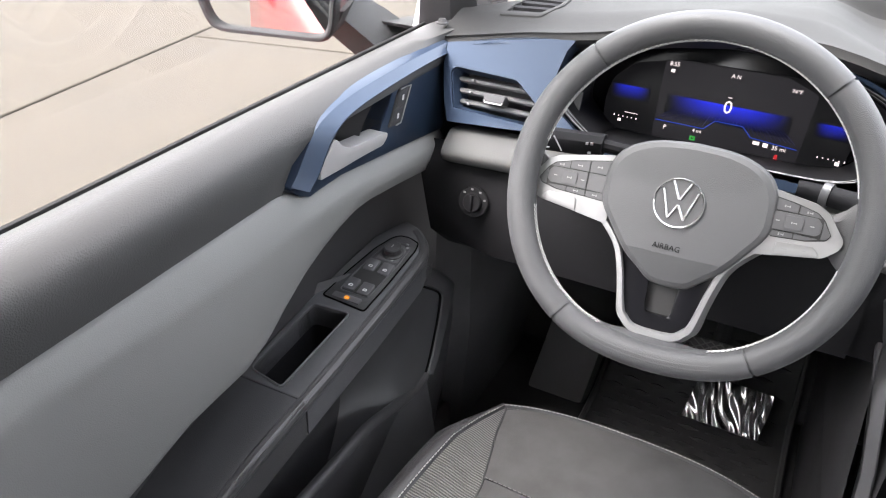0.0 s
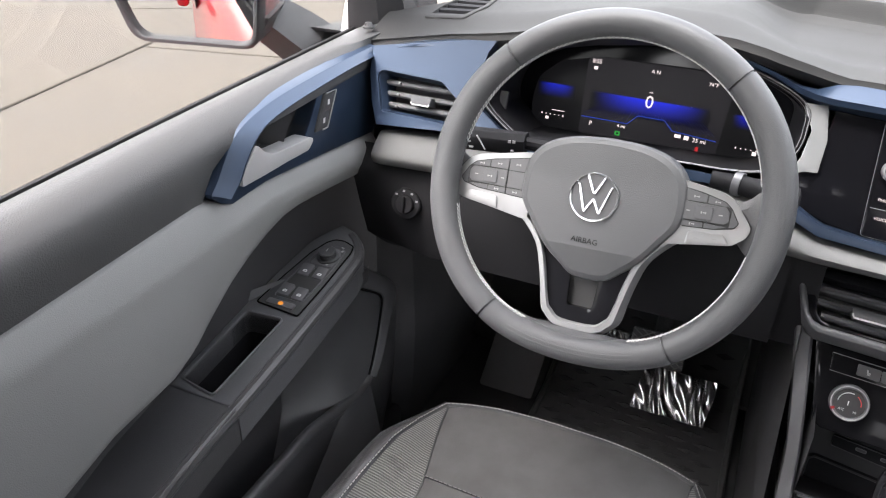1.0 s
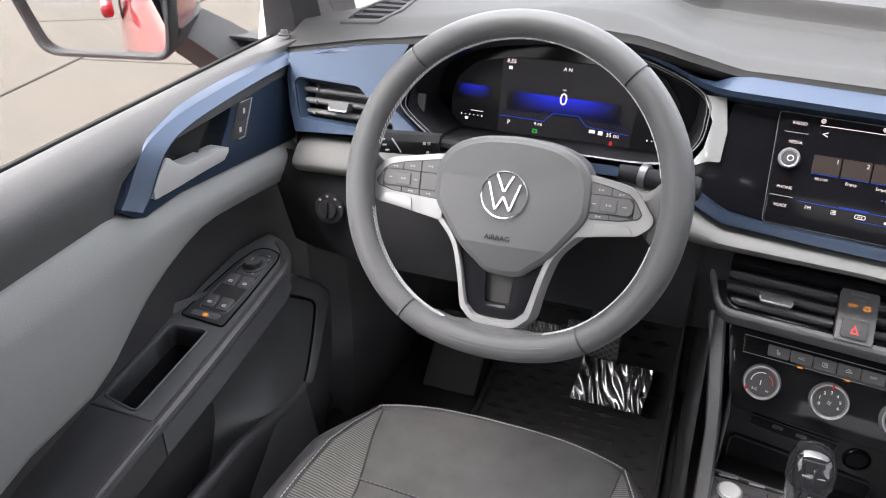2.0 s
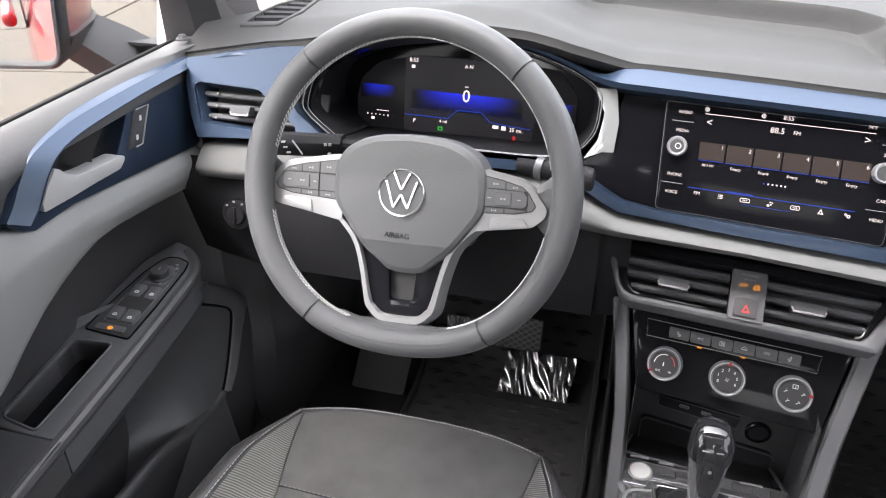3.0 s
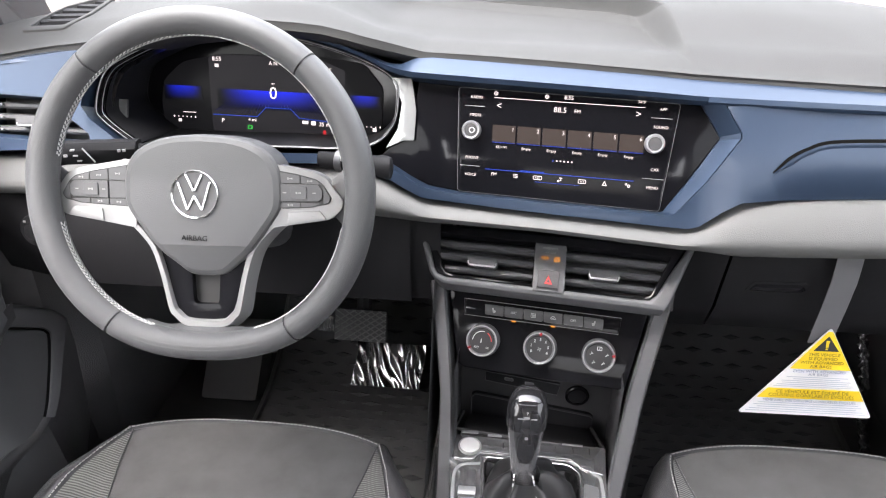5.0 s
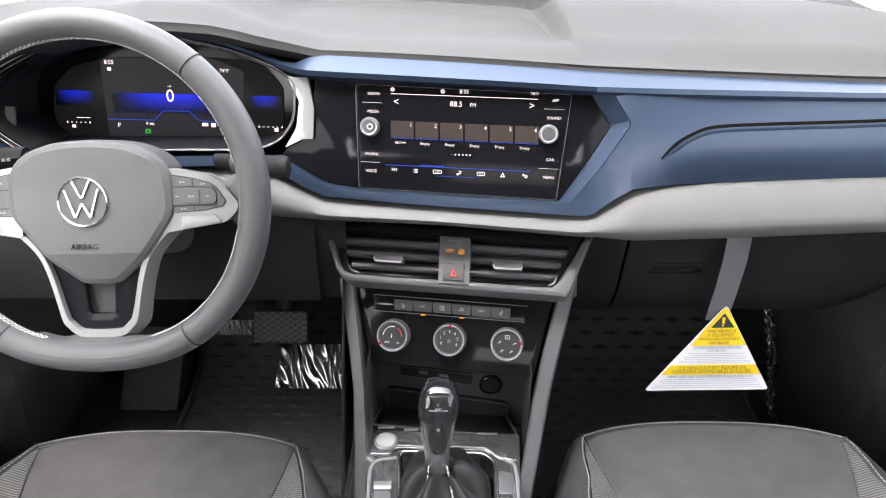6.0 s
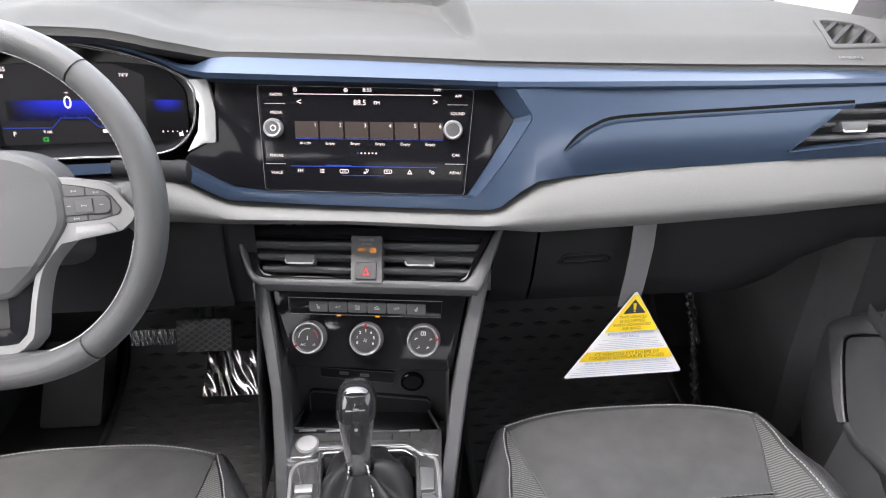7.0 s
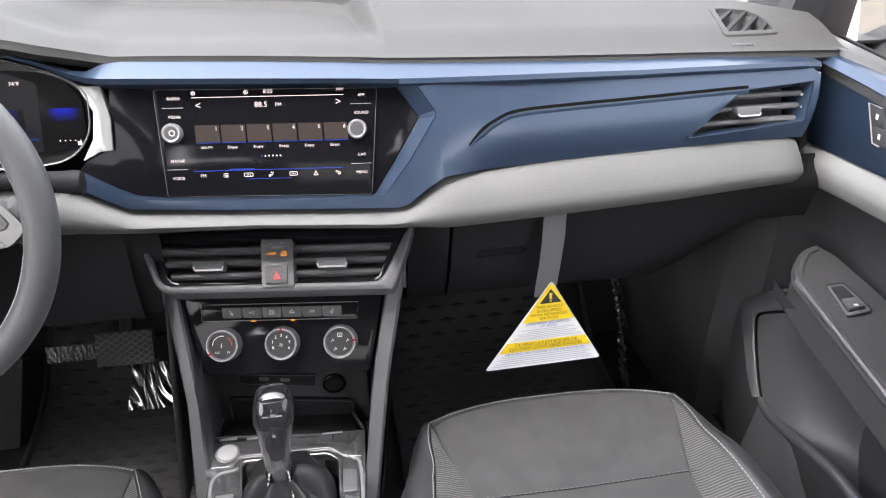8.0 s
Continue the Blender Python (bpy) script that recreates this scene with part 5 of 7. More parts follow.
part("screen_glass", plate(unit_line, dash, 0.0025, -0.004, bevel=0.0012, cuts=[0]), SCREEN, infotainment, "black screen glass")
part("screen_edge", tube([dash(x, z, 0.0018) for x, z in [unit_line[i] for i in range(len(unit_line))]], 0.0006, 5, closed=True), FRAME, infotainment)


def ui(w, h, x, z, material, name="screen_mark", fmap=None, o=0.0029, parent=None):
    f = fmap or dash
    return part(name, plate([(x - w / 2, z - h / 2), (x + w / 2, z - h / 2), (x + w / 2, z + h / 2), (x - w / 2, z + h / 2)], f, o, o - 0.0003, bevel=0), material, parent or infotainment)


def say(text, size, x, z, material, fmap=None, o=0.003, parent=None, align="CENTER", spin=0):
    return writing(text, size, on(fmap or dash, x, z, o, spin), material, parent or infotainment, "lettering", 0.0001, align)


def scr(u, v):
    """A place on the screen, 0..1 to the right and down."""
    xl, xr = -0.070 - 0.010 * v, 0.103 - 0.009 * v
    return xl + (xr - xl) * u, 1.0055 - 0.109 * v


def sc(text, size, u, v, m=UI_WHITE, align="CENTER"):
    x, z = scr(u, v)
    return say(text, size, x, z, m, align=align)


sc("8:55", 0.0062, 0.5, 0.035)
sc("74°F", 0.0045, 0.955, 0.03)
x, z = scr(0.5, 0.078)
ui(0.166, 0.0006, x, z, UI_WHITE)
for u in (0.03, 0.36):
    x, z = scr(u, 0.038)
    part("screen_mark", lathe([(0.0016, 0), (0.0023, 0), (0.0023, 0.0003), (0.0016, 0.0003)], on(dash, x, z, 0.0028), 16), UI_WHITE, infotainment)
    ui(0.0012, 0.0014, x, z, UI_WHITE)
sc("<", 0.011, 0.06, 0.155)
sc(">", 0.011, 0.945, 0.145)
sc("88.5", 0.0085, 0.455, 0.155)
sc("FM", 0.0058, 0.565, 0.158)
for i in range(6):
    u = 0.115 + 0.163 * i
    x, z = scr(u, 0.415)
    ui(0.0262, 0.0175, x, z, UI_BROWN, "preset_tile")
    ui(0.0262, 0.0008, x, z - 0.0094, UI_BLUE, o=0.0031)
    sc(str(i + 1), 0.0062, u + 0.055, 0.372)
    sc("88.3 FM" if i == 0 else "Empty", 0.0043 if i else 0.0038, u - 0.005, 0.545)
for i in range(6):
    x, z = scr(0.455 + 0.024 * i, 0.635)
    ui(0.0016, 0.0016, x, z, UI_BLUE if i == 0 else UI_WHITE)
x, z = scr(0.5, 0.765)
ui(0.166, 0.0009, x, z, UI_BLUE)
x, z = scr(0.33, 0.755)
ui(0.028, 0.0012, x, z, UI_BLUE)
x, z = scr(0.5, 0.85)
ui(0.05, 0.0006, x, z, UI_BLUE)
sc("FM", 0.0052, 0.085, 0.81)
for i, w in ((1, 0.0055), (2, 0.0095), (3, 0.006), (4, 0.0085), (5, 0.005), (6, 0.006)):
    x, z = scr(0.085 + 0.143 * i, 0.81)
    if i == 5:
        part("screen_mark", plate([(x - 0.0028, z - 0.0024), (x + 0.0028, z - 0.0024), (x, z + 0.0028)], dash, 0.003, 0.0026, holes=[[(x - 0.0014, z - 0.0015), (x + 0.0014, z - 0.0015), (x, z + 0.0012)]], bevel=0), UI_WHITE, infotainment)
    else:
        if i == 1:
            for dz in (-0.0016, 0.0, 0.0016):
                ui(0.0008, 0.0008, x - 0.0022, z + dz, UI_WHITE)
                ui(0.0036, 0.0008, x + 0.0006, z + dz, UI_WHITE)
        elif i in (2, 4):
            outline = rnd([(x - w / 2, z - 0.0018), (x + w / 2, z - 0.0018), (x + w / 2, z + 0.0018), (x - w / 2, z + 0.0018)], 0.0012, 3)
            part("screen_mark", tube([dash(a, b, 0.003) for a, b in outline], 0.00035, 4, closed=True), UI_WHITE, infotainment)
            for dx in (-0.0018, 0.0, 0.0018):
                ui(0.0007, 0.0016, x + dx, z, UI_WHITE)
        elif i == 3:
            for dx, dz, r in ((-0.0014, -0.0014, 0.0014), (0.0012, -0.0004, 0.0009), (0.0004, 0.0018, 0.0008), (0.0024, 0.0014, 0.0007)):
                part("screen_mark", lathe([(0, 0), (r, 0), (r, 0.0003), (0, 0.0003)], on(dash, x + dx, z + dz, 0.0028), 12), UI_WHITE, infotainment)
        else:
            for dx, dz, r in ((-0.0014, 0.001, 0.0013), (0.0014, -0.0006, 0.0018)):
                part("screen_mark", lathe([(r * 0.5, 0), (r, 0), (r, 0.0003), (r * 0.5, 0.0003)], on(dash, x + dx, z + dz, 0.0028), 14), UI_WHITE, infotainment)
for t, v, s in (("RADIO", 0.085, 0), ("MEDIA", 0.255, 0), ("PHONE", 0.665, 0), ("VOICE", 0.83, 0), ("APP", 0.085, 1), ("SOUND", 0.25, 1), ("CAR", 0.645, 1), ("MENU", 0.815, 1)):
    z = 1.0055 - 0.109 * v
    x = -0.0905 - 0.0045 * v + 0.004 if s == 0 else 0.119 - 0.008 * v
    say(t, 0.0046, x, z, UI_WHITE)
for v, s in ((0.17, 0), (0.745, 0), (0.165, 1), (0.73, 1)):
    x = -0.088 - 0.004 * v if s == 0 else 0.1185 - 0.008 * v
    ui(0.023, 0.0005, x, 1.0055 - 0.109 * v, GREY_INK)


SATIN_PALE = mat("satin_knob_metal", (0.32, 0.32, 0.33), 0.36, metal=0.7, vary=0.04)


def knob(x, z, fmap, r, h, parent, label):
    m = on(fmap, x, z, 0.0)
    k = part("knob", lathe([(0, 0), (r, 0), (r, h * 0.75), (r * 0.95, h * 0.92), (r * 0.86, h), (r * 0.72, h * 0.97), (r * 0.7, h * 0.9), (0, h * 0.9)], m, 40), SATIN_PALE, parent, label)
    part("knob_cap", lathe([(0, h * 0.89), (r * 0.69, h * 0.89), (r * 0.66, h * 0.95), (0, h * 0.96)], m, 32), BLACK, k)
    return m


knob(-0.0905, 0.9615, dash, 0.0108, 0.014, infotainment, "silver ringed volume knob")
knob(0.1115, 0.9615, dash, 0.0108, 0.014, infotainment, "silver ringed tuning knob")
part("knob_mark", lathe([(0.0024, 0.0), (0.0034, 0.0), (0.0034, 0.0003), (0.0024, 0.0003)], on(dash, -0.0905, 0.9615, 0.0136), 20), WHITE_INK, infotainment)

# instrument cluster, sunk under the hood
SATIN_LINE = mat("dull_bright_edging", (0.16, 0.16, 0.165), 0.5, metal=0.4, vary=0.0)
cluster = thing("instrument_cluster", "digital instrument cluster showing zero speed on a blue glow", "instrument cluster")


def deep(x, z, o):
    return Vector((x, 0.985 + 0.25 * (z - 0.958) - 0.05 * (x + 0.36), z)) + Vector((0, -0.97, 0.243)) * o


ring_line = curve([(-0.546, 0.968, 0), (-0.538, 0.953, 0), (-0.502, 0.930, 0), (-0.49, 0.927, 0), (-0.32, 0.931, 0), (-0.24, 0.932, 0), (-0.203, 0.939, 0), (-0.182, 0.960, 0), (-0.177, 0.985, 0), (-0.182, 1.008, 0), (-0.218, 1.027, 0), (-0.279, 1.044, 0), (-0.36, 1.054, 0), (-0.45, 1.045, 0), (-0.51, 1.022, 0), (-0.536, 1.003, 0)], 5, closed=True)
rows = []
for k, (sx, o) in enumerate(((1.0, 0.004), (0.985, 0.004), (0.98, -0.01), (0.97, -0.03))):
    rows.append([dash(-0.36 + (p.x + 0.36) * sx, 0.985 + (p.y - 0.985) * sx, o) for p in ring_line])
part("bezel_lip", loft(rows, ring=True), GLOSS, cluster, "glossy black lip", sharp=40)
rows = [[dash(-0.36 + (p.x + 0.36) * 0.972, 0.985 + (p.y - 0.985) * 0.972, -0.012) for p in ring_line],
        [deep(-0.364 + (p.x + 0.36) * 0.94, 0.966 + (p.y - 0.985) * (1.05 if p.y < 0.96 else 0.86), -0.004) for p in ring_line]]
part("shroud", loft(rows, ring=True), BLACK_SHADED, cluster, "dark tapered shroud")
part("chrome_line", tube([dash(-0.36 + (p.x + 0.36) * 0.992, 0.985 + (p.y - 0.985) * 0.99, 0.004) for p in ring_line], 0.0006, 5, closed=True), SATIN_LINE, cluster, "thin bright edging line")
part("chrome_line", tube([dash(-0.36 + (p.x + 0.36) * 0.975, 0.985 + (p.y - 0.985) * 0.97, -0.004) for p in ring_line], 0.0005, 5, closed=True), SATIN_LINE, cluster)
rows_in = [(-0.36 + (p.x + 0.36) * 0.955, 0.966 + (p.y - 0.985) * (1.06 if p.y < 0.96 else 0.88)) for p in ring_line]
part("cover", plate(rows_in, deep, -0.005, -0.02, bevel=0), SCREEN, cluster)
disp = [(-0.513, 0.906), (-0.222, 0.904), (-0.214, 0.93), (-0.213, 0.972), (-0.238, 1.0), (-0.30, 1.006), (-0.43, 1.004), (-0.485, 0.992), (-0.512, 0.968), (-0.517, 0.94)]
part("display", plate(rnd(disp, 0.008, 3), deep, -0.001, -0.006, bevel=0.0005), UI_DARK, cluster, "black display glass")


def blue_glow(x0, x1, z0, z1, strength):
    """A lit picture on the display: a blue band, sharp above, fading down and to its ends."""
    m = glow("blue_band", (0.012, 0.03, 1.0), strength)
    n, l = m.node_tree.nodes, m.node_tree.links
    tc = n.new("ShaderNodeTexCoord")
    xyz = n.new("ShaderNodeSeparateXYZ")
    l.new(tc.outputs["Object"], xyz.inputs[0])
    sub = n.new("ShaderNodeMath")
    sub.operation = "SUBTRACT"
    sub.inputs[1].default_value = (x0 + x1) / 2
    l.new(xyz.outputs[0], sub.inputs[0])
    ab = n.new("ShaderNodeMath")
    ab.operation = "ABSOLUTE"
    l.new(sub.outputs[0], ab.inputs[0])
    side_ = n.new("ShaderNodeMapRange")
    side_.interpolation_type = "SMOOTHSTEP"
    side_.inputs[1].default_value, side_.inputs[2].default_value = (x1 - x0) * 0.1, (x1 - x0) * 0.5
    side_.inputs[3].default_value, side_.inputs[4].default_value = 1.0, 0.0
    l.new(ab.outputs[0], side_.inputs[0])
    down = n.new("ShaderNodeMapRange")
    down.inputs[1].default_value, down.inputs[2].default_value = z0, z1
    l.new(xyz.outputs[2], down.inputs[0])
    pw = n.new("ShaderNodeMath")
    pw.operation = "POWER"
    pw.inputs[1].default_value = 1.4
    l.new(down.outputs[0], pw.inputs[0])
    mu = n.new("ShaderNodeMath")
    mu.operation = "MULTIPLY"
    l.new(side_.outputs[0], mu.inputs[0])
    l.new(pw.outputs[0], mu.inputs[1])
    mr = n.new("ShaderNodeMath")
    mr.operation = "MULTIPLY"
    mr.inputs[1].default_value = strength * 2 ** -EXPO
    l.new(mu.outputs[0], mr.inputs[0])
    l.new(mr.outputs[0], n["Principled BSDF"].inputs["Emission Strength"])
    part("blue_band", plate([(x0, z0), (x1, z0), (x1, z1), (x0, z1)], deep, -0.0006, -0.0009, bevel=0), m, cluster)


UI_PANEL = glow("lit_dark_panel", (0.03, 0.028, 0.034), 0.55)
part("centre_page", plate(rnd([(-0.446, 0.9065), (-0.268, 0.9055), (-0.262, 0.99), (-0.30, 1.004), (-0.43, 1.0035), (-0.448, 1.0)], 0.004, 2), deep, -0.0008, -0.0012, bevel=0), UI_PANEL, cluster, "faintly lit middle page")
blue_glow(-0.437, -0.283, 0.936, 0.9605, 0.95)
blue_glow(-0.512, -0.458, 0.944, 0.962, 0.6)
blue_glow(-0.258, -0.216, 0.944, 0.9605, 0.6)
UI_FAINT = glow("faint_blue_line", (0.015, 0.03, 0.8), 0.16)
for i in range(-16, 17):
    x = -0.358 + 0.0042 * i
    if abs(i) > 1:
        foot = 0.9405 if abs(i) < 5 else 0.9305
        part("fan_line", tube([deep(x, 0.9435, -0.0003), deep(x + 0.0011 * i * (0.9435 - foot) / 0.013, foot, -0.0003)], 0.00022, 3), UI_FAINT, cluster)


def cl(text, size, x, z, m=UI_WHITE):
    return say(text, size, x, z, m, deep, 0.0, cluster)


cl("0", 0.023, -0.36, 0.9575)
cl("mph", 0.003, -0.36, 0.97)
cl("8:55", 0.0075, -0.436, 0.9975)
cl("A N", 0.0068, -0.359, 0.995)
cl("74°F", 0.0065, -0.287, 0.990)
cl("P", 0.008, -0.431, 0.920)
cl("4 mi", 0.0064, -0.39, 0.923)
cl("35 mi", 0.0074, -0.29, 0.922)
ui(0.007, 0.0055, -0.3935, 0.9135, UI_GREEN, fmap=deep, o=0, parent=cluster)
ui(0.003, 0.002, -0.3935, 0.9135, UI_DARK, fmap=deep, o=0.0003, parent=cluster)
part("seat_belt_light", lathe([(0, 0), (0.0022, 0), (0.0022, 0.0003), (0, 0.0003)], on(deep, -0.291, 0.913, 0), 12), UI_RED, cluster)
ui(0.004, 0.005, -0.291, 0.9095, UI_RED, fmap=deep, o=0, parent=cluster)
ui(0.006, 0.005, -0.306, 0.923, UI_WHITE, fmap=deep, o=0, parent=cluster)
ui(0.008, 0.004, -0.317, 0.9235, UI_WHITE, fmap=deep, o=0, parent=cluster)
ui(0.005, 0.004, -0.4365, 0.9895, UI_WHITE, fmap=deep, o=0, parent=cluster)
for a, b in (((-0.445, 0.9275), (-0.383, 0.9275)), ((-0.383, 0.9275), (-0.371, 0.9395)), ((-0.371, 0.9395), (-0.337, 0.9395)), ((-0.337, 0.9395), (-0.325, 0.9285)), ((-0.325, 0.9285), (-0.27, 0.925))):
    part("blue_line", tube([deep(*a, 0), deep(*b, 0)], 0.0006, 5), UI_BLUE, cluster)
for x0, n in ((-0.5, 6), (-0.246, 6)):
    for i in range(n):
        ui(0.0014, 0.0022 if i in (0, n - 1) else 0.0012, x0 + 0.006 * i, 0.9225, UI_WHITE, fmap=deep, o=0, parent=cluster)
ui(0.0045, 0.0035, -0.492, 0.9175, UI_WHITE, fmap=deep, o=0, parent=cluster)
ui(0.005, 0.0045, -0.2235, 0.919, UI_WHITE, fmap=deep, o=0, parent=cluster)
ui(0.018, 0.0007, -0.478, 0.9285, UI_WHITE, fmap=deep, o=0, parent=cluster)
# glossy black side wing beside the instruments; its sky reflection is painted pale
WING = mat("sky_reflecting_gloss", (0.22, 0.225, 0.225), 0.12, metal=0.3, vary=0.05)
part("side_wing", plate(rnd([(-0.187, 1.0105), (-0.1635, 1.0108), (-0.1565, 0.978), (-0.158, 0.946), (-0.171, 0.945), (-0.191, 0.9355), (-0.1775, 0.957), (-0.1735, 0.985)], 0.0012, 2), dash, 0.004, -0.02, bevel=0.002), WING, cluster, "glossy black side trim, the sky's reflection given as pale colour")


# air vents
def vent(name, line, fmap, slats, label, tab=None, depth=0.02, rimw=0.0):
    v = thing(name, label, "air vent", group="air vents")
    xs, zs = [p[0] for p in line], [p[1] for p in line]
    part("vent_back", plate([(min(xs), min(zs)), (max(xs), min(zs)), (max(xs), max(zs)), (min(xs), max(zs))], fmap, -0.045, -0.05, bevel=0), RUBBER, v)
    for x0, x1, z in slats:
        rows = [[fmap(x, z + dz, o) for dz, o in ((0.0045, -0.03), (0.0035, -0.004), (0.0015, 0.0), (-0.0015, 0.0), (-0.0035, -0.004), (-0.001, -0.03))] for x in (x0, (x0 + x1) / 2, x1)]
        part("slat", loft(rows, ring=True, caps=True), FRAME, v)
    if tab:
        x, z, w = tab
        part("vane_tab", plate(rnd([(x - w / 2, z + 0.005), (x + w / 2, z + 0.005), (x + w * 0.42, z - 0.005), (x - w * 0.42, z - 0.005)], 0.002, 3), fmap, 0.012, -0.01, bevel=0.002), DARK, v, "grey vane tab")
        part("tab_edge", tube([fmap(x - w * 0.43, z - 0.003, 0.012), fmap(x - w * 0.38, z - 0.0055, 0.012), fmap(x + w * 0.38, z - 0.0055, 0.012), fmap(x + w * 0.43, z - 0.003, 0.012)], 0.0012, 6), SILVER_LIT, v)
    return v


vr = vent("side_vent", [(0.582, 0.973), (0.666, 0.977), (0.659, 0.931), (0.508, 0.9255)], lambda x, z, o: dash(x, z, o + 0.004), [(0.573, 0.668, 0.9685), (0.55, 0.664, 0.9545), (0.527, 0.66, 0.940)], "side air vent with black slats in the blue trim", (0.587, 0.951, 0.034))
vl_ = vent("side_vent", [(-0.69, 0.979), (-0.53, 0.979), (-0.53, 0.924), (-0.69, 0.924)], lambda x, z, o: dash(x, z, o + 0.004), [(-0.683, -0.585, 0.9655), (-0.68, -0.56, 0.9525), (-0.677, -0.54, 0.9395)], "side air vent with black slats in the blue trim", (-0.625, 0.949, 0.03))
for p, s in ((vr, 1), (vl_, -1)):
    for z in (0.966, 0.952, 0.938):
        part("pivot", box((0.003, 0.003, 0.005), on(dash, s * 0.662, z, 0.006), 0.0005, 1), SILVER, p)

# middle vents with the hazard module between them
mid = thing("centre_vents", "pair of centre air vents in glossy black", "air vent")
out_line = [(-0.1545, 0.838), (-0.1339, 0.7935), (-0.127, 0.787), (-0.118, 0.784), (0.111, 0.7825), (0.1374, 0.782), (0.144, 0.788), (0.173, 0.838)]
in_line = [(-0.1445, 0.836), (-0.1293, 0.7986), (-0.124, 0.793), (-0.115, 0.7905), (0.1114, 0.7895), (0.122, 0.790), (0.130, 0.795), (0.1635, 0.836)]
part("vent_frame", plate(out_line + in_line[::-1], vents, 0.012, -0.03, bevel=0.004, seg=3), FRAME, mid, "dark satin frame")
slot = [(-0.132, 0.830), (-0.1203, 0.7995), (-0.115, 0.7957), (-0.1047, 0.794), (-0.0123, 0.7925), (-0.010, 0.830)]
slot2 = [(0.027, 0.830), (0.0255, 0.792), (0.1148, 0.7925), (0.1235, 0.7952), (0.1272, 0.7998), (0.146, 0.829)]
part("vent_surround", plate([(-0.1445, 0.838)] + in_line[1:-1] + [(0.1635, 0.838)], vents, 0.004, -0.02, holes=[slot, slot2], bevel=0.002), GLOSS, mid, "glossy black surround")
part("vent_back", plate([(-0.14, 0.79), (0.155, 0.79), (0.16, 0.84), (-0.15, 0.84)], vents, -0.04, -0.045, bevel=0), RUBBER, mid)
for x0, x1, z in ((-0.130, -0.011, 0.8225), (-0.123, -0.011, 0.8115), (-0.117, -0.012, 0.8005), (0.026, 0.146, 0.8225), (0.025, 0.139, 0.8115), (0.024, 0.132, 0.8005)):
    rows = [[vents(x, z + dz, o) for dz, o in ((0.004, -0.028), (0.003, -0.003), (0.001, 0.001), (-0.0015, 0.001), (-0.003, -0.003), (-0.001, -0.028))] for x in (x0, (x0 + x1) / 2, x1)]
    part("slat", loft(rows, ring=True, caps=True), FRAME, mid, "dark grey slat")
for x in (-0.071, 0.071):
    part("vane_tab", plate(rnd([(x - 0.018, 0.8112), (x + 0.018, 0.8112), (x + 0.016, 0.8030), (x - 0.016, 0.8030)], 0.002, 3), vents, 0.012, -0.01, bevel=0.002), FRAME, mid, "grey vane tab")
    part("tab_edge", tube([vents(x - 0.0172, 0.8062, 0.0125), vents(x - 0.0155, 0.8030, 0.0125), vents(x + 0.0155, 0.8030, 0.0125), vents(x + 0.0172, 0.8062, 0.0125)], 0.0012, 6), SILVER_LIT, mid)
hz = thing("hazard_module", "dark grey module with amber airbag lamp and red hazard button", "switch")
part("housing", plate(rnd([(-0.009, 0.828), (0.0275, 0.828), (0.0257, 0.7865), (-0.011, 0.7865)], 0.002, 2), vents, 0.014, -0.02, bevel=0.0015), DARK, hz)
part("hazard_button", plate(rnd([(-0.005, 0.8045), (0.020, 0.8045), (0.019, 0.7895), (-0.006, 0.7895)], 0.0015, 2), vents, 0.0165, 0.01, bevel=0.001), BLACK, hz, "black hazard button")
RED_LINE = mat("red_print", (0.6, 0.03, 0.03), 0.5, vary=0.0)
part("triangle", plate([(0.0028, 0.7928), (0.0118, 0.7928), (0.0073, 0.8002)], vents, 0.0168, 0.0165, holes=[[(0.0051, 0.7941), (0.0095, 0.7941), (0.0073, 0.7978)]], bevel=0), RED_LINE, hz)
say("PASSENGER", 0.0034, 0.009, 0.8242, GREY_INK, vents, 0.0142, hz)
say("AIR BAG", 0.0034, 0.009, 0.8205, GREY_INK, vents, 0.0142, hz)
say("OFF", 0.0052, 0.0028, 0.8152, AMBER, vents, 0.0143, hz)
for dx, dz, w, h in ((-0.0026, -0.001, 0.0012, 0.002), (-0.001, -0.0016, 0.0026, 0.0012), (-0.0012, 0.0012, 0.0016, 0.0014), (0.002, 0.0012, 0.0024, 0.0012), (0.0024, -0.001, 0.0018, 0.0018)):
    ui(w, h, 0.0165 + dx, 0.8152 + dz, AMBER, "airbag_lamp", vents, 0.0144, hz)

def strokes(lines, x, z, k, material, fmap, o, parent, r=0.00028):
    """A small line symbol: polylines in millimetres about (x, z)."""
    bm = bmesh.new()
    for line in lines:
        for (a, b), (e, f) in zip(line, line[1:]):
            n = Vector((f - b, a - e)).normalized() * r
            quad = [(x + a * k + n.x, z + b * k + n.y), (x + e * k + n.x, z + f * k + n.y), (x + e * k - n.x, z + f * k - n.y), (x + a * k - n.x, z + b * k - n.y)]
            bm.faces.new([bm.verts.new(fmap(p, q, o)) for p, q in quad])
    return part("symbol", bm, material, parent)


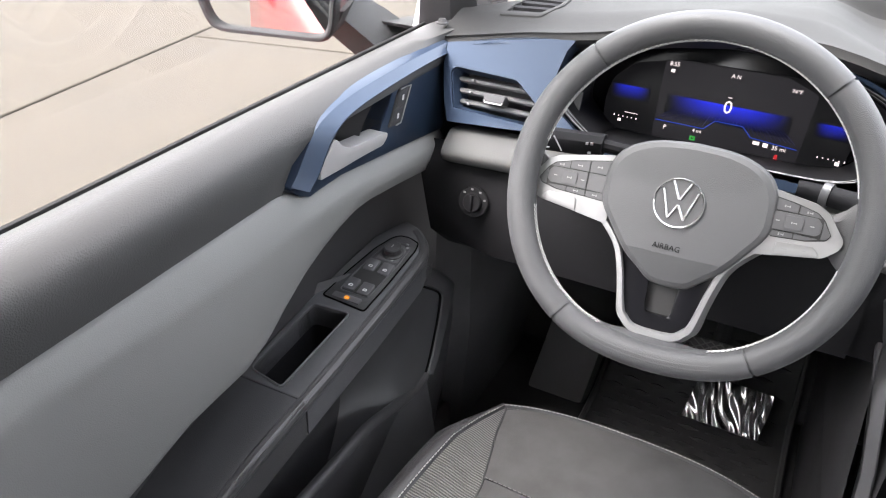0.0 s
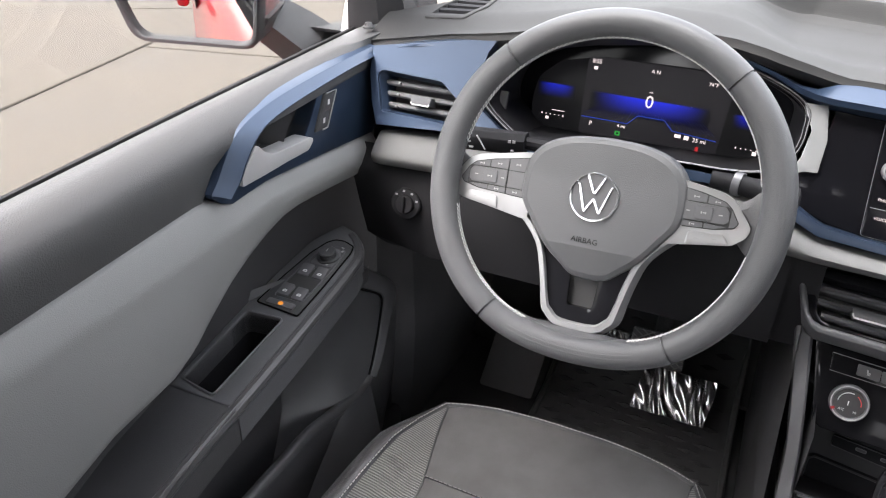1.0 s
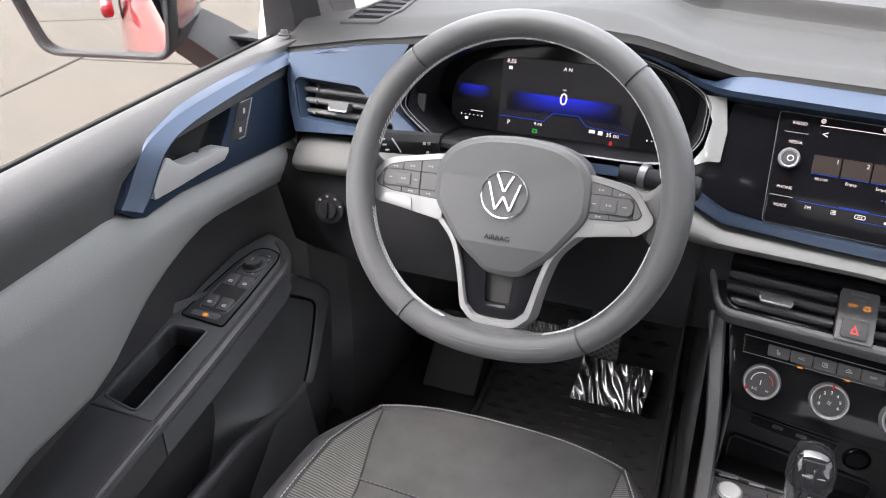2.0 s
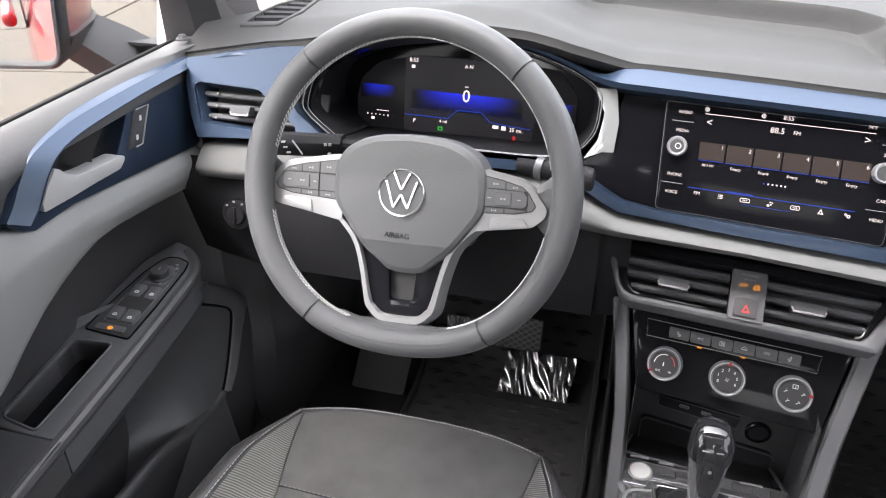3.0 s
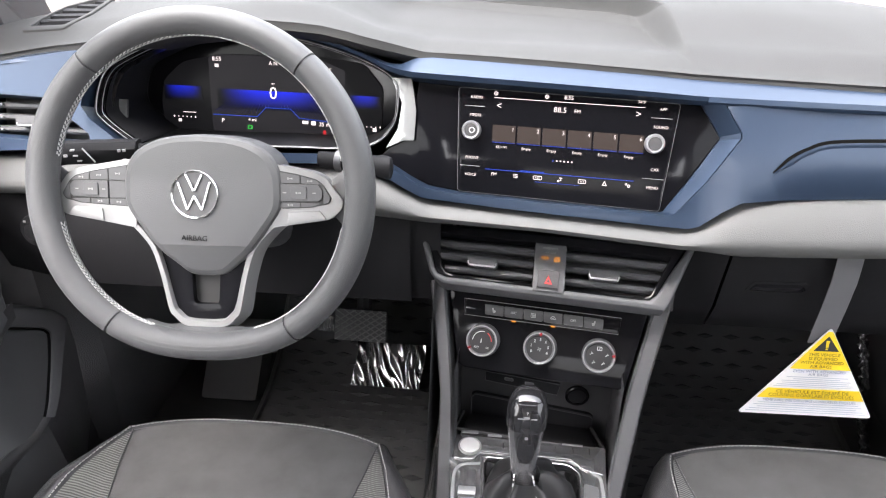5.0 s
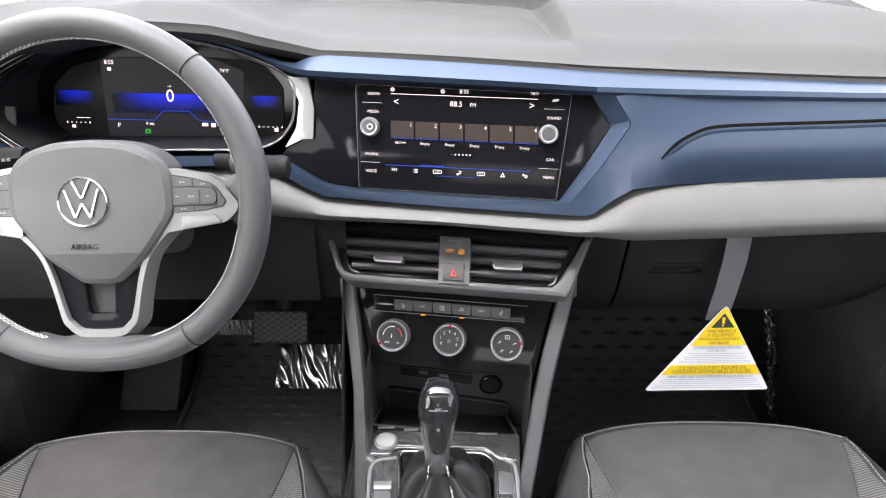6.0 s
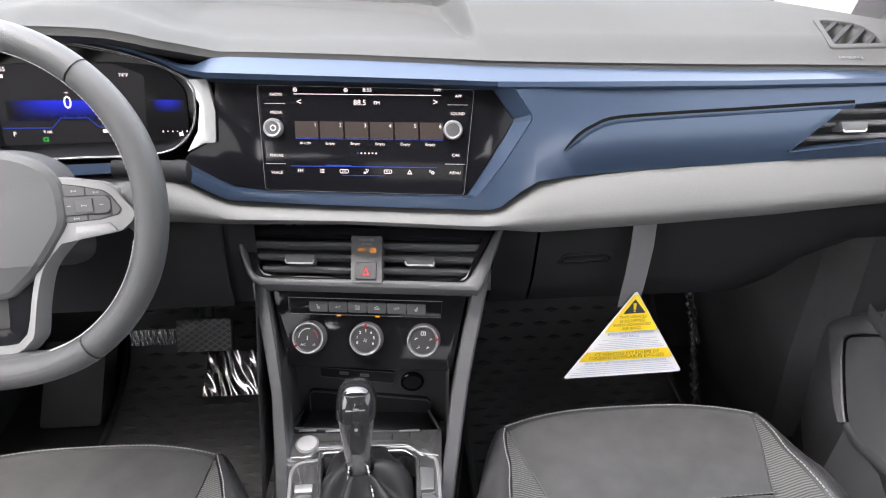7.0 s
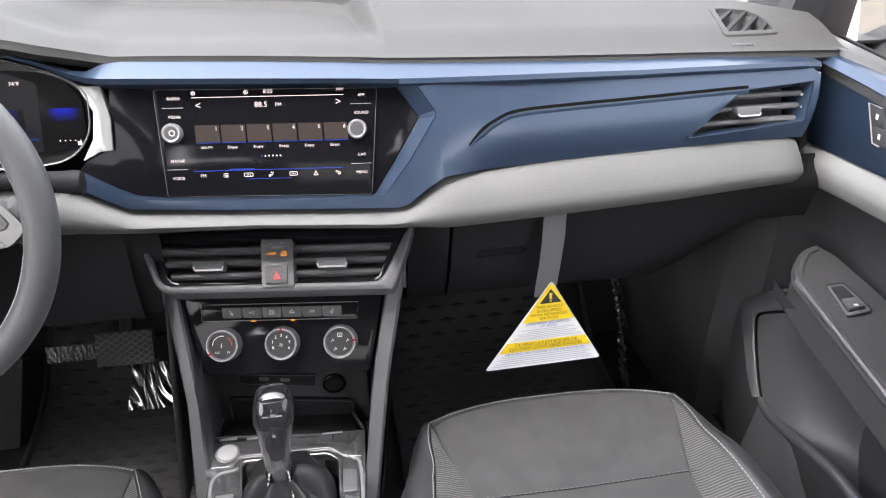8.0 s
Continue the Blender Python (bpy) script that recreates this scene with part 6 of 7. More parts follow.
SEAT_SIGN = [[(-2.2, 2.4), (-1.4, -1.2), (1.4, -1.2)], [(-1.2, 2.4), (-0.6, -0.2), (1.6, -0.2), (1.4, -1.2)], [(-1.4, -2.2), (1.6, -2.2)]]
SCREEN_SIGN = [[(-2.6, -2), (-2.6, 2), (2.6, 2), (2.6, -2), (-2.6, -2)], [(-1.2, -1.2), (-0.8, 0), (-1.2, 1.2)], [(0, -1.2), (0.4, 0), (0, 1.2)], [(1.2, -1.2), (1.6, 0), (1.2, 1.2)]]
CAR_SIGN = [[(-3, -1), (-3, 0.2), (-1.6, 0.5), (-0.8, 1.8), (1.2, 1.8), (2.2, 0.4), (3, 0.2), (3, -1), (-3, -1)], [(-0.8, -0.4), (0.9, -0.4), (0.9, 0.5)], [(-1.7, -1), (-1.7, -1.6)], [(1.7, -1), (1.7, -1.6)]]
FIGURE_SIGN = [[(-1.6, -1.6), (-0.4, -1.4), (0.3, 0.6)], [(0.3, 1.2), (0.7, 1.7)], [(2.4, 0), (1.0, 0), (1.5, 0.5)], [(1.0, 0), (1.5, -0.5)]]

# climate panel
climate = thing("climate_panel", "glossy black climate panel with three silver-ringed knobs", "climate control")
cp = [(-0.1115, 0.7585), (-0.106, 0.7635), (0.12, 0.766), (0.1275, 0.762), (0.126, 0.757), (0.1055, 0.684), (0.098, 0.6815), (-0.088, 0.6795), (-0.0965, 0.683), (-0.1115, 0.753)]
part("panel", plate(cp, stack, 0.0, -0.03, bevel=0.002), GLOSS, climate, "glossy black panel")
part("button_recess", plate(rnd([(-0.0925, 0.7525), (0.0975, 0.7545), (0.0945, 0.7375), (-0.0915, 0.7355)], 0.002, 2), stack, 0.001, -0.003, bevel=0.0005), GLOSS, climate)
part("button_rim", tube([stack(x, z, 0.0012) for x, z in ((-0.0925, 0.7525), (0.0975, 0.7545), (0.0945, 0.7375), (-0.0915, 0.7355))], 0.0005, 4, closed=True), GREY_INK, climate)
GREY_KEY = mat("grey_key", (0.09, 0.09, 0.093), 0.45, vary=0.05)
for i in range(6):
    x0 = -0.066 + 0.0239 * i
    z0 = 0.7425 + 0.0105 * (x0 + 0.1) * 1.0
    k = part("button", plate(rnd([(x0, z0 + 0.0066), (x0 + 0.0234, z0 + 0.0068), (x0 + 0.0230, z0 - 0.0040), (x0 + 0.0004, z0 - 0.0042)], 0.001, 1), stack, 0.0045, 0, bevel=0.0008), GREY_KEY, climate, "grey climate button")
    cxk = x0 + 0.0117
    if i in (1, 4):
        say("A/C" if i == 1 else "OFF", 0.0042, cxk, z0 + 0.0012, WHITE_INK, stack, 0.0047, k)
    else:
        strokes({0: SEAT_SIGN, 2: SCREEN_SIGN, 3: CAR_SIGN, 5: [[(-a, b) for a, b in line] for line in SEAT_SIGN]}[i], cxk, z0 + 0.0012, 0.001, WHITE_INK, stack, 0.0048, k)
    if i in (1, 3):
        ui(0.0055, 0.0018, cxk, z0 - 0.0075, AMBER, "lamp", stack, 0.0015, climate)
for i, (x, z) in enumerate(((-0.066, 0.7115), (0.0035, 0.7125), (0.073, 0.7135))):
    m = on(stack, x, z, 0.0)
    k = part("knob", lathe([(0, 0), (0.0205, 0), (0.0205, 0.004), (0.0198, 0.0055), (0.0198, 0.014), (0.0188, 0.0165), (0.0176, 0.017), (0.0165, 0.0165), (0.0158, 0.0145), (0, 0.0145)], m, 48), SATIN, climate, "ribbed satin knob")
    part("ring", lathe([(0.0176, 0.0166), (0.0188, 0.0166), (0.0188, 0.0176), (0.0176, 0.0176)], m, 48), SATIN_PALE, k)
    part("cap", lathe([(0, 0.0144), (0.0157, 0.0144), (0.0155, 0.015), (0, 0.0151)], m, 40), SEAL, k)
    if i == 1:
        for j in range(7):
            a = radians(205 - 230 * j / 6)
            writing(str(j), 0.005, m @ pose(0.0105 * math.cos(a), 0.0105 * math.sin(a), 0.0152), WHITE_INK, k, depth=0.0001)
        strokes([[(0.4 * math.cos(radians(b)), 0.4 * math.sin(radians(b))), (2.2 * math.cos(radians(b + 20)), 2.2 * math.sin(radians(b + 20))), (2.0 * math.cos(radians(b + 50)), 2.0 * math.sin(radians(b + 50)))] for b in (0, 90, 180, 270)], 0, -0.001, 0.001, GREY_INK, lambda p, q, o: m @ Vector((p, q, o)), 0.0153, k, 0.0004)
        a0 = 90
    elif i == 0:
        part("mark", tube([m @ Vector((0.0115 * math.cos(radians(a)), 0.0115 * math.sin(radians(a)), 0.0152)) for a in range(180, 70, -10)], 0.0005, 4), WHITE_INK, k)
        part("mark", tube([m @ Vector((0.0115 * math.cos(radians(a)), 0.0115 * math.sin(radians(a)), 0.0152)) for a in range(60, -10, -10)], 0.0005, 4), RED_LINE, k)
        writing("A/C", 0.0038, m @ pose(-0.006, -0.0085, 0.0152), WHITE_INK, k, depth=0.0001)
        writing("HI", 0.0034, m @ pose(0.0075, -0.008, 0.0152), WHITE_INK, k, depth=0.0001)
        part("mark", box((0.001, 0.005, 0.0003), m @ pose(-0.001, 0, 0.0152), 0, 1), WHITE_INK, k)
        a0 = 215
    else:
        for j in range(5):
            a = radians(90 + 72 * j)
            strokes(FIGURE_SIGN if j else SCREEN_SIGN[:1] + SCREEN_SIGN[2:3], 0.0095 * math.cos(a), 0.0092 * math.sin(a), 0.001, WHITE_INK, lambda p, q, o: m @ Vector((p, q, o)), 0.0153, k, 0.0003)
        a0 = 10
    part("pointer", box((0.004, 0.0026, 0.0006), m @ pose(0.0172 * math.cos(radians(a0)), 0.0172 * math.sin(radians(a0)), 0.0178, 0, 0, a0), 0.0003, 1), UI_RED, k, "red lit pointer")

# console: rails, bay, tray and top plate
console = thing("centre_console", "black centre console with satin side rails and a storage bay", "console")
for s, x0 in ((-1, -0.1185), (1, 0.1425)):
    rows = []
    for z, x, w in ((0.785, -0.129, 0.0102), (0.76, -0.1253, 0.0098), (0.70, -0.1155, 0.0085), (0.65, -0.1083, 0.008), (0.59, -0.1062, 0.009), (0.536, -0.1055, 0.0102), (0.45, -0.104, 0.0105)) if s < 0 else \
            ((0.785, 0.147, 0.0096), (0.765, 0.1416, 0.0094), (0.70, 0.1235, 0.0096), (0.669, 0.1155, 0.0098), (0.61, 0.1045, 0.009), (0.556, 0.0942, 0.0086), (0.45, 0.075, 0.0085)):
        rows.append([stack(x + a * w, z, o) for a, o in ((-1.0, -0.025), (-1.0, 0.005), (-0.75, 0.0085), (0.75, 0.0085), (1.0, 0.005), (1.0, -0.025))])
    part("side_rail", loft(rows), SATIN, console, "dark satin side rail", sharp=30)
    rows = [[Vector((x0 + s * 0.012 - (s * 0.06 if s > 0 else -0.004) * k, y, z)) for y, z in ((0.84 - 0.20 * k, 0.79 - 0.3 * k), (1.0, 0.7 - 0.25 * k), (1.35, 0.7 - 0.3 * k))] for k in (0, 0.4, 0.8)]
    part("side_wall", loft(rows), BLACK, console, sharp=60)
    part("side_wall", box((0.02, 1.4, 0.36), pose(x0 + s * (-0.006 if s < 0 else -0.056), 0.72, 0.36), 0.01), BLACK, console)
# bay
def bay(x, z, o):
    return Vector((x, 0.832 - 0.1 * x - o, z))


part("bay_back", plate([(-0.105, 0.545), (0.105, 0.545), (0.11, 0.70), (-0.105, 0.70)], bay, 0.0, -0.02, bevel=0), BLACK, console)
for x0 in (-0.098, 0.1):
    part("bay_side", loft([[Vector((x0 + 0.004 * k, y, z)) for z in (0.55, 0.62, 0.70)] for k, y in ((0, 0.745), (0.5, 0.8), (1, 0.85))]), BLACK, console)
part("tray_floor", plate(rnd([(-0.093, 0.788), (0.09, 0.762), (0.078, 0.826), (-0.078, 0.842)], 0.006, 3), lambda x, y, o: Vector((x, y, 0.566 + o)), 0.0, -0.02, bevel=0.001), BLACK_SHADED, console, "rubber tray mat")
part("tray_step", plate(rnd([(-0.08, 0.598), (-0.074, 0.602), (0.078, 0.590), (0.084, 0.584), (0.081, 0.55), (-0.078, 0.555)], 0.004, 2), bay, 0.006, -0.01, bevel=0.003), BLACK_SHADED, console)
part("step_edge", tube([bay(-0.08, 0.566, 0.007), bay(-0.08, 0.596, 0.007), bay(-0.074, 0.602, 0.007), bay(0.078, 0.590, 0.007), bay(0.083, 0.584, 0.007), bay(0.081, 0.556, 0.007)], 0.0014, 6), BLACK, console)
part("tray_lip", tube([Vector(p) for p in ((-0.089, 0.822, 0.578), (-0.098, 0.79, 0.580), (-0.096, 0.785, 0.581), (0.09, 0.762, 0.581), (0.093, 0.766, 0.580), (0.080, 0.81, 0.576))], 0.0022, 6), BLACK, console)
usb = part("usb_strip", plate(rnd([(-0.062, 0.640), (0.036, 0.633), (0.033, 0.615), (-0.062, 0.625)], 0.002, 2), bay, 0.004, -0.01, bevel=0.001), BLACK_SHADED, console, "socket strip")
part("usb_rim", tube([bay(x, z, 0.0042) for x, z in ((-0.062, 0.640), (0.036, 0.633), (0.033, 0.615), (-0.062, 0.625))], 0.0006, 5, closed=True), DARK, usb)
for x, z in ((-0.031, 0.631), (-0.004, 0.628)):
    part("usb_port", plate(rnd([(x - 0.006, z + 0.003), (x + 0.006, z + 0.0022), (x + 0.006, z - 0.0028), (x - 0.006, z - 0.002)], 0.002, 3), bay, 0.0045, 0.003, bevel=0), GREY_INK, usb)
    part("usb_slot", plate(rnd([(x - 0.005, z + 0.0021), (x + 0.005, z + 0.0014), (x + 0.005, z - 0.002), (x - 0.005, z - 0.0012)], 0.0014, 3), bay, 0.0048, 0.003, bevel=0), RUBBER, usb)
part("power_socket", lathe([(0.0115, 0), (0.0155, 0), (0.0155, 0.004), (0.014, 0.0055), (0.012, 0.0055)], pose(0.059, 0.826, 0.617, 90, 0, 0), 28), GLOSS, console, "round power socket")
part("socket_lid", lathe([(0, 0), (0.0122, 0), (0.0122, 0.003), (0.011, 0.004), (0, 0.004)], pose(0.059, 0.826, 0.617, 90, 0, 0), 28), BLACK_SHADED, console)


PALE_KEY = mat("pale_satin_key", (0.1, 0.1, 0.103), 0.4, metal=0.3, vary=0.04)
POLISH = mat("polished_dark_trim", (0.34, 0.34, 0.345), 0.11, metal=0.9, vary=0.03)
KNOB_SIDE = mat("satin_knob_side", (0.2, 0.2, 0.205), 0.25, metal=0.75, vary=0.03)
KNOB_GLOSS = mat("lacquered_black", (0.012, 0.012, 0.013), 0.05, vary=0.0, coat=0.6)


def top(x, y, o):
    """The console's top, slightly rising to the front."""
    return Vector((x, y, 0.586 + 0.05 * (y - 0.72) + o))


plate_line = [(-0.104, 0.768), (0.093, 0.762), (0.086, 0.66), (0.082, 0.5), (-0.09, 0.5), (-0.095, 0.66)]
boot_hole = rnd([(-0.058, 0.73), (0.045, 0.727), (0.057, 0.715), (0.054, 0.60), (-0.05, 0.60)], 0.006, 3)
part("top_plate", plate(rnd(plate_line, 0.004, 2), top, 0.0, -0.03, holes=[boot_hole], bevel=0.002), POLISH, console, "polished dark top plate")
part("trim_plate", plate(rnd([(-0.0975, 0.764), (0.089, 0.758), (0.087, 0.716), (0.064, 0.722), (0.048, 0.737), (-0.064, 0.74), (-0.07, 0.726), (-0.0955, 0.726)], 0.003, 2), top, 0.0022, -0.002, bevel=0.001), POLISH, console, "polished grey trim plate")
edge = [top(x, y, 0.001) for x, y in ((-0.087, 0.5), (-0.092, 0.66), (-0.09, 0.712), (-0.062, 0.722), (-0.045, 0.7335), (0.05, 0.731), (0.075, 0.718), (0.0835, 0.70), (0.081, 0.6), (0.079, 0.5))]
part("silver_edge", tube([p for p in curve(edge, 5)], 0.0022, 8, flat=0.5), SILVER, console, "bright silver edging")
part("boot_frame", plate(rnd([(-0.063, 0.735), (0.047, 0.732), (0.062, 0.718), (0.058, 0.59), (-0.055, 0.59)], 0.006, 3), top, 0.003, -0.005, holes=[boot_hole], bevel=0.0015), POLISH, console, "silver frame of the gear boot")
part("start_button", lathe([(0, 0), (0.0148, 0), (0.0148, 0.003), (0.0136, 0.004), (0.0134, 0.0035), (0, 0.0035)], Matrix.Translation(top(-0.0765, 0.747, 0)), 32), SILVER, console, "round silver start button")
part("button_cap", lathe([(0, 0.0035), (0.0124, 0.0035), (0.0116, 0.0048), (0, 0.005)], Matrix.Translation(top(-0.0765, 0.747, 0)), 32), mat("pale_button", (0.6, 0.6, 0.6), 0.3, metal=0.4, vary=0), console)
for y0, y1 in ((0.665, 0.70), (0.62, 0.66)):
    part("console_button", plate(rnd([(0.062, y1), (0.0785, y1 - 0.004), (0.077, y0), (0.0605, y0)], 0.002, 2), top, 0.004, 0, bevel=0.001), PALE_KEY, console, "pale satin console button")
part("console_button", plate(rnd([(-0.0855, 0.668), (-0.066, 0.668), (-0.065, 0.60), (-0.0845, 0.60)], 0.002, 2), top, 0.004, 0, bevel=0.001), GREY_KEY, console, "grey console button")
ui(0.006, 0.004, 0.069, 0.643, GREY_INK, "symbol", top, 0.0045, console)
ui(0.006, 0.005, -0.074, 0.65, WHITE_INK, "symbol", top, 0.0045, console)

part("key_bezel", plate(rnd([(-0.0865, 0.684), (-0.0655, 0.684), (-0.0655, 0.672), (-0.0865, 0.672)], 0.001, 1), top, 0.0035, 0, bevel=0.0008), SILVER, console, "bright bar over the left buttons")
for x0, y0, w in ((-0.078, 0.7725, 0.022), (-0.046, 0.7695, 0.018), (0.052, 0.7625, 0.026)):
    part("rail_clip", box((w, 0.0035, 0.002), Matrix.Translation(top(x0, y0, -0.0005)), 0.0006, 1), SATIN_PALE, console, "small metal rail clip")
for x0 in (-0.035, 0.03, 0.052, 0.072):
    part("plate_mark", box((0.0012, 0.010, 0.0004), Matrix.Translation(top(x0, 0.751, 0.0024)), 0, 1), BLACK_SHADED, console)

# gear lever with its boot
BOOT = mat("soft_black_boot_leather", (0.016, 0.016, 0.017), 0.45, grain=0.4, scale=900, vary=0.1, voronoi=True)
lever = thing("gear_lever", "glossy black gear lever with silver sides in a leather boot", "gear lever")
rows = []
for k, (cx, cy, cz, wx, wy) in enumerate(((-0.010, 0.690, 0.590, 0.014, 0.012), (-0.011, 0.694, 0.605, 0.0165, 0.013), (-0.012, 0.70, 0.622, 0.0175, 0.015), (-0.0115, 0.708, 0.645, 0.021, 0.018), (-0.011, 0.715, 0.668, 0.0245, 0.021), (-0.010, 0.72, 0.683, 0.0245, 0.021), (-0.010, 0.724, 0.694, 0.0205, 0.018), (-0.010, 0.726, 0.7, 0.0145, 0.012), (-0.01, 0.726, 0.702, 0.004, 0.004))):
    rows.append([Vector((cx + 0.9 * wx * math.copysign(abs(math.cos(a)) ** 0.75, math.cos(a)), cy + wy * math.copysign(abs(math.sin(a)) ** 0.75, math.sin(a)), cz)) for a in [2 * math.pi * i / 32 for i in range(32)]])
part("knob_body", loft(rows, ring=True, caps=True), KNOB_SIDE, lever, "satin silver knob body", sharp=60)
face_pts = [(x * 0.8, z) for x, z in [(-0.0155, 0.697), (-0.0192, 0.685), (-0.0185, 0.665), (-0.0135, 0.642), (-0.008, 0.629), (0.008, 0.629), (0.0135, 0.642), (0.0185, 0.665), (0.0192, 0.685), (0.0155, 0.697)]]


def knob_face(x, z, o):
    y = lerp([(0.62, 0.684), (0.645, 0.6895), (0.668, 0.6935), (0.683, 0.698), (0.694, 0.705), (0.702, 0.714)], z)
    return Vector((-0.0108 + x, y + 22 * x * x * 0.6 - o, z + 0.3 * o))


part("knob_cap", loft([[p + Vector((0, -0.0002, 0.0007)) + (p - Vector((-0.0105, 0.722, p.z))) * 0.07 for p in r] for r in rows[4:]], ring=True, caps=True), KNOB_GLOSS, lever, "glossy black top of the knob", sharp=60)
part("knob_face", plate(face_pts, knob_face, 0.002, -0.006, bevel=0.002, seg=3, cuts=[-0.015, -0.008, 0, 0.008, 0.015]), KNOB_GLOSS, lever, "glossy black front of the knob")
say("P", 0.005, 0.0, 0.69, GREY_INK, knob_face, 0.0028, lever)
ui(0.022, 0.001, 0.0, 0.684, GREY_INK, "gear_marks", knob_face, 0.0028, lever)
ui(0.0035, 0.0035, 0.0, 0.662, GREY_INK, "release_mark", knob_face, 0.003, lever)
rows = []
for k, (sc_, z) in enumerate(((0.3, 0.612), (0.42, 0.606), (0.62, 0.600), (0.82, 0.592), (0.95, 0.584), (1.0, 0.574))):
    row = []
    for i in range(48):
        a = 2 * math.pi * i / 48
        fold = 1 + (0.14 * math.sin(a * 6 + 0.7) + 0.08 * math.sin(a * 11)) * (1 - k / 5) * (0.3 + 0.7 * (k > 0))
        row.append(Vector((-0.003 - 0.008 * (1 - sc_) + 0.056 * sc_ * fold * math.copysign(abs(math.cos(a)) ** 0.7, math.cos(a)), 0.668 + 0.026 * (1 - sc_) + 0.062 * sc_ * fold * math.copysign(abs(math.sin(a)) ** 0.7, math.sin(a)), z + 0.009 * math.sin(a * 6 + 1) * (k in (1, 2, 3)))))
    rows.append(row)
part("boot", loft(rows, ring=True), BOOT, lever, "creased black leather boot", sharp=80)
for s in (-1, 1):
    part("stitching", dashes([Vector((-0.011 + s * 0.011, 0.682, 0.611)), Vector((-0.010 + s * 0.013, 0.665, 0.607)), Vector((-0.009 + s * 0.018, 0.63, 0.597)), Vector((-0.007 + s * 0.024, 0.60, 0.586))], 0.004, 0.002, 0.0008), THREAD, lever, "pale stitching")


BOOT.node_tree.nodes["Principled BSDF"].inputs["IOR"].default_value = 1.33


# ---- stalks, light switch, dash-top vents ----
stalk = thing("indicator_stalk", "black indicator stalk with white symbols", "stalk")
part("lever", loft([[Vector((x, 0.800 + 0.02 * k + dy, 0.943 - 0.002 * k + dz)) for dy, dz in ((-0.010, -0.006), (-0.011, 0.006), (-0.004, 0.0125), (0.006, 0.0125), (0.01, 0.0), (0.004, -0.0125), (-0.005, -0.0125))] for x, k in ((-0.546, -0.6), (-0.541, -0.3), (-0.47, 0.6), (-0.466, 0.7))], ring=True, caps=True), BLACK_SHADED, stalk, sharp=40)
part("stem", tube([(-0.468, 0.815, 0.942), (-0.43, 0.828, 0.936), (-0.38, 0.84, 0.93)], 0.008, 10), BLACK_SHADED, stalk)
for x, z, w, h in ((-0.529, 0.950, 0.0042, 0.0017), (-0.527, 0.9435, 0.0042, 0.0017), (-0.524, 0.937, 0.0042, 0.0017), (-0.537, 0.944, 0.0035, 0.003), (-0.4815, 0.947, 0.003, 0.0028), (-0.4765, 0.947, 0.003, 0.0028), (-0.478, 0.936, 0.0032, 0.002)):
    k = part("symbol", plate([(x - w / 2, z - h / 2), (x + w / 2, z - h / 2), (x + w / 2, z + h / 2), (x - w / 2, z + h / 2)], lambda a, b, o: Vector((a, 0.7822 + 0.2535 * (a + 0.541) - o, b)), 0.0005, -0.003, bevel=0), GREY_INK, stalk)
part("symbol", tube([(-0.518, 0.7878, 0.952), (-0.513, 0.7890, 0.944), (-0.508, 0.7905, 0.935)], 0.001, 5), GREY_INK, stalk)
stalk2 = thing("wiper_stalk", "black wiper stalk behind the wheel", "stalk")
part("lever", loft([[Vector((x, y + dy, z + dz)) for dy, dz in [(r * math.cos(2 * math.pi * q / 14), r * math.sin(2 * math.pi * q / 14)) for q in range(14)]] for x, y, z, r in ((-0.26, 0.82, 0.938, 0.009), (-0.226, 0.808, 0.941, 0.0105), (-0.188, 0.797, 0.942, 0.012), (-0.186, 0.797, 0.942, 0.013), (-0.178, 0.795, 0.942, 0.013), (-0.174, 0.794, 0.942, 0.0118), (-0.172, 0.793, 0.942, 0.006))], ring=True, caps=True), BLACK_SHADED, stalk2, sharp=40)
part("ring", lathe([(0.0105, -0.004), (0.0128, -0.004), (0.0128, 0.004), (0.0105, 0.004)], pose(-0.232, 0.811, 0.941, 0, 90, -15), 24), SATIN, stalk2, "ribbed grey collar")
light = thing("light_switch", "round black light switch on the knee panel", "switch")
LM = Matrix.Translation((-0.63, 0.829, 0.822)) @ pose(0, 0, 0, 80, 0, 0) @ Matrix.Scale(0.85, 4)
part("bezel", lathe([(0, 0), (0.025, 0), (0.025, 0.003), (0.0235, 0.0045), (0.0165, 0.004), (0, 0.004)], LM, 36), BLACK_SHADED, light)
part("dial", lathe([(0, 0.005), (0.0155, 0.005), (0.015, 0.009), (0.0135, 0.0105), (0, 0.0105)], LM, 32), BLACK_SHADED, light)
part("grip", box((0.005, 0.026, 0.006), LM @ pose(0, 0, 0.012), 0.002), BLACK_SHADED, light)
for a in (20, 60, 100, 140):
    part("symbol", box((0.004, 0.003, 0.0004), LM @ pose(0.0205 * math.cos(radians(a)), 0.0205 * math.sin(radians(a)), 0.0046), 0, 1), GREY_INK, light)


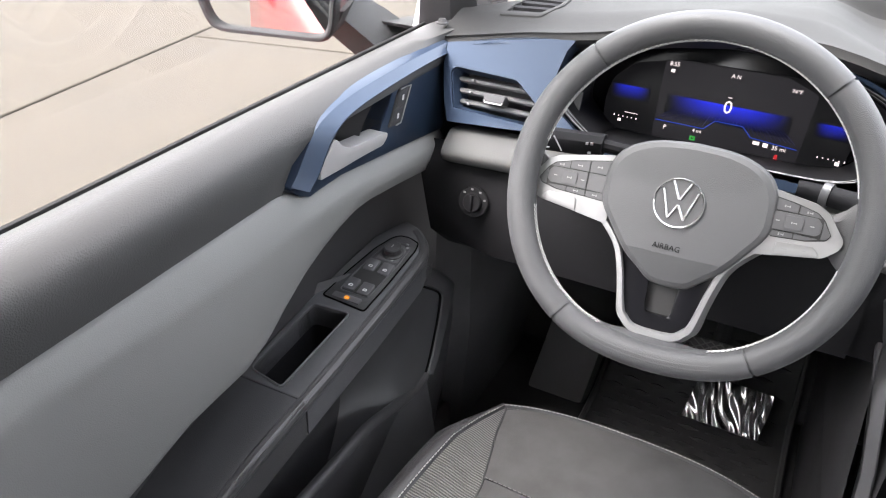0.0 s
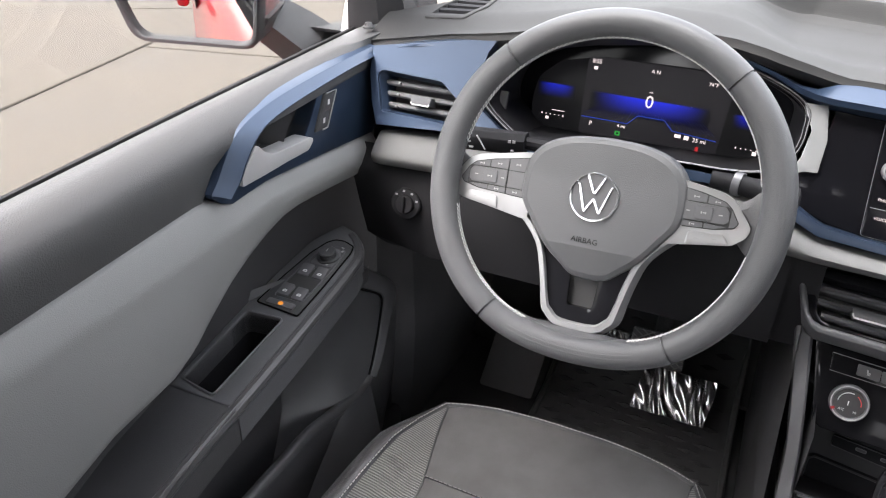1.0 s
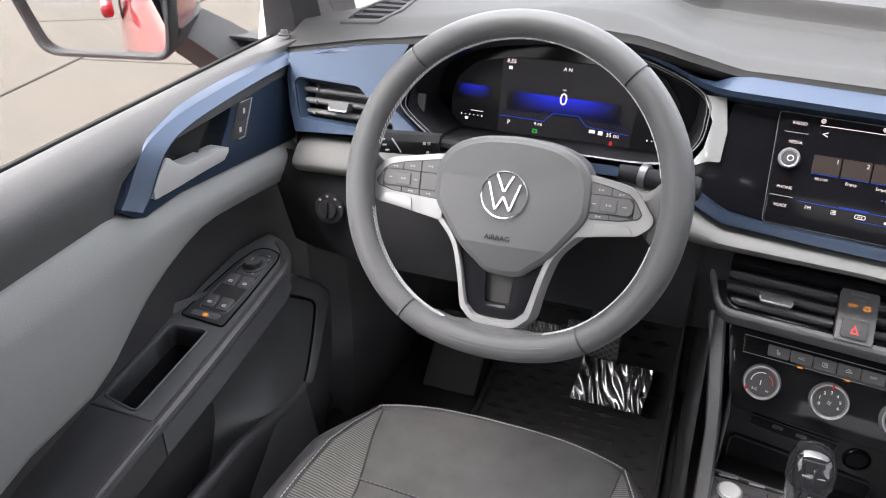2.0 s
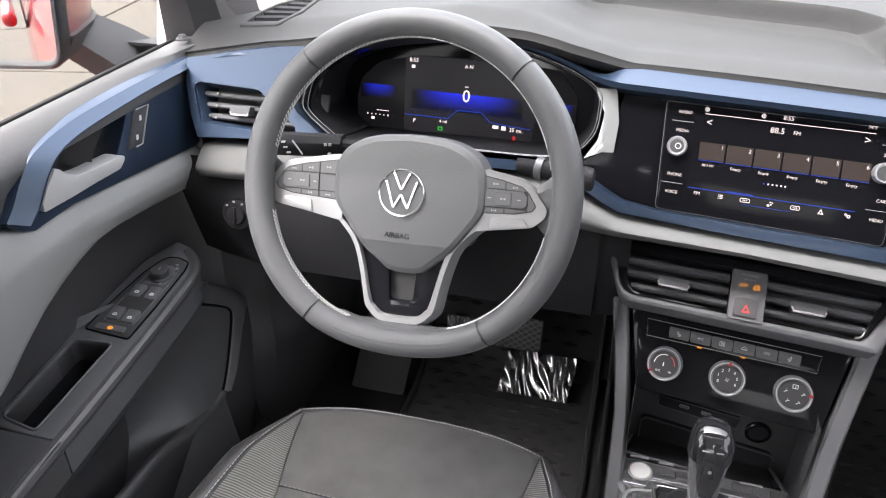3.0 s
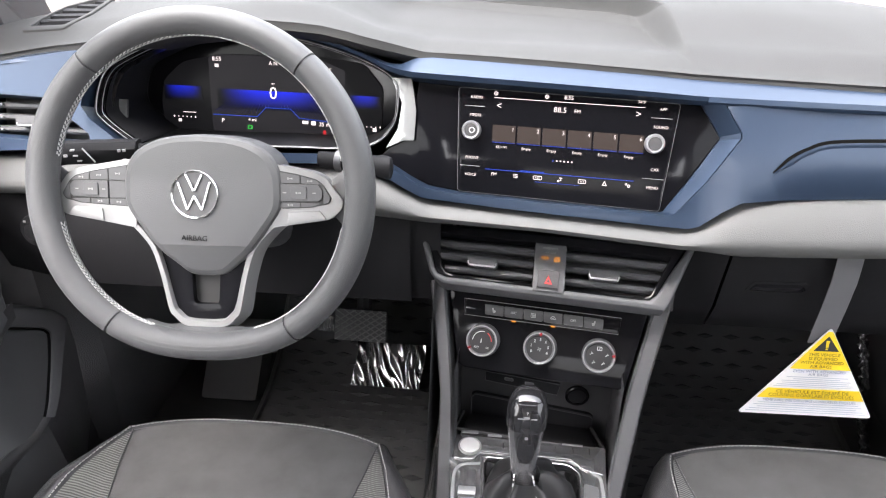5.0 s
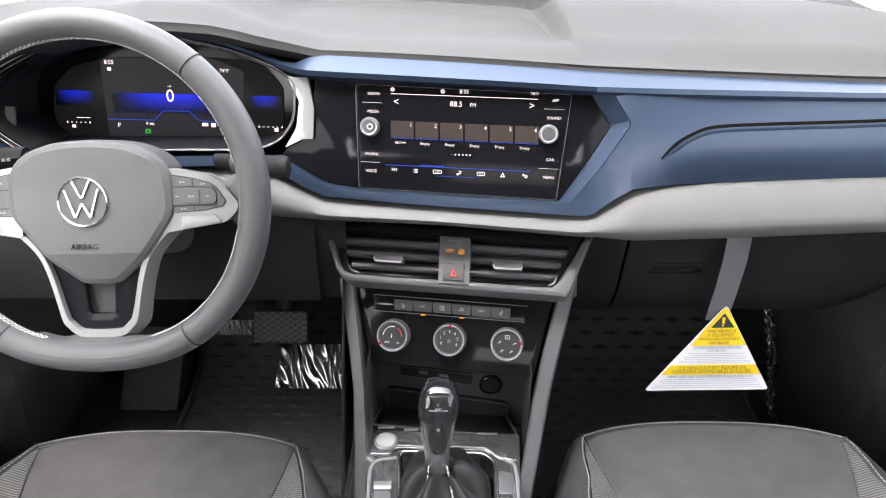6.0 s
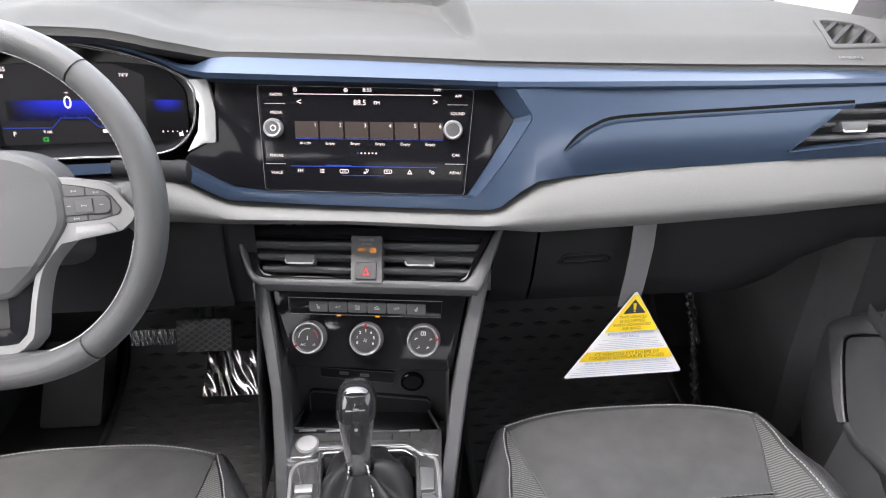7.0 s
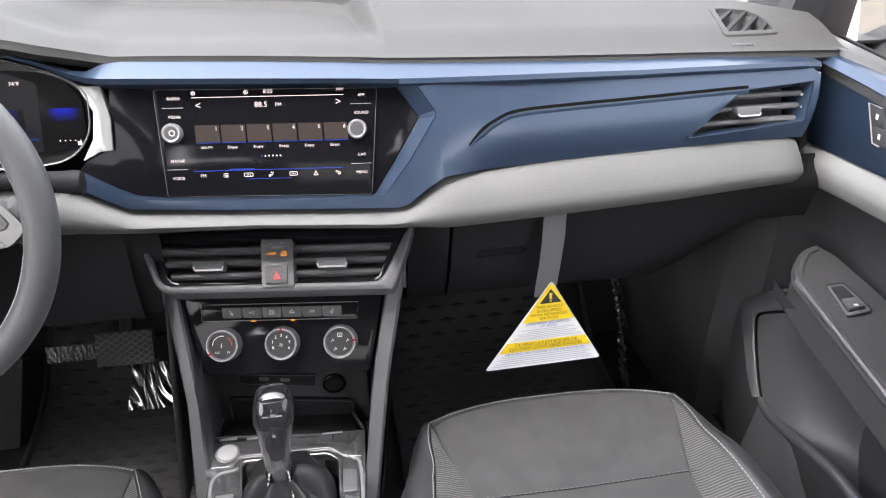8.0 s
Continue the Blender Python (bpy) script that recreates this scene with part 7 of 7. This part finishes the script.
def dash_vent(line, angle, pitch, label):
    v = thing("demister_vent", label, "air vent", group="demister vents")

    def f(x, y, o):
        return Vector((x, y, top_z(x, y) + o))
    inner = rnd(shrink(line, 0.82), 0.004, 3)
    part("frame", plate(rnd(line, 0.006, 3), f, 0.0025, -0.004, holes=[inner], bevel=0.0012), DASH_TOP, v, "grey vent frame")
    part("well", loft([[f(x, y, o) for x, y in inner] for o in (0.0, -0.03)] + [[f(x, y, -0.03) for x, y in shrink(inner, 0.02)]], ring=True), RUBBER, v, "dark vent duct")
    # slats run slantwise across the opening
    d = Vector((math.cos(radians(angle)), math.sin(radians(angle))))
    n = Vector((-d.y, d.x))
    mid_ = Vector((sum(p[0] for p in inner) / len(inner), sum(p[1] for p in inner) / len(inner)))
    for k in range(-5, 6):
        base = mid_ + n * (pitch * (k + 0.35))
        ts = [t for t in [i / 2000 for i in range(-140, 141)] if within(inner, *(base + d * t))]
        if len(ts) > 12:
            a, b = base + d * (ts[0] - 0.002), base + d * (ts[-1] + 0.002)
            w = pitch * 0.2
            rows = [[f(*(p + n * c), o) for c, o in ((-w, -0.001), (-w * 0.8, 0.0012), (w * 0.8, 0.0002), (w * 1.5, -0.012), (w, -0.012), (-w * 0.6, -0.003))] for p in (a, b)]
            part("slat", loft(rows, ring=True, caps=True), BLACK_SHADED, v)
    return v


dash_vent(VENT_L, 168, 0.0185, "grey demister vent with dark slots on the driver's dash top")
dash_vent(VENT_R, 45, 0.0165, "grey demister vent with dark slots on the passenger's dash top")
writing("AIRBAG", 0.0085, pose(0.597, 0.899, top_z(0.597, 0.899) + 0.0008, 16, 0, -6), DARK, dashboard, "embossed_lettering", 0.0004)

# ---- pedals, foot rest and mats ----
# ribs paler than the pad: light missing in the footwell put into their colour
RIB_LIT = mat("lit_rubber_rib", (0.2, 0.2, 0.2), 0.5, vary=0.2)
brake = thing("brake_pedal", "black rubber brake pedal wrapped in crinkled film", "pedal")


def brk(x, v, o):
    v = 0.66 * v - 0.006
    return Vector((x, 1.165 + 0.45 * v - 0.9 * o, 0.47 + 0.9 * v + 0.45 * o))


part("pad", plate(rnd([(-0.348, -0.043), (-0.252, -0.043), (-0.252, 0.043), (-0.348, 0.043)], 0.006, 3), brk, 0.008, -0.008, bevel=0.004, seg=3), RUBBER, brake, "black rubber pad")
for i in range(-3, 10):
    for sgn in (-1, 1):
        x0 = -0.348 + 0.016 * i
        a = [(x0, -0.043 * sgn), (x0 + 0.086, 0.043 * sgn)]
        cut = []
        for (xa, va), (xb, vb) in [a]:
            ta, tb = max(0, (-0.347 - xa) / (xb - xa)), min(1, (-0.253 - xa) / (xb - xa))
            if tb > ta:
                cut = [(xa + (xb - xa) * t, va + (vb - va) * t) for t in (ta, tb)]
        if cut:
            part("rib", tube([brk(x, v, 0.0088) for x, v in cut], 0.0014, 4), RIB_LIT, brake)
part("arm", tube([(-0.30, 1.19, 0.47), (-0.30, 1.25, 0.6), (-0.30, 1.22, 0.75)], 0.014, 8), BLACK, brake)
rows = []
for i in range(40):
    x = -0.43 + 0.082 * i / 39
    rows.append([brk(x, v, 0.004 + 0.004 * math.sin(i * 1.9 + v * 60) * (0.4 + 0.6 * math.sin(i * 0.63) ** 2)) for v in [-0.022 + 0.006 * j for j in range(8)]])
part("film", loft(rows), FILM_DULL, brake, "crinkled clear film", sharp=80)
accel = thing("accelerator_pedal", "accelerator pedal wrapped in crinkled glossy film", "pedal")


def acc(x, v, o):
    return Vector((x, 1.215 + 0.7 * v - 0.72 * o, 0.345 + 0.72 * v + 0.7 * o))


part("pad", plate(rnd([(-0.322, -0.05), (-0.205, -0.055), (-0.195, 0.03), (-0.315, 0.032)], 0.008, 3), acc, 0.004, -0.012, bevel=0.004), RUBBER, accel, "black pedal pad")
rng = random.Random(4)
ph = [rng.uniform(0, 6.28) for _ in range(12)]
rows = []
for i in range(180):
    x = -0.326 + 0.135 * i / 179
    row = []
    for j in range(18):
        v = -0.054 + 0.086 * j / 17
        t = x * 250 + 24 * v + 1.6 * math.sin(v * 40 + ph[0]) + 1.2 * math.sin(x * 90 + ph[1])
        h = 0.0055 * abs(math.sin(t * 0.5)) ** 0.8 * (0.6 + 0.4 * math.sin(x * 60 + v * 35 + ph[2])) + 0.0012 * math.sin(t * 1.31 + v * 120)
        row.append(acc(x + 0.004 * math.sin(v * 50 + ph[3]), v, 0.0055 + h))
    rows.append(row)
part("film", loft(rows), FILM, accel, "crinkled clear film", sharp=80)
rest = thing("foot_rest", "dark grey foot rest beside the pedals", "foot rest")
part("pad", plate(rnd([(-0.622, -0.03), (-0.512, -0.03), (-0.502, 0.13), (-0.612, 0.13)], 0.008, 3), lambda x, v, o: Vector((x, 1.16 + 0.6 * v - 0.8 * o, 0.305 + 0.8 * v + 0.6 * o)), 0.012, -0.05, bevel=0.005, seg=3), RUBBER, rest, "dark ribbed pad")


def floor_at(x, y, o):
    z = lerp([(0.4, 0.272), (1.15, 0.272), (1.22, 0.281), (1.28, 0.305), (1.4, 0.41), (1.52, 0.52)], y)
    return Vector((x, y, z + o))


def floor_mat(x0, x1, y0, y1, label):
    m = thing("floor_mat", label, "floor mat", group="floor mats")
    rows = []
    for j in range(40):
        y = y0 + (y1 - y0) * j / 39
        rows.append([floor_at(x0 + (x1 - x0) * i / 6, y, 0.006 if 0 < i < 6 else 0.001) for i in range(7)])
    part("mat", loft(rows), RUBBER, m, "black rubber mat")
    part("edge", tube([floor_at(x, y, 0.007) for x, y in [(x0, y0 + (y1 - y0) * i / 12) for i in range(13)] + [(x1, y1 - (y1 - y0) * i / 12) for i in range(13)]], 0.006, 6, closed=True), RUBBER, m)
    bm = bmesh.new()
    r = 0
    y = y0 + 0.02
    while y < y1 - 0.015:
        x = x0 + 0.03 + (0.026 if r % 2 else 0)
        while x < x1 - 0.02:
            p = floor_at(x, y, 0.0085)
            q = floor_at(x, y + 0.01, 0.0085)
            tilt = math.degrees(math.atan2(q.z - p.z, q.y - p.y))
            base = Matrix.Translation(p) @ pose(0, 0, 0, tilt, 0, 0)
            va = [bm.verts.new(base @ Vector(c)) for c in ((-0.021, 0, -0.0026), (0, -0.0068, -0.0026), (0.021, 0, -0.0026), (0, 0.0068, -0.0026), (0, 0, 0.0024))]
            for k in range(4):
                bm.faces.new((va[k], va[(k + 1) % 4], va[4]))
            x += 0.052
        y += 0.0225
        r += 1
    tagged(part("tread", bm, TREAD, m, "raised tread studs", sharp=10), kind="stuff")
    return m


TREAD = mat("black_tread_rubber", (0.045, 0.045, 0.048), 0.6, vary=0.15)
floor_mat(-0.50, -0.145, 0.62, 1.40, "black rubber driver's mat with raised tread")
floor_mat(0.165, 0.60, 0.62, 1.46, "black rubber passenger mat with raised tread")
wrap = thing("plastic_film", "thin edge of crinkled clear plastic film beside the mat", "plastic film")
line = curve([(0.612, 1.08, 0.292), (0.632, 1.15, 0.296), (0.655, 1.22, 0.312), (0.662, 1.265, 0.36), (0.655, 1.288, 0.415), (0.648, 1.3, 0.45)], 14)
rows = []
for i, p in enumerate(line):
    rows.append([p + Vector((-0.007 + 0.014 * k + 0.004 * math.sin(i * 1.3 + k * 9), 0.003 * math.sin(i * 2.7 + k * 5), 0.004 + 0.006 * math.sin(i * 2.1 + k * 14) * math.sin(i * 0.7))) for k in [j / 7 for j in range(8)]])
part("sheet", loft(rows), FILM, wrap, sharp=80)

# ---- airbag notice hanging from the glove box ----
tag = thing("airbag_notice", "yellow and white triangular airbag notice on a grey strap", "tag")
T0, TL, TR = Vector((0.3485, 0.825, 0.7475)), Vector((0.262, 0.817, 0.6145)), Vector((0.4225, 0.81, 0.624))
tu = (TR - TL).normalized()
tn = (TR - TL).cross(T0 - TL).normalized()
tv = tn.cross(tu)
WIDTH = (TR - TL).length
HIGH = (T0 - TL).dot(tv)
APEX = (T0 - TL).dot(tu)


def tg(a, b, o):
    return TL + tu * a + tv * b + tn * (o + 0.004 * math.sin(math.pi * b / HIGH))


def side(b):
    return APEX * b / HIGH, WIDTH + (APEX - WIDTH) * b / HIGH


part("card", plate(rnd([(0, 0), (WIDTH, 0), (APEX, HIGH)], 0.006, 4), tg, 0.0006, -0.0006, bevel=0), CARD, tag, "white printed card")


def band(b0, b1, material, o, name="yellow_band"):
    (l0, r0), (l1, r1) = side(b0), side(b1)
    pts = [(l0 + 0.001, b0), (r0 - 0.001, b0), (r1 - 0.001, b1), (l1 + 0.001, b1)]
    return part(name, plate(pts, tg, o, o - 0.0002, bevel=0), material, tag)


band(HIGH * 0.555, HIGH * 0.955, YELLOW, 0.0009)
band(HIGH * 0.205, HIGH * 0.325, YELLOW, 0.0009)
tx = APEX - 0.0025
part("warning_triangle", plate(rnd([(tx - 0.0145, HIGH * 0.755), (tx + 0.0145, HIGH * 0.755), (tx + 0.001, HIGH * 0.91)], 0.001, 2), tg, 0.0012, 0.0009, bevel=0), INK, tag)
part("exclamation", plate([(tx - 0.0012, HIGH * 0.795), (tx + 0.0016, HIGH * 0.795), (tx + 0.0024, HIGH * 0.865), (tx - 0.0016, HIGH * 0.865)], tg, 0.0015, 0.0012, bevel=0), YELLOW, tag)
part("exclamation", plate([(tx - 0.0012, HIGH * 0.77), (tx + 0.0012, HIGH * 0.77), (tx + 0.0012, HIGH * 0.785), (tx - 0.0012, HIGH * 0.785)], tg, 0.0015, 0.0012, bevel=0), YELLOW, tag)


def tag_text(text, size, b, material):
    l, r = side(b)
    m = Matrix((tu, tv, tn)).transposed().to_4x4()
    return writing(text, size, Matrix.Translation(tg((l + r) / 2, b, 0.0012)) @ m, material, tag, "lettering", 0.0001)


for t, b, sz in (("THIS VEHICLE", 0.715, 0.0060), ("IS EQUIPPED", 0.672, 0.0060), ("WITH ADVANCED", 0.629, 0.0060), ("AIR BAGS", 0.586, 0.0060)):
    tag_text(t, sz, HIGH * b, OLIVE_INK)
for t, b, sz in (("EVEN WITH ADVANCED", 0.53, 0.0055), ("AIR BAGS", 0.495, 0.0055)):
    tag_text(t, sz, HIGH * b, PALE_INK)
for t, b, sz in (("CE VÉHICULE EST ÉQUIPÉ DE", 0.288, 0.0066), ("COUSSINS GONFLABLES ÉVOLUÉS", 0.243, 0.0066)):
    tag_text(t, sz, HIGH * b, OLIVE_INK)
tag_text("MÊME AVEC DES COUSSINS GONFLABLES ÉVOLUÉS", 0.0048, HIGH * 0.178, PALE_INK)
for b, f in ((0.462, 0.82), (0.44, 0.6), (0.418, 0.86), (0.396, 0.8), (0.374, 0.88), (0.352, 0.92), (0.145, 0.86), (0.118, 0.9), (0.091, 0.8), (0.064, 0.9), (0.037, 0.92)):
    l, r = side(HIGH * b)
    c, w = (l + r) / 2, (r - l) * f / 2
    part("print_bar", plate([(c - w, HIGH * b - 0.0005), (c + w, HIGH * b - 0.0005), (c + w, HIGH * b + 0.0005), (c - w, HIGH * b + 0.0005)], tg, 0.0009, 0.0007, bevel=0), BAR_INK, tag)
rows = []
for x, y, z, w in ((0.3465, 0.852, 0.868, 0.0145), (0.3465, 0.836, 0.862, 0.0145), (0.347, 0.829, 0.845, 0.0148), (0.3465, 0.826, 0.81, 0.0148), (0.345, 0.8275, 0.77, 0.0145), (0.343, 0.8295, 0.735, 0.0145), (0.3425, 0.83, 0.72, 0.0145)):
    rows.append([Vector((x + a * w, y + b, z)) for a, b in ((-1, 0), (-0.95, -0.0008), (0.95, -0.0008), (1, 0), (0.95, 0.0008), (-0.95, 0.0008))])
part("strap", loft(rows, ring=True, caps=True), WEB, tag, "grey plastic strap")


# ---- door mirrors ----
MIRROR = mat("mirror_glass", (0.9, 0.9, 0.9), 0.01, metal=1.0, vary=0.0)


def door_mirror(s):
    mi = thing("door_mirror", "red door mirror with dark grey frame and foot", "door mirror", group="door mirrors")
    # frame of the glass: local x across, z up; the glass looks back and slightly in
    c = Vector((s * 0.925, 0.80, 1.073))
    ax = Vector((0.925, -0.38 * s, 0)).normalized()
    up = Vector((0, 0, 1))
    nb = ax.cross(up)
    line = rnd([(-0.078, -0.066), (0.085, -0.074), (0.097, 0.03), (0.08, 0.072), (-0.08, 0.078), (-0.106, 0.02)], 0.022, 5)
    if s > 0:
        line = [(-a, b) for a, b in line][::-1]

    def f(a, b, o):
        return c + ax * a + up * b + nb * o
    inner = [(a * 0.91, b * 0.89) for a, b in line]
    part("frame", plate(line, f, 0.016, -0.02, holes=[inner], bevel=0.006, seg=3), DARK, mi, "dark grey mirror frame")
    part("glass", plate(inner, f, 0.004, 0.0, bevel=0), MIRROR, mi, "mirror glass")
    for nm, mt, b0, b1 in (("cap", RED_PAINT, -0.038, 1.0), ("lower_shell", DARK, -1.0, -0.038)):
        rows = []
        for o, k in ((-0.018, 1.0), (-0.06, 1.0), (-0.12, 0.97), (-0.17, 0.85), (-0.195, 0.5)):
            rows.append([f(a * k, max(b0, min(b1, b)) * (k if abs(b) > 0.05 else 1), o) for a, b in line])
        part(nm, loft(rows, ring=True, caps=True), mt, mi, "glossy red cap" if mt is RED_PAINT else "dark grey lower shell")
    rows = [[Vector((s * x, y + dy, z)) for dy in (-w, w)] + [Vector((s * (x + 0.03), y + dy, z - 0.02)) for dy in (w, -w)] for x, y, z, w in ((0.80, 0.985, 0.95, 0.062), (0.84, 0.965, 0.985, 0.057), (0.87, 0.945, 1.012, 0.052), (0.90, 0.92, 1.035, 0.05))]
    part("foot", loft(rows, ring=True, caps=True), DARK, mi, "dark grey mirror foot")
    return mi


door_mirror(-1)
door_mirror(1)
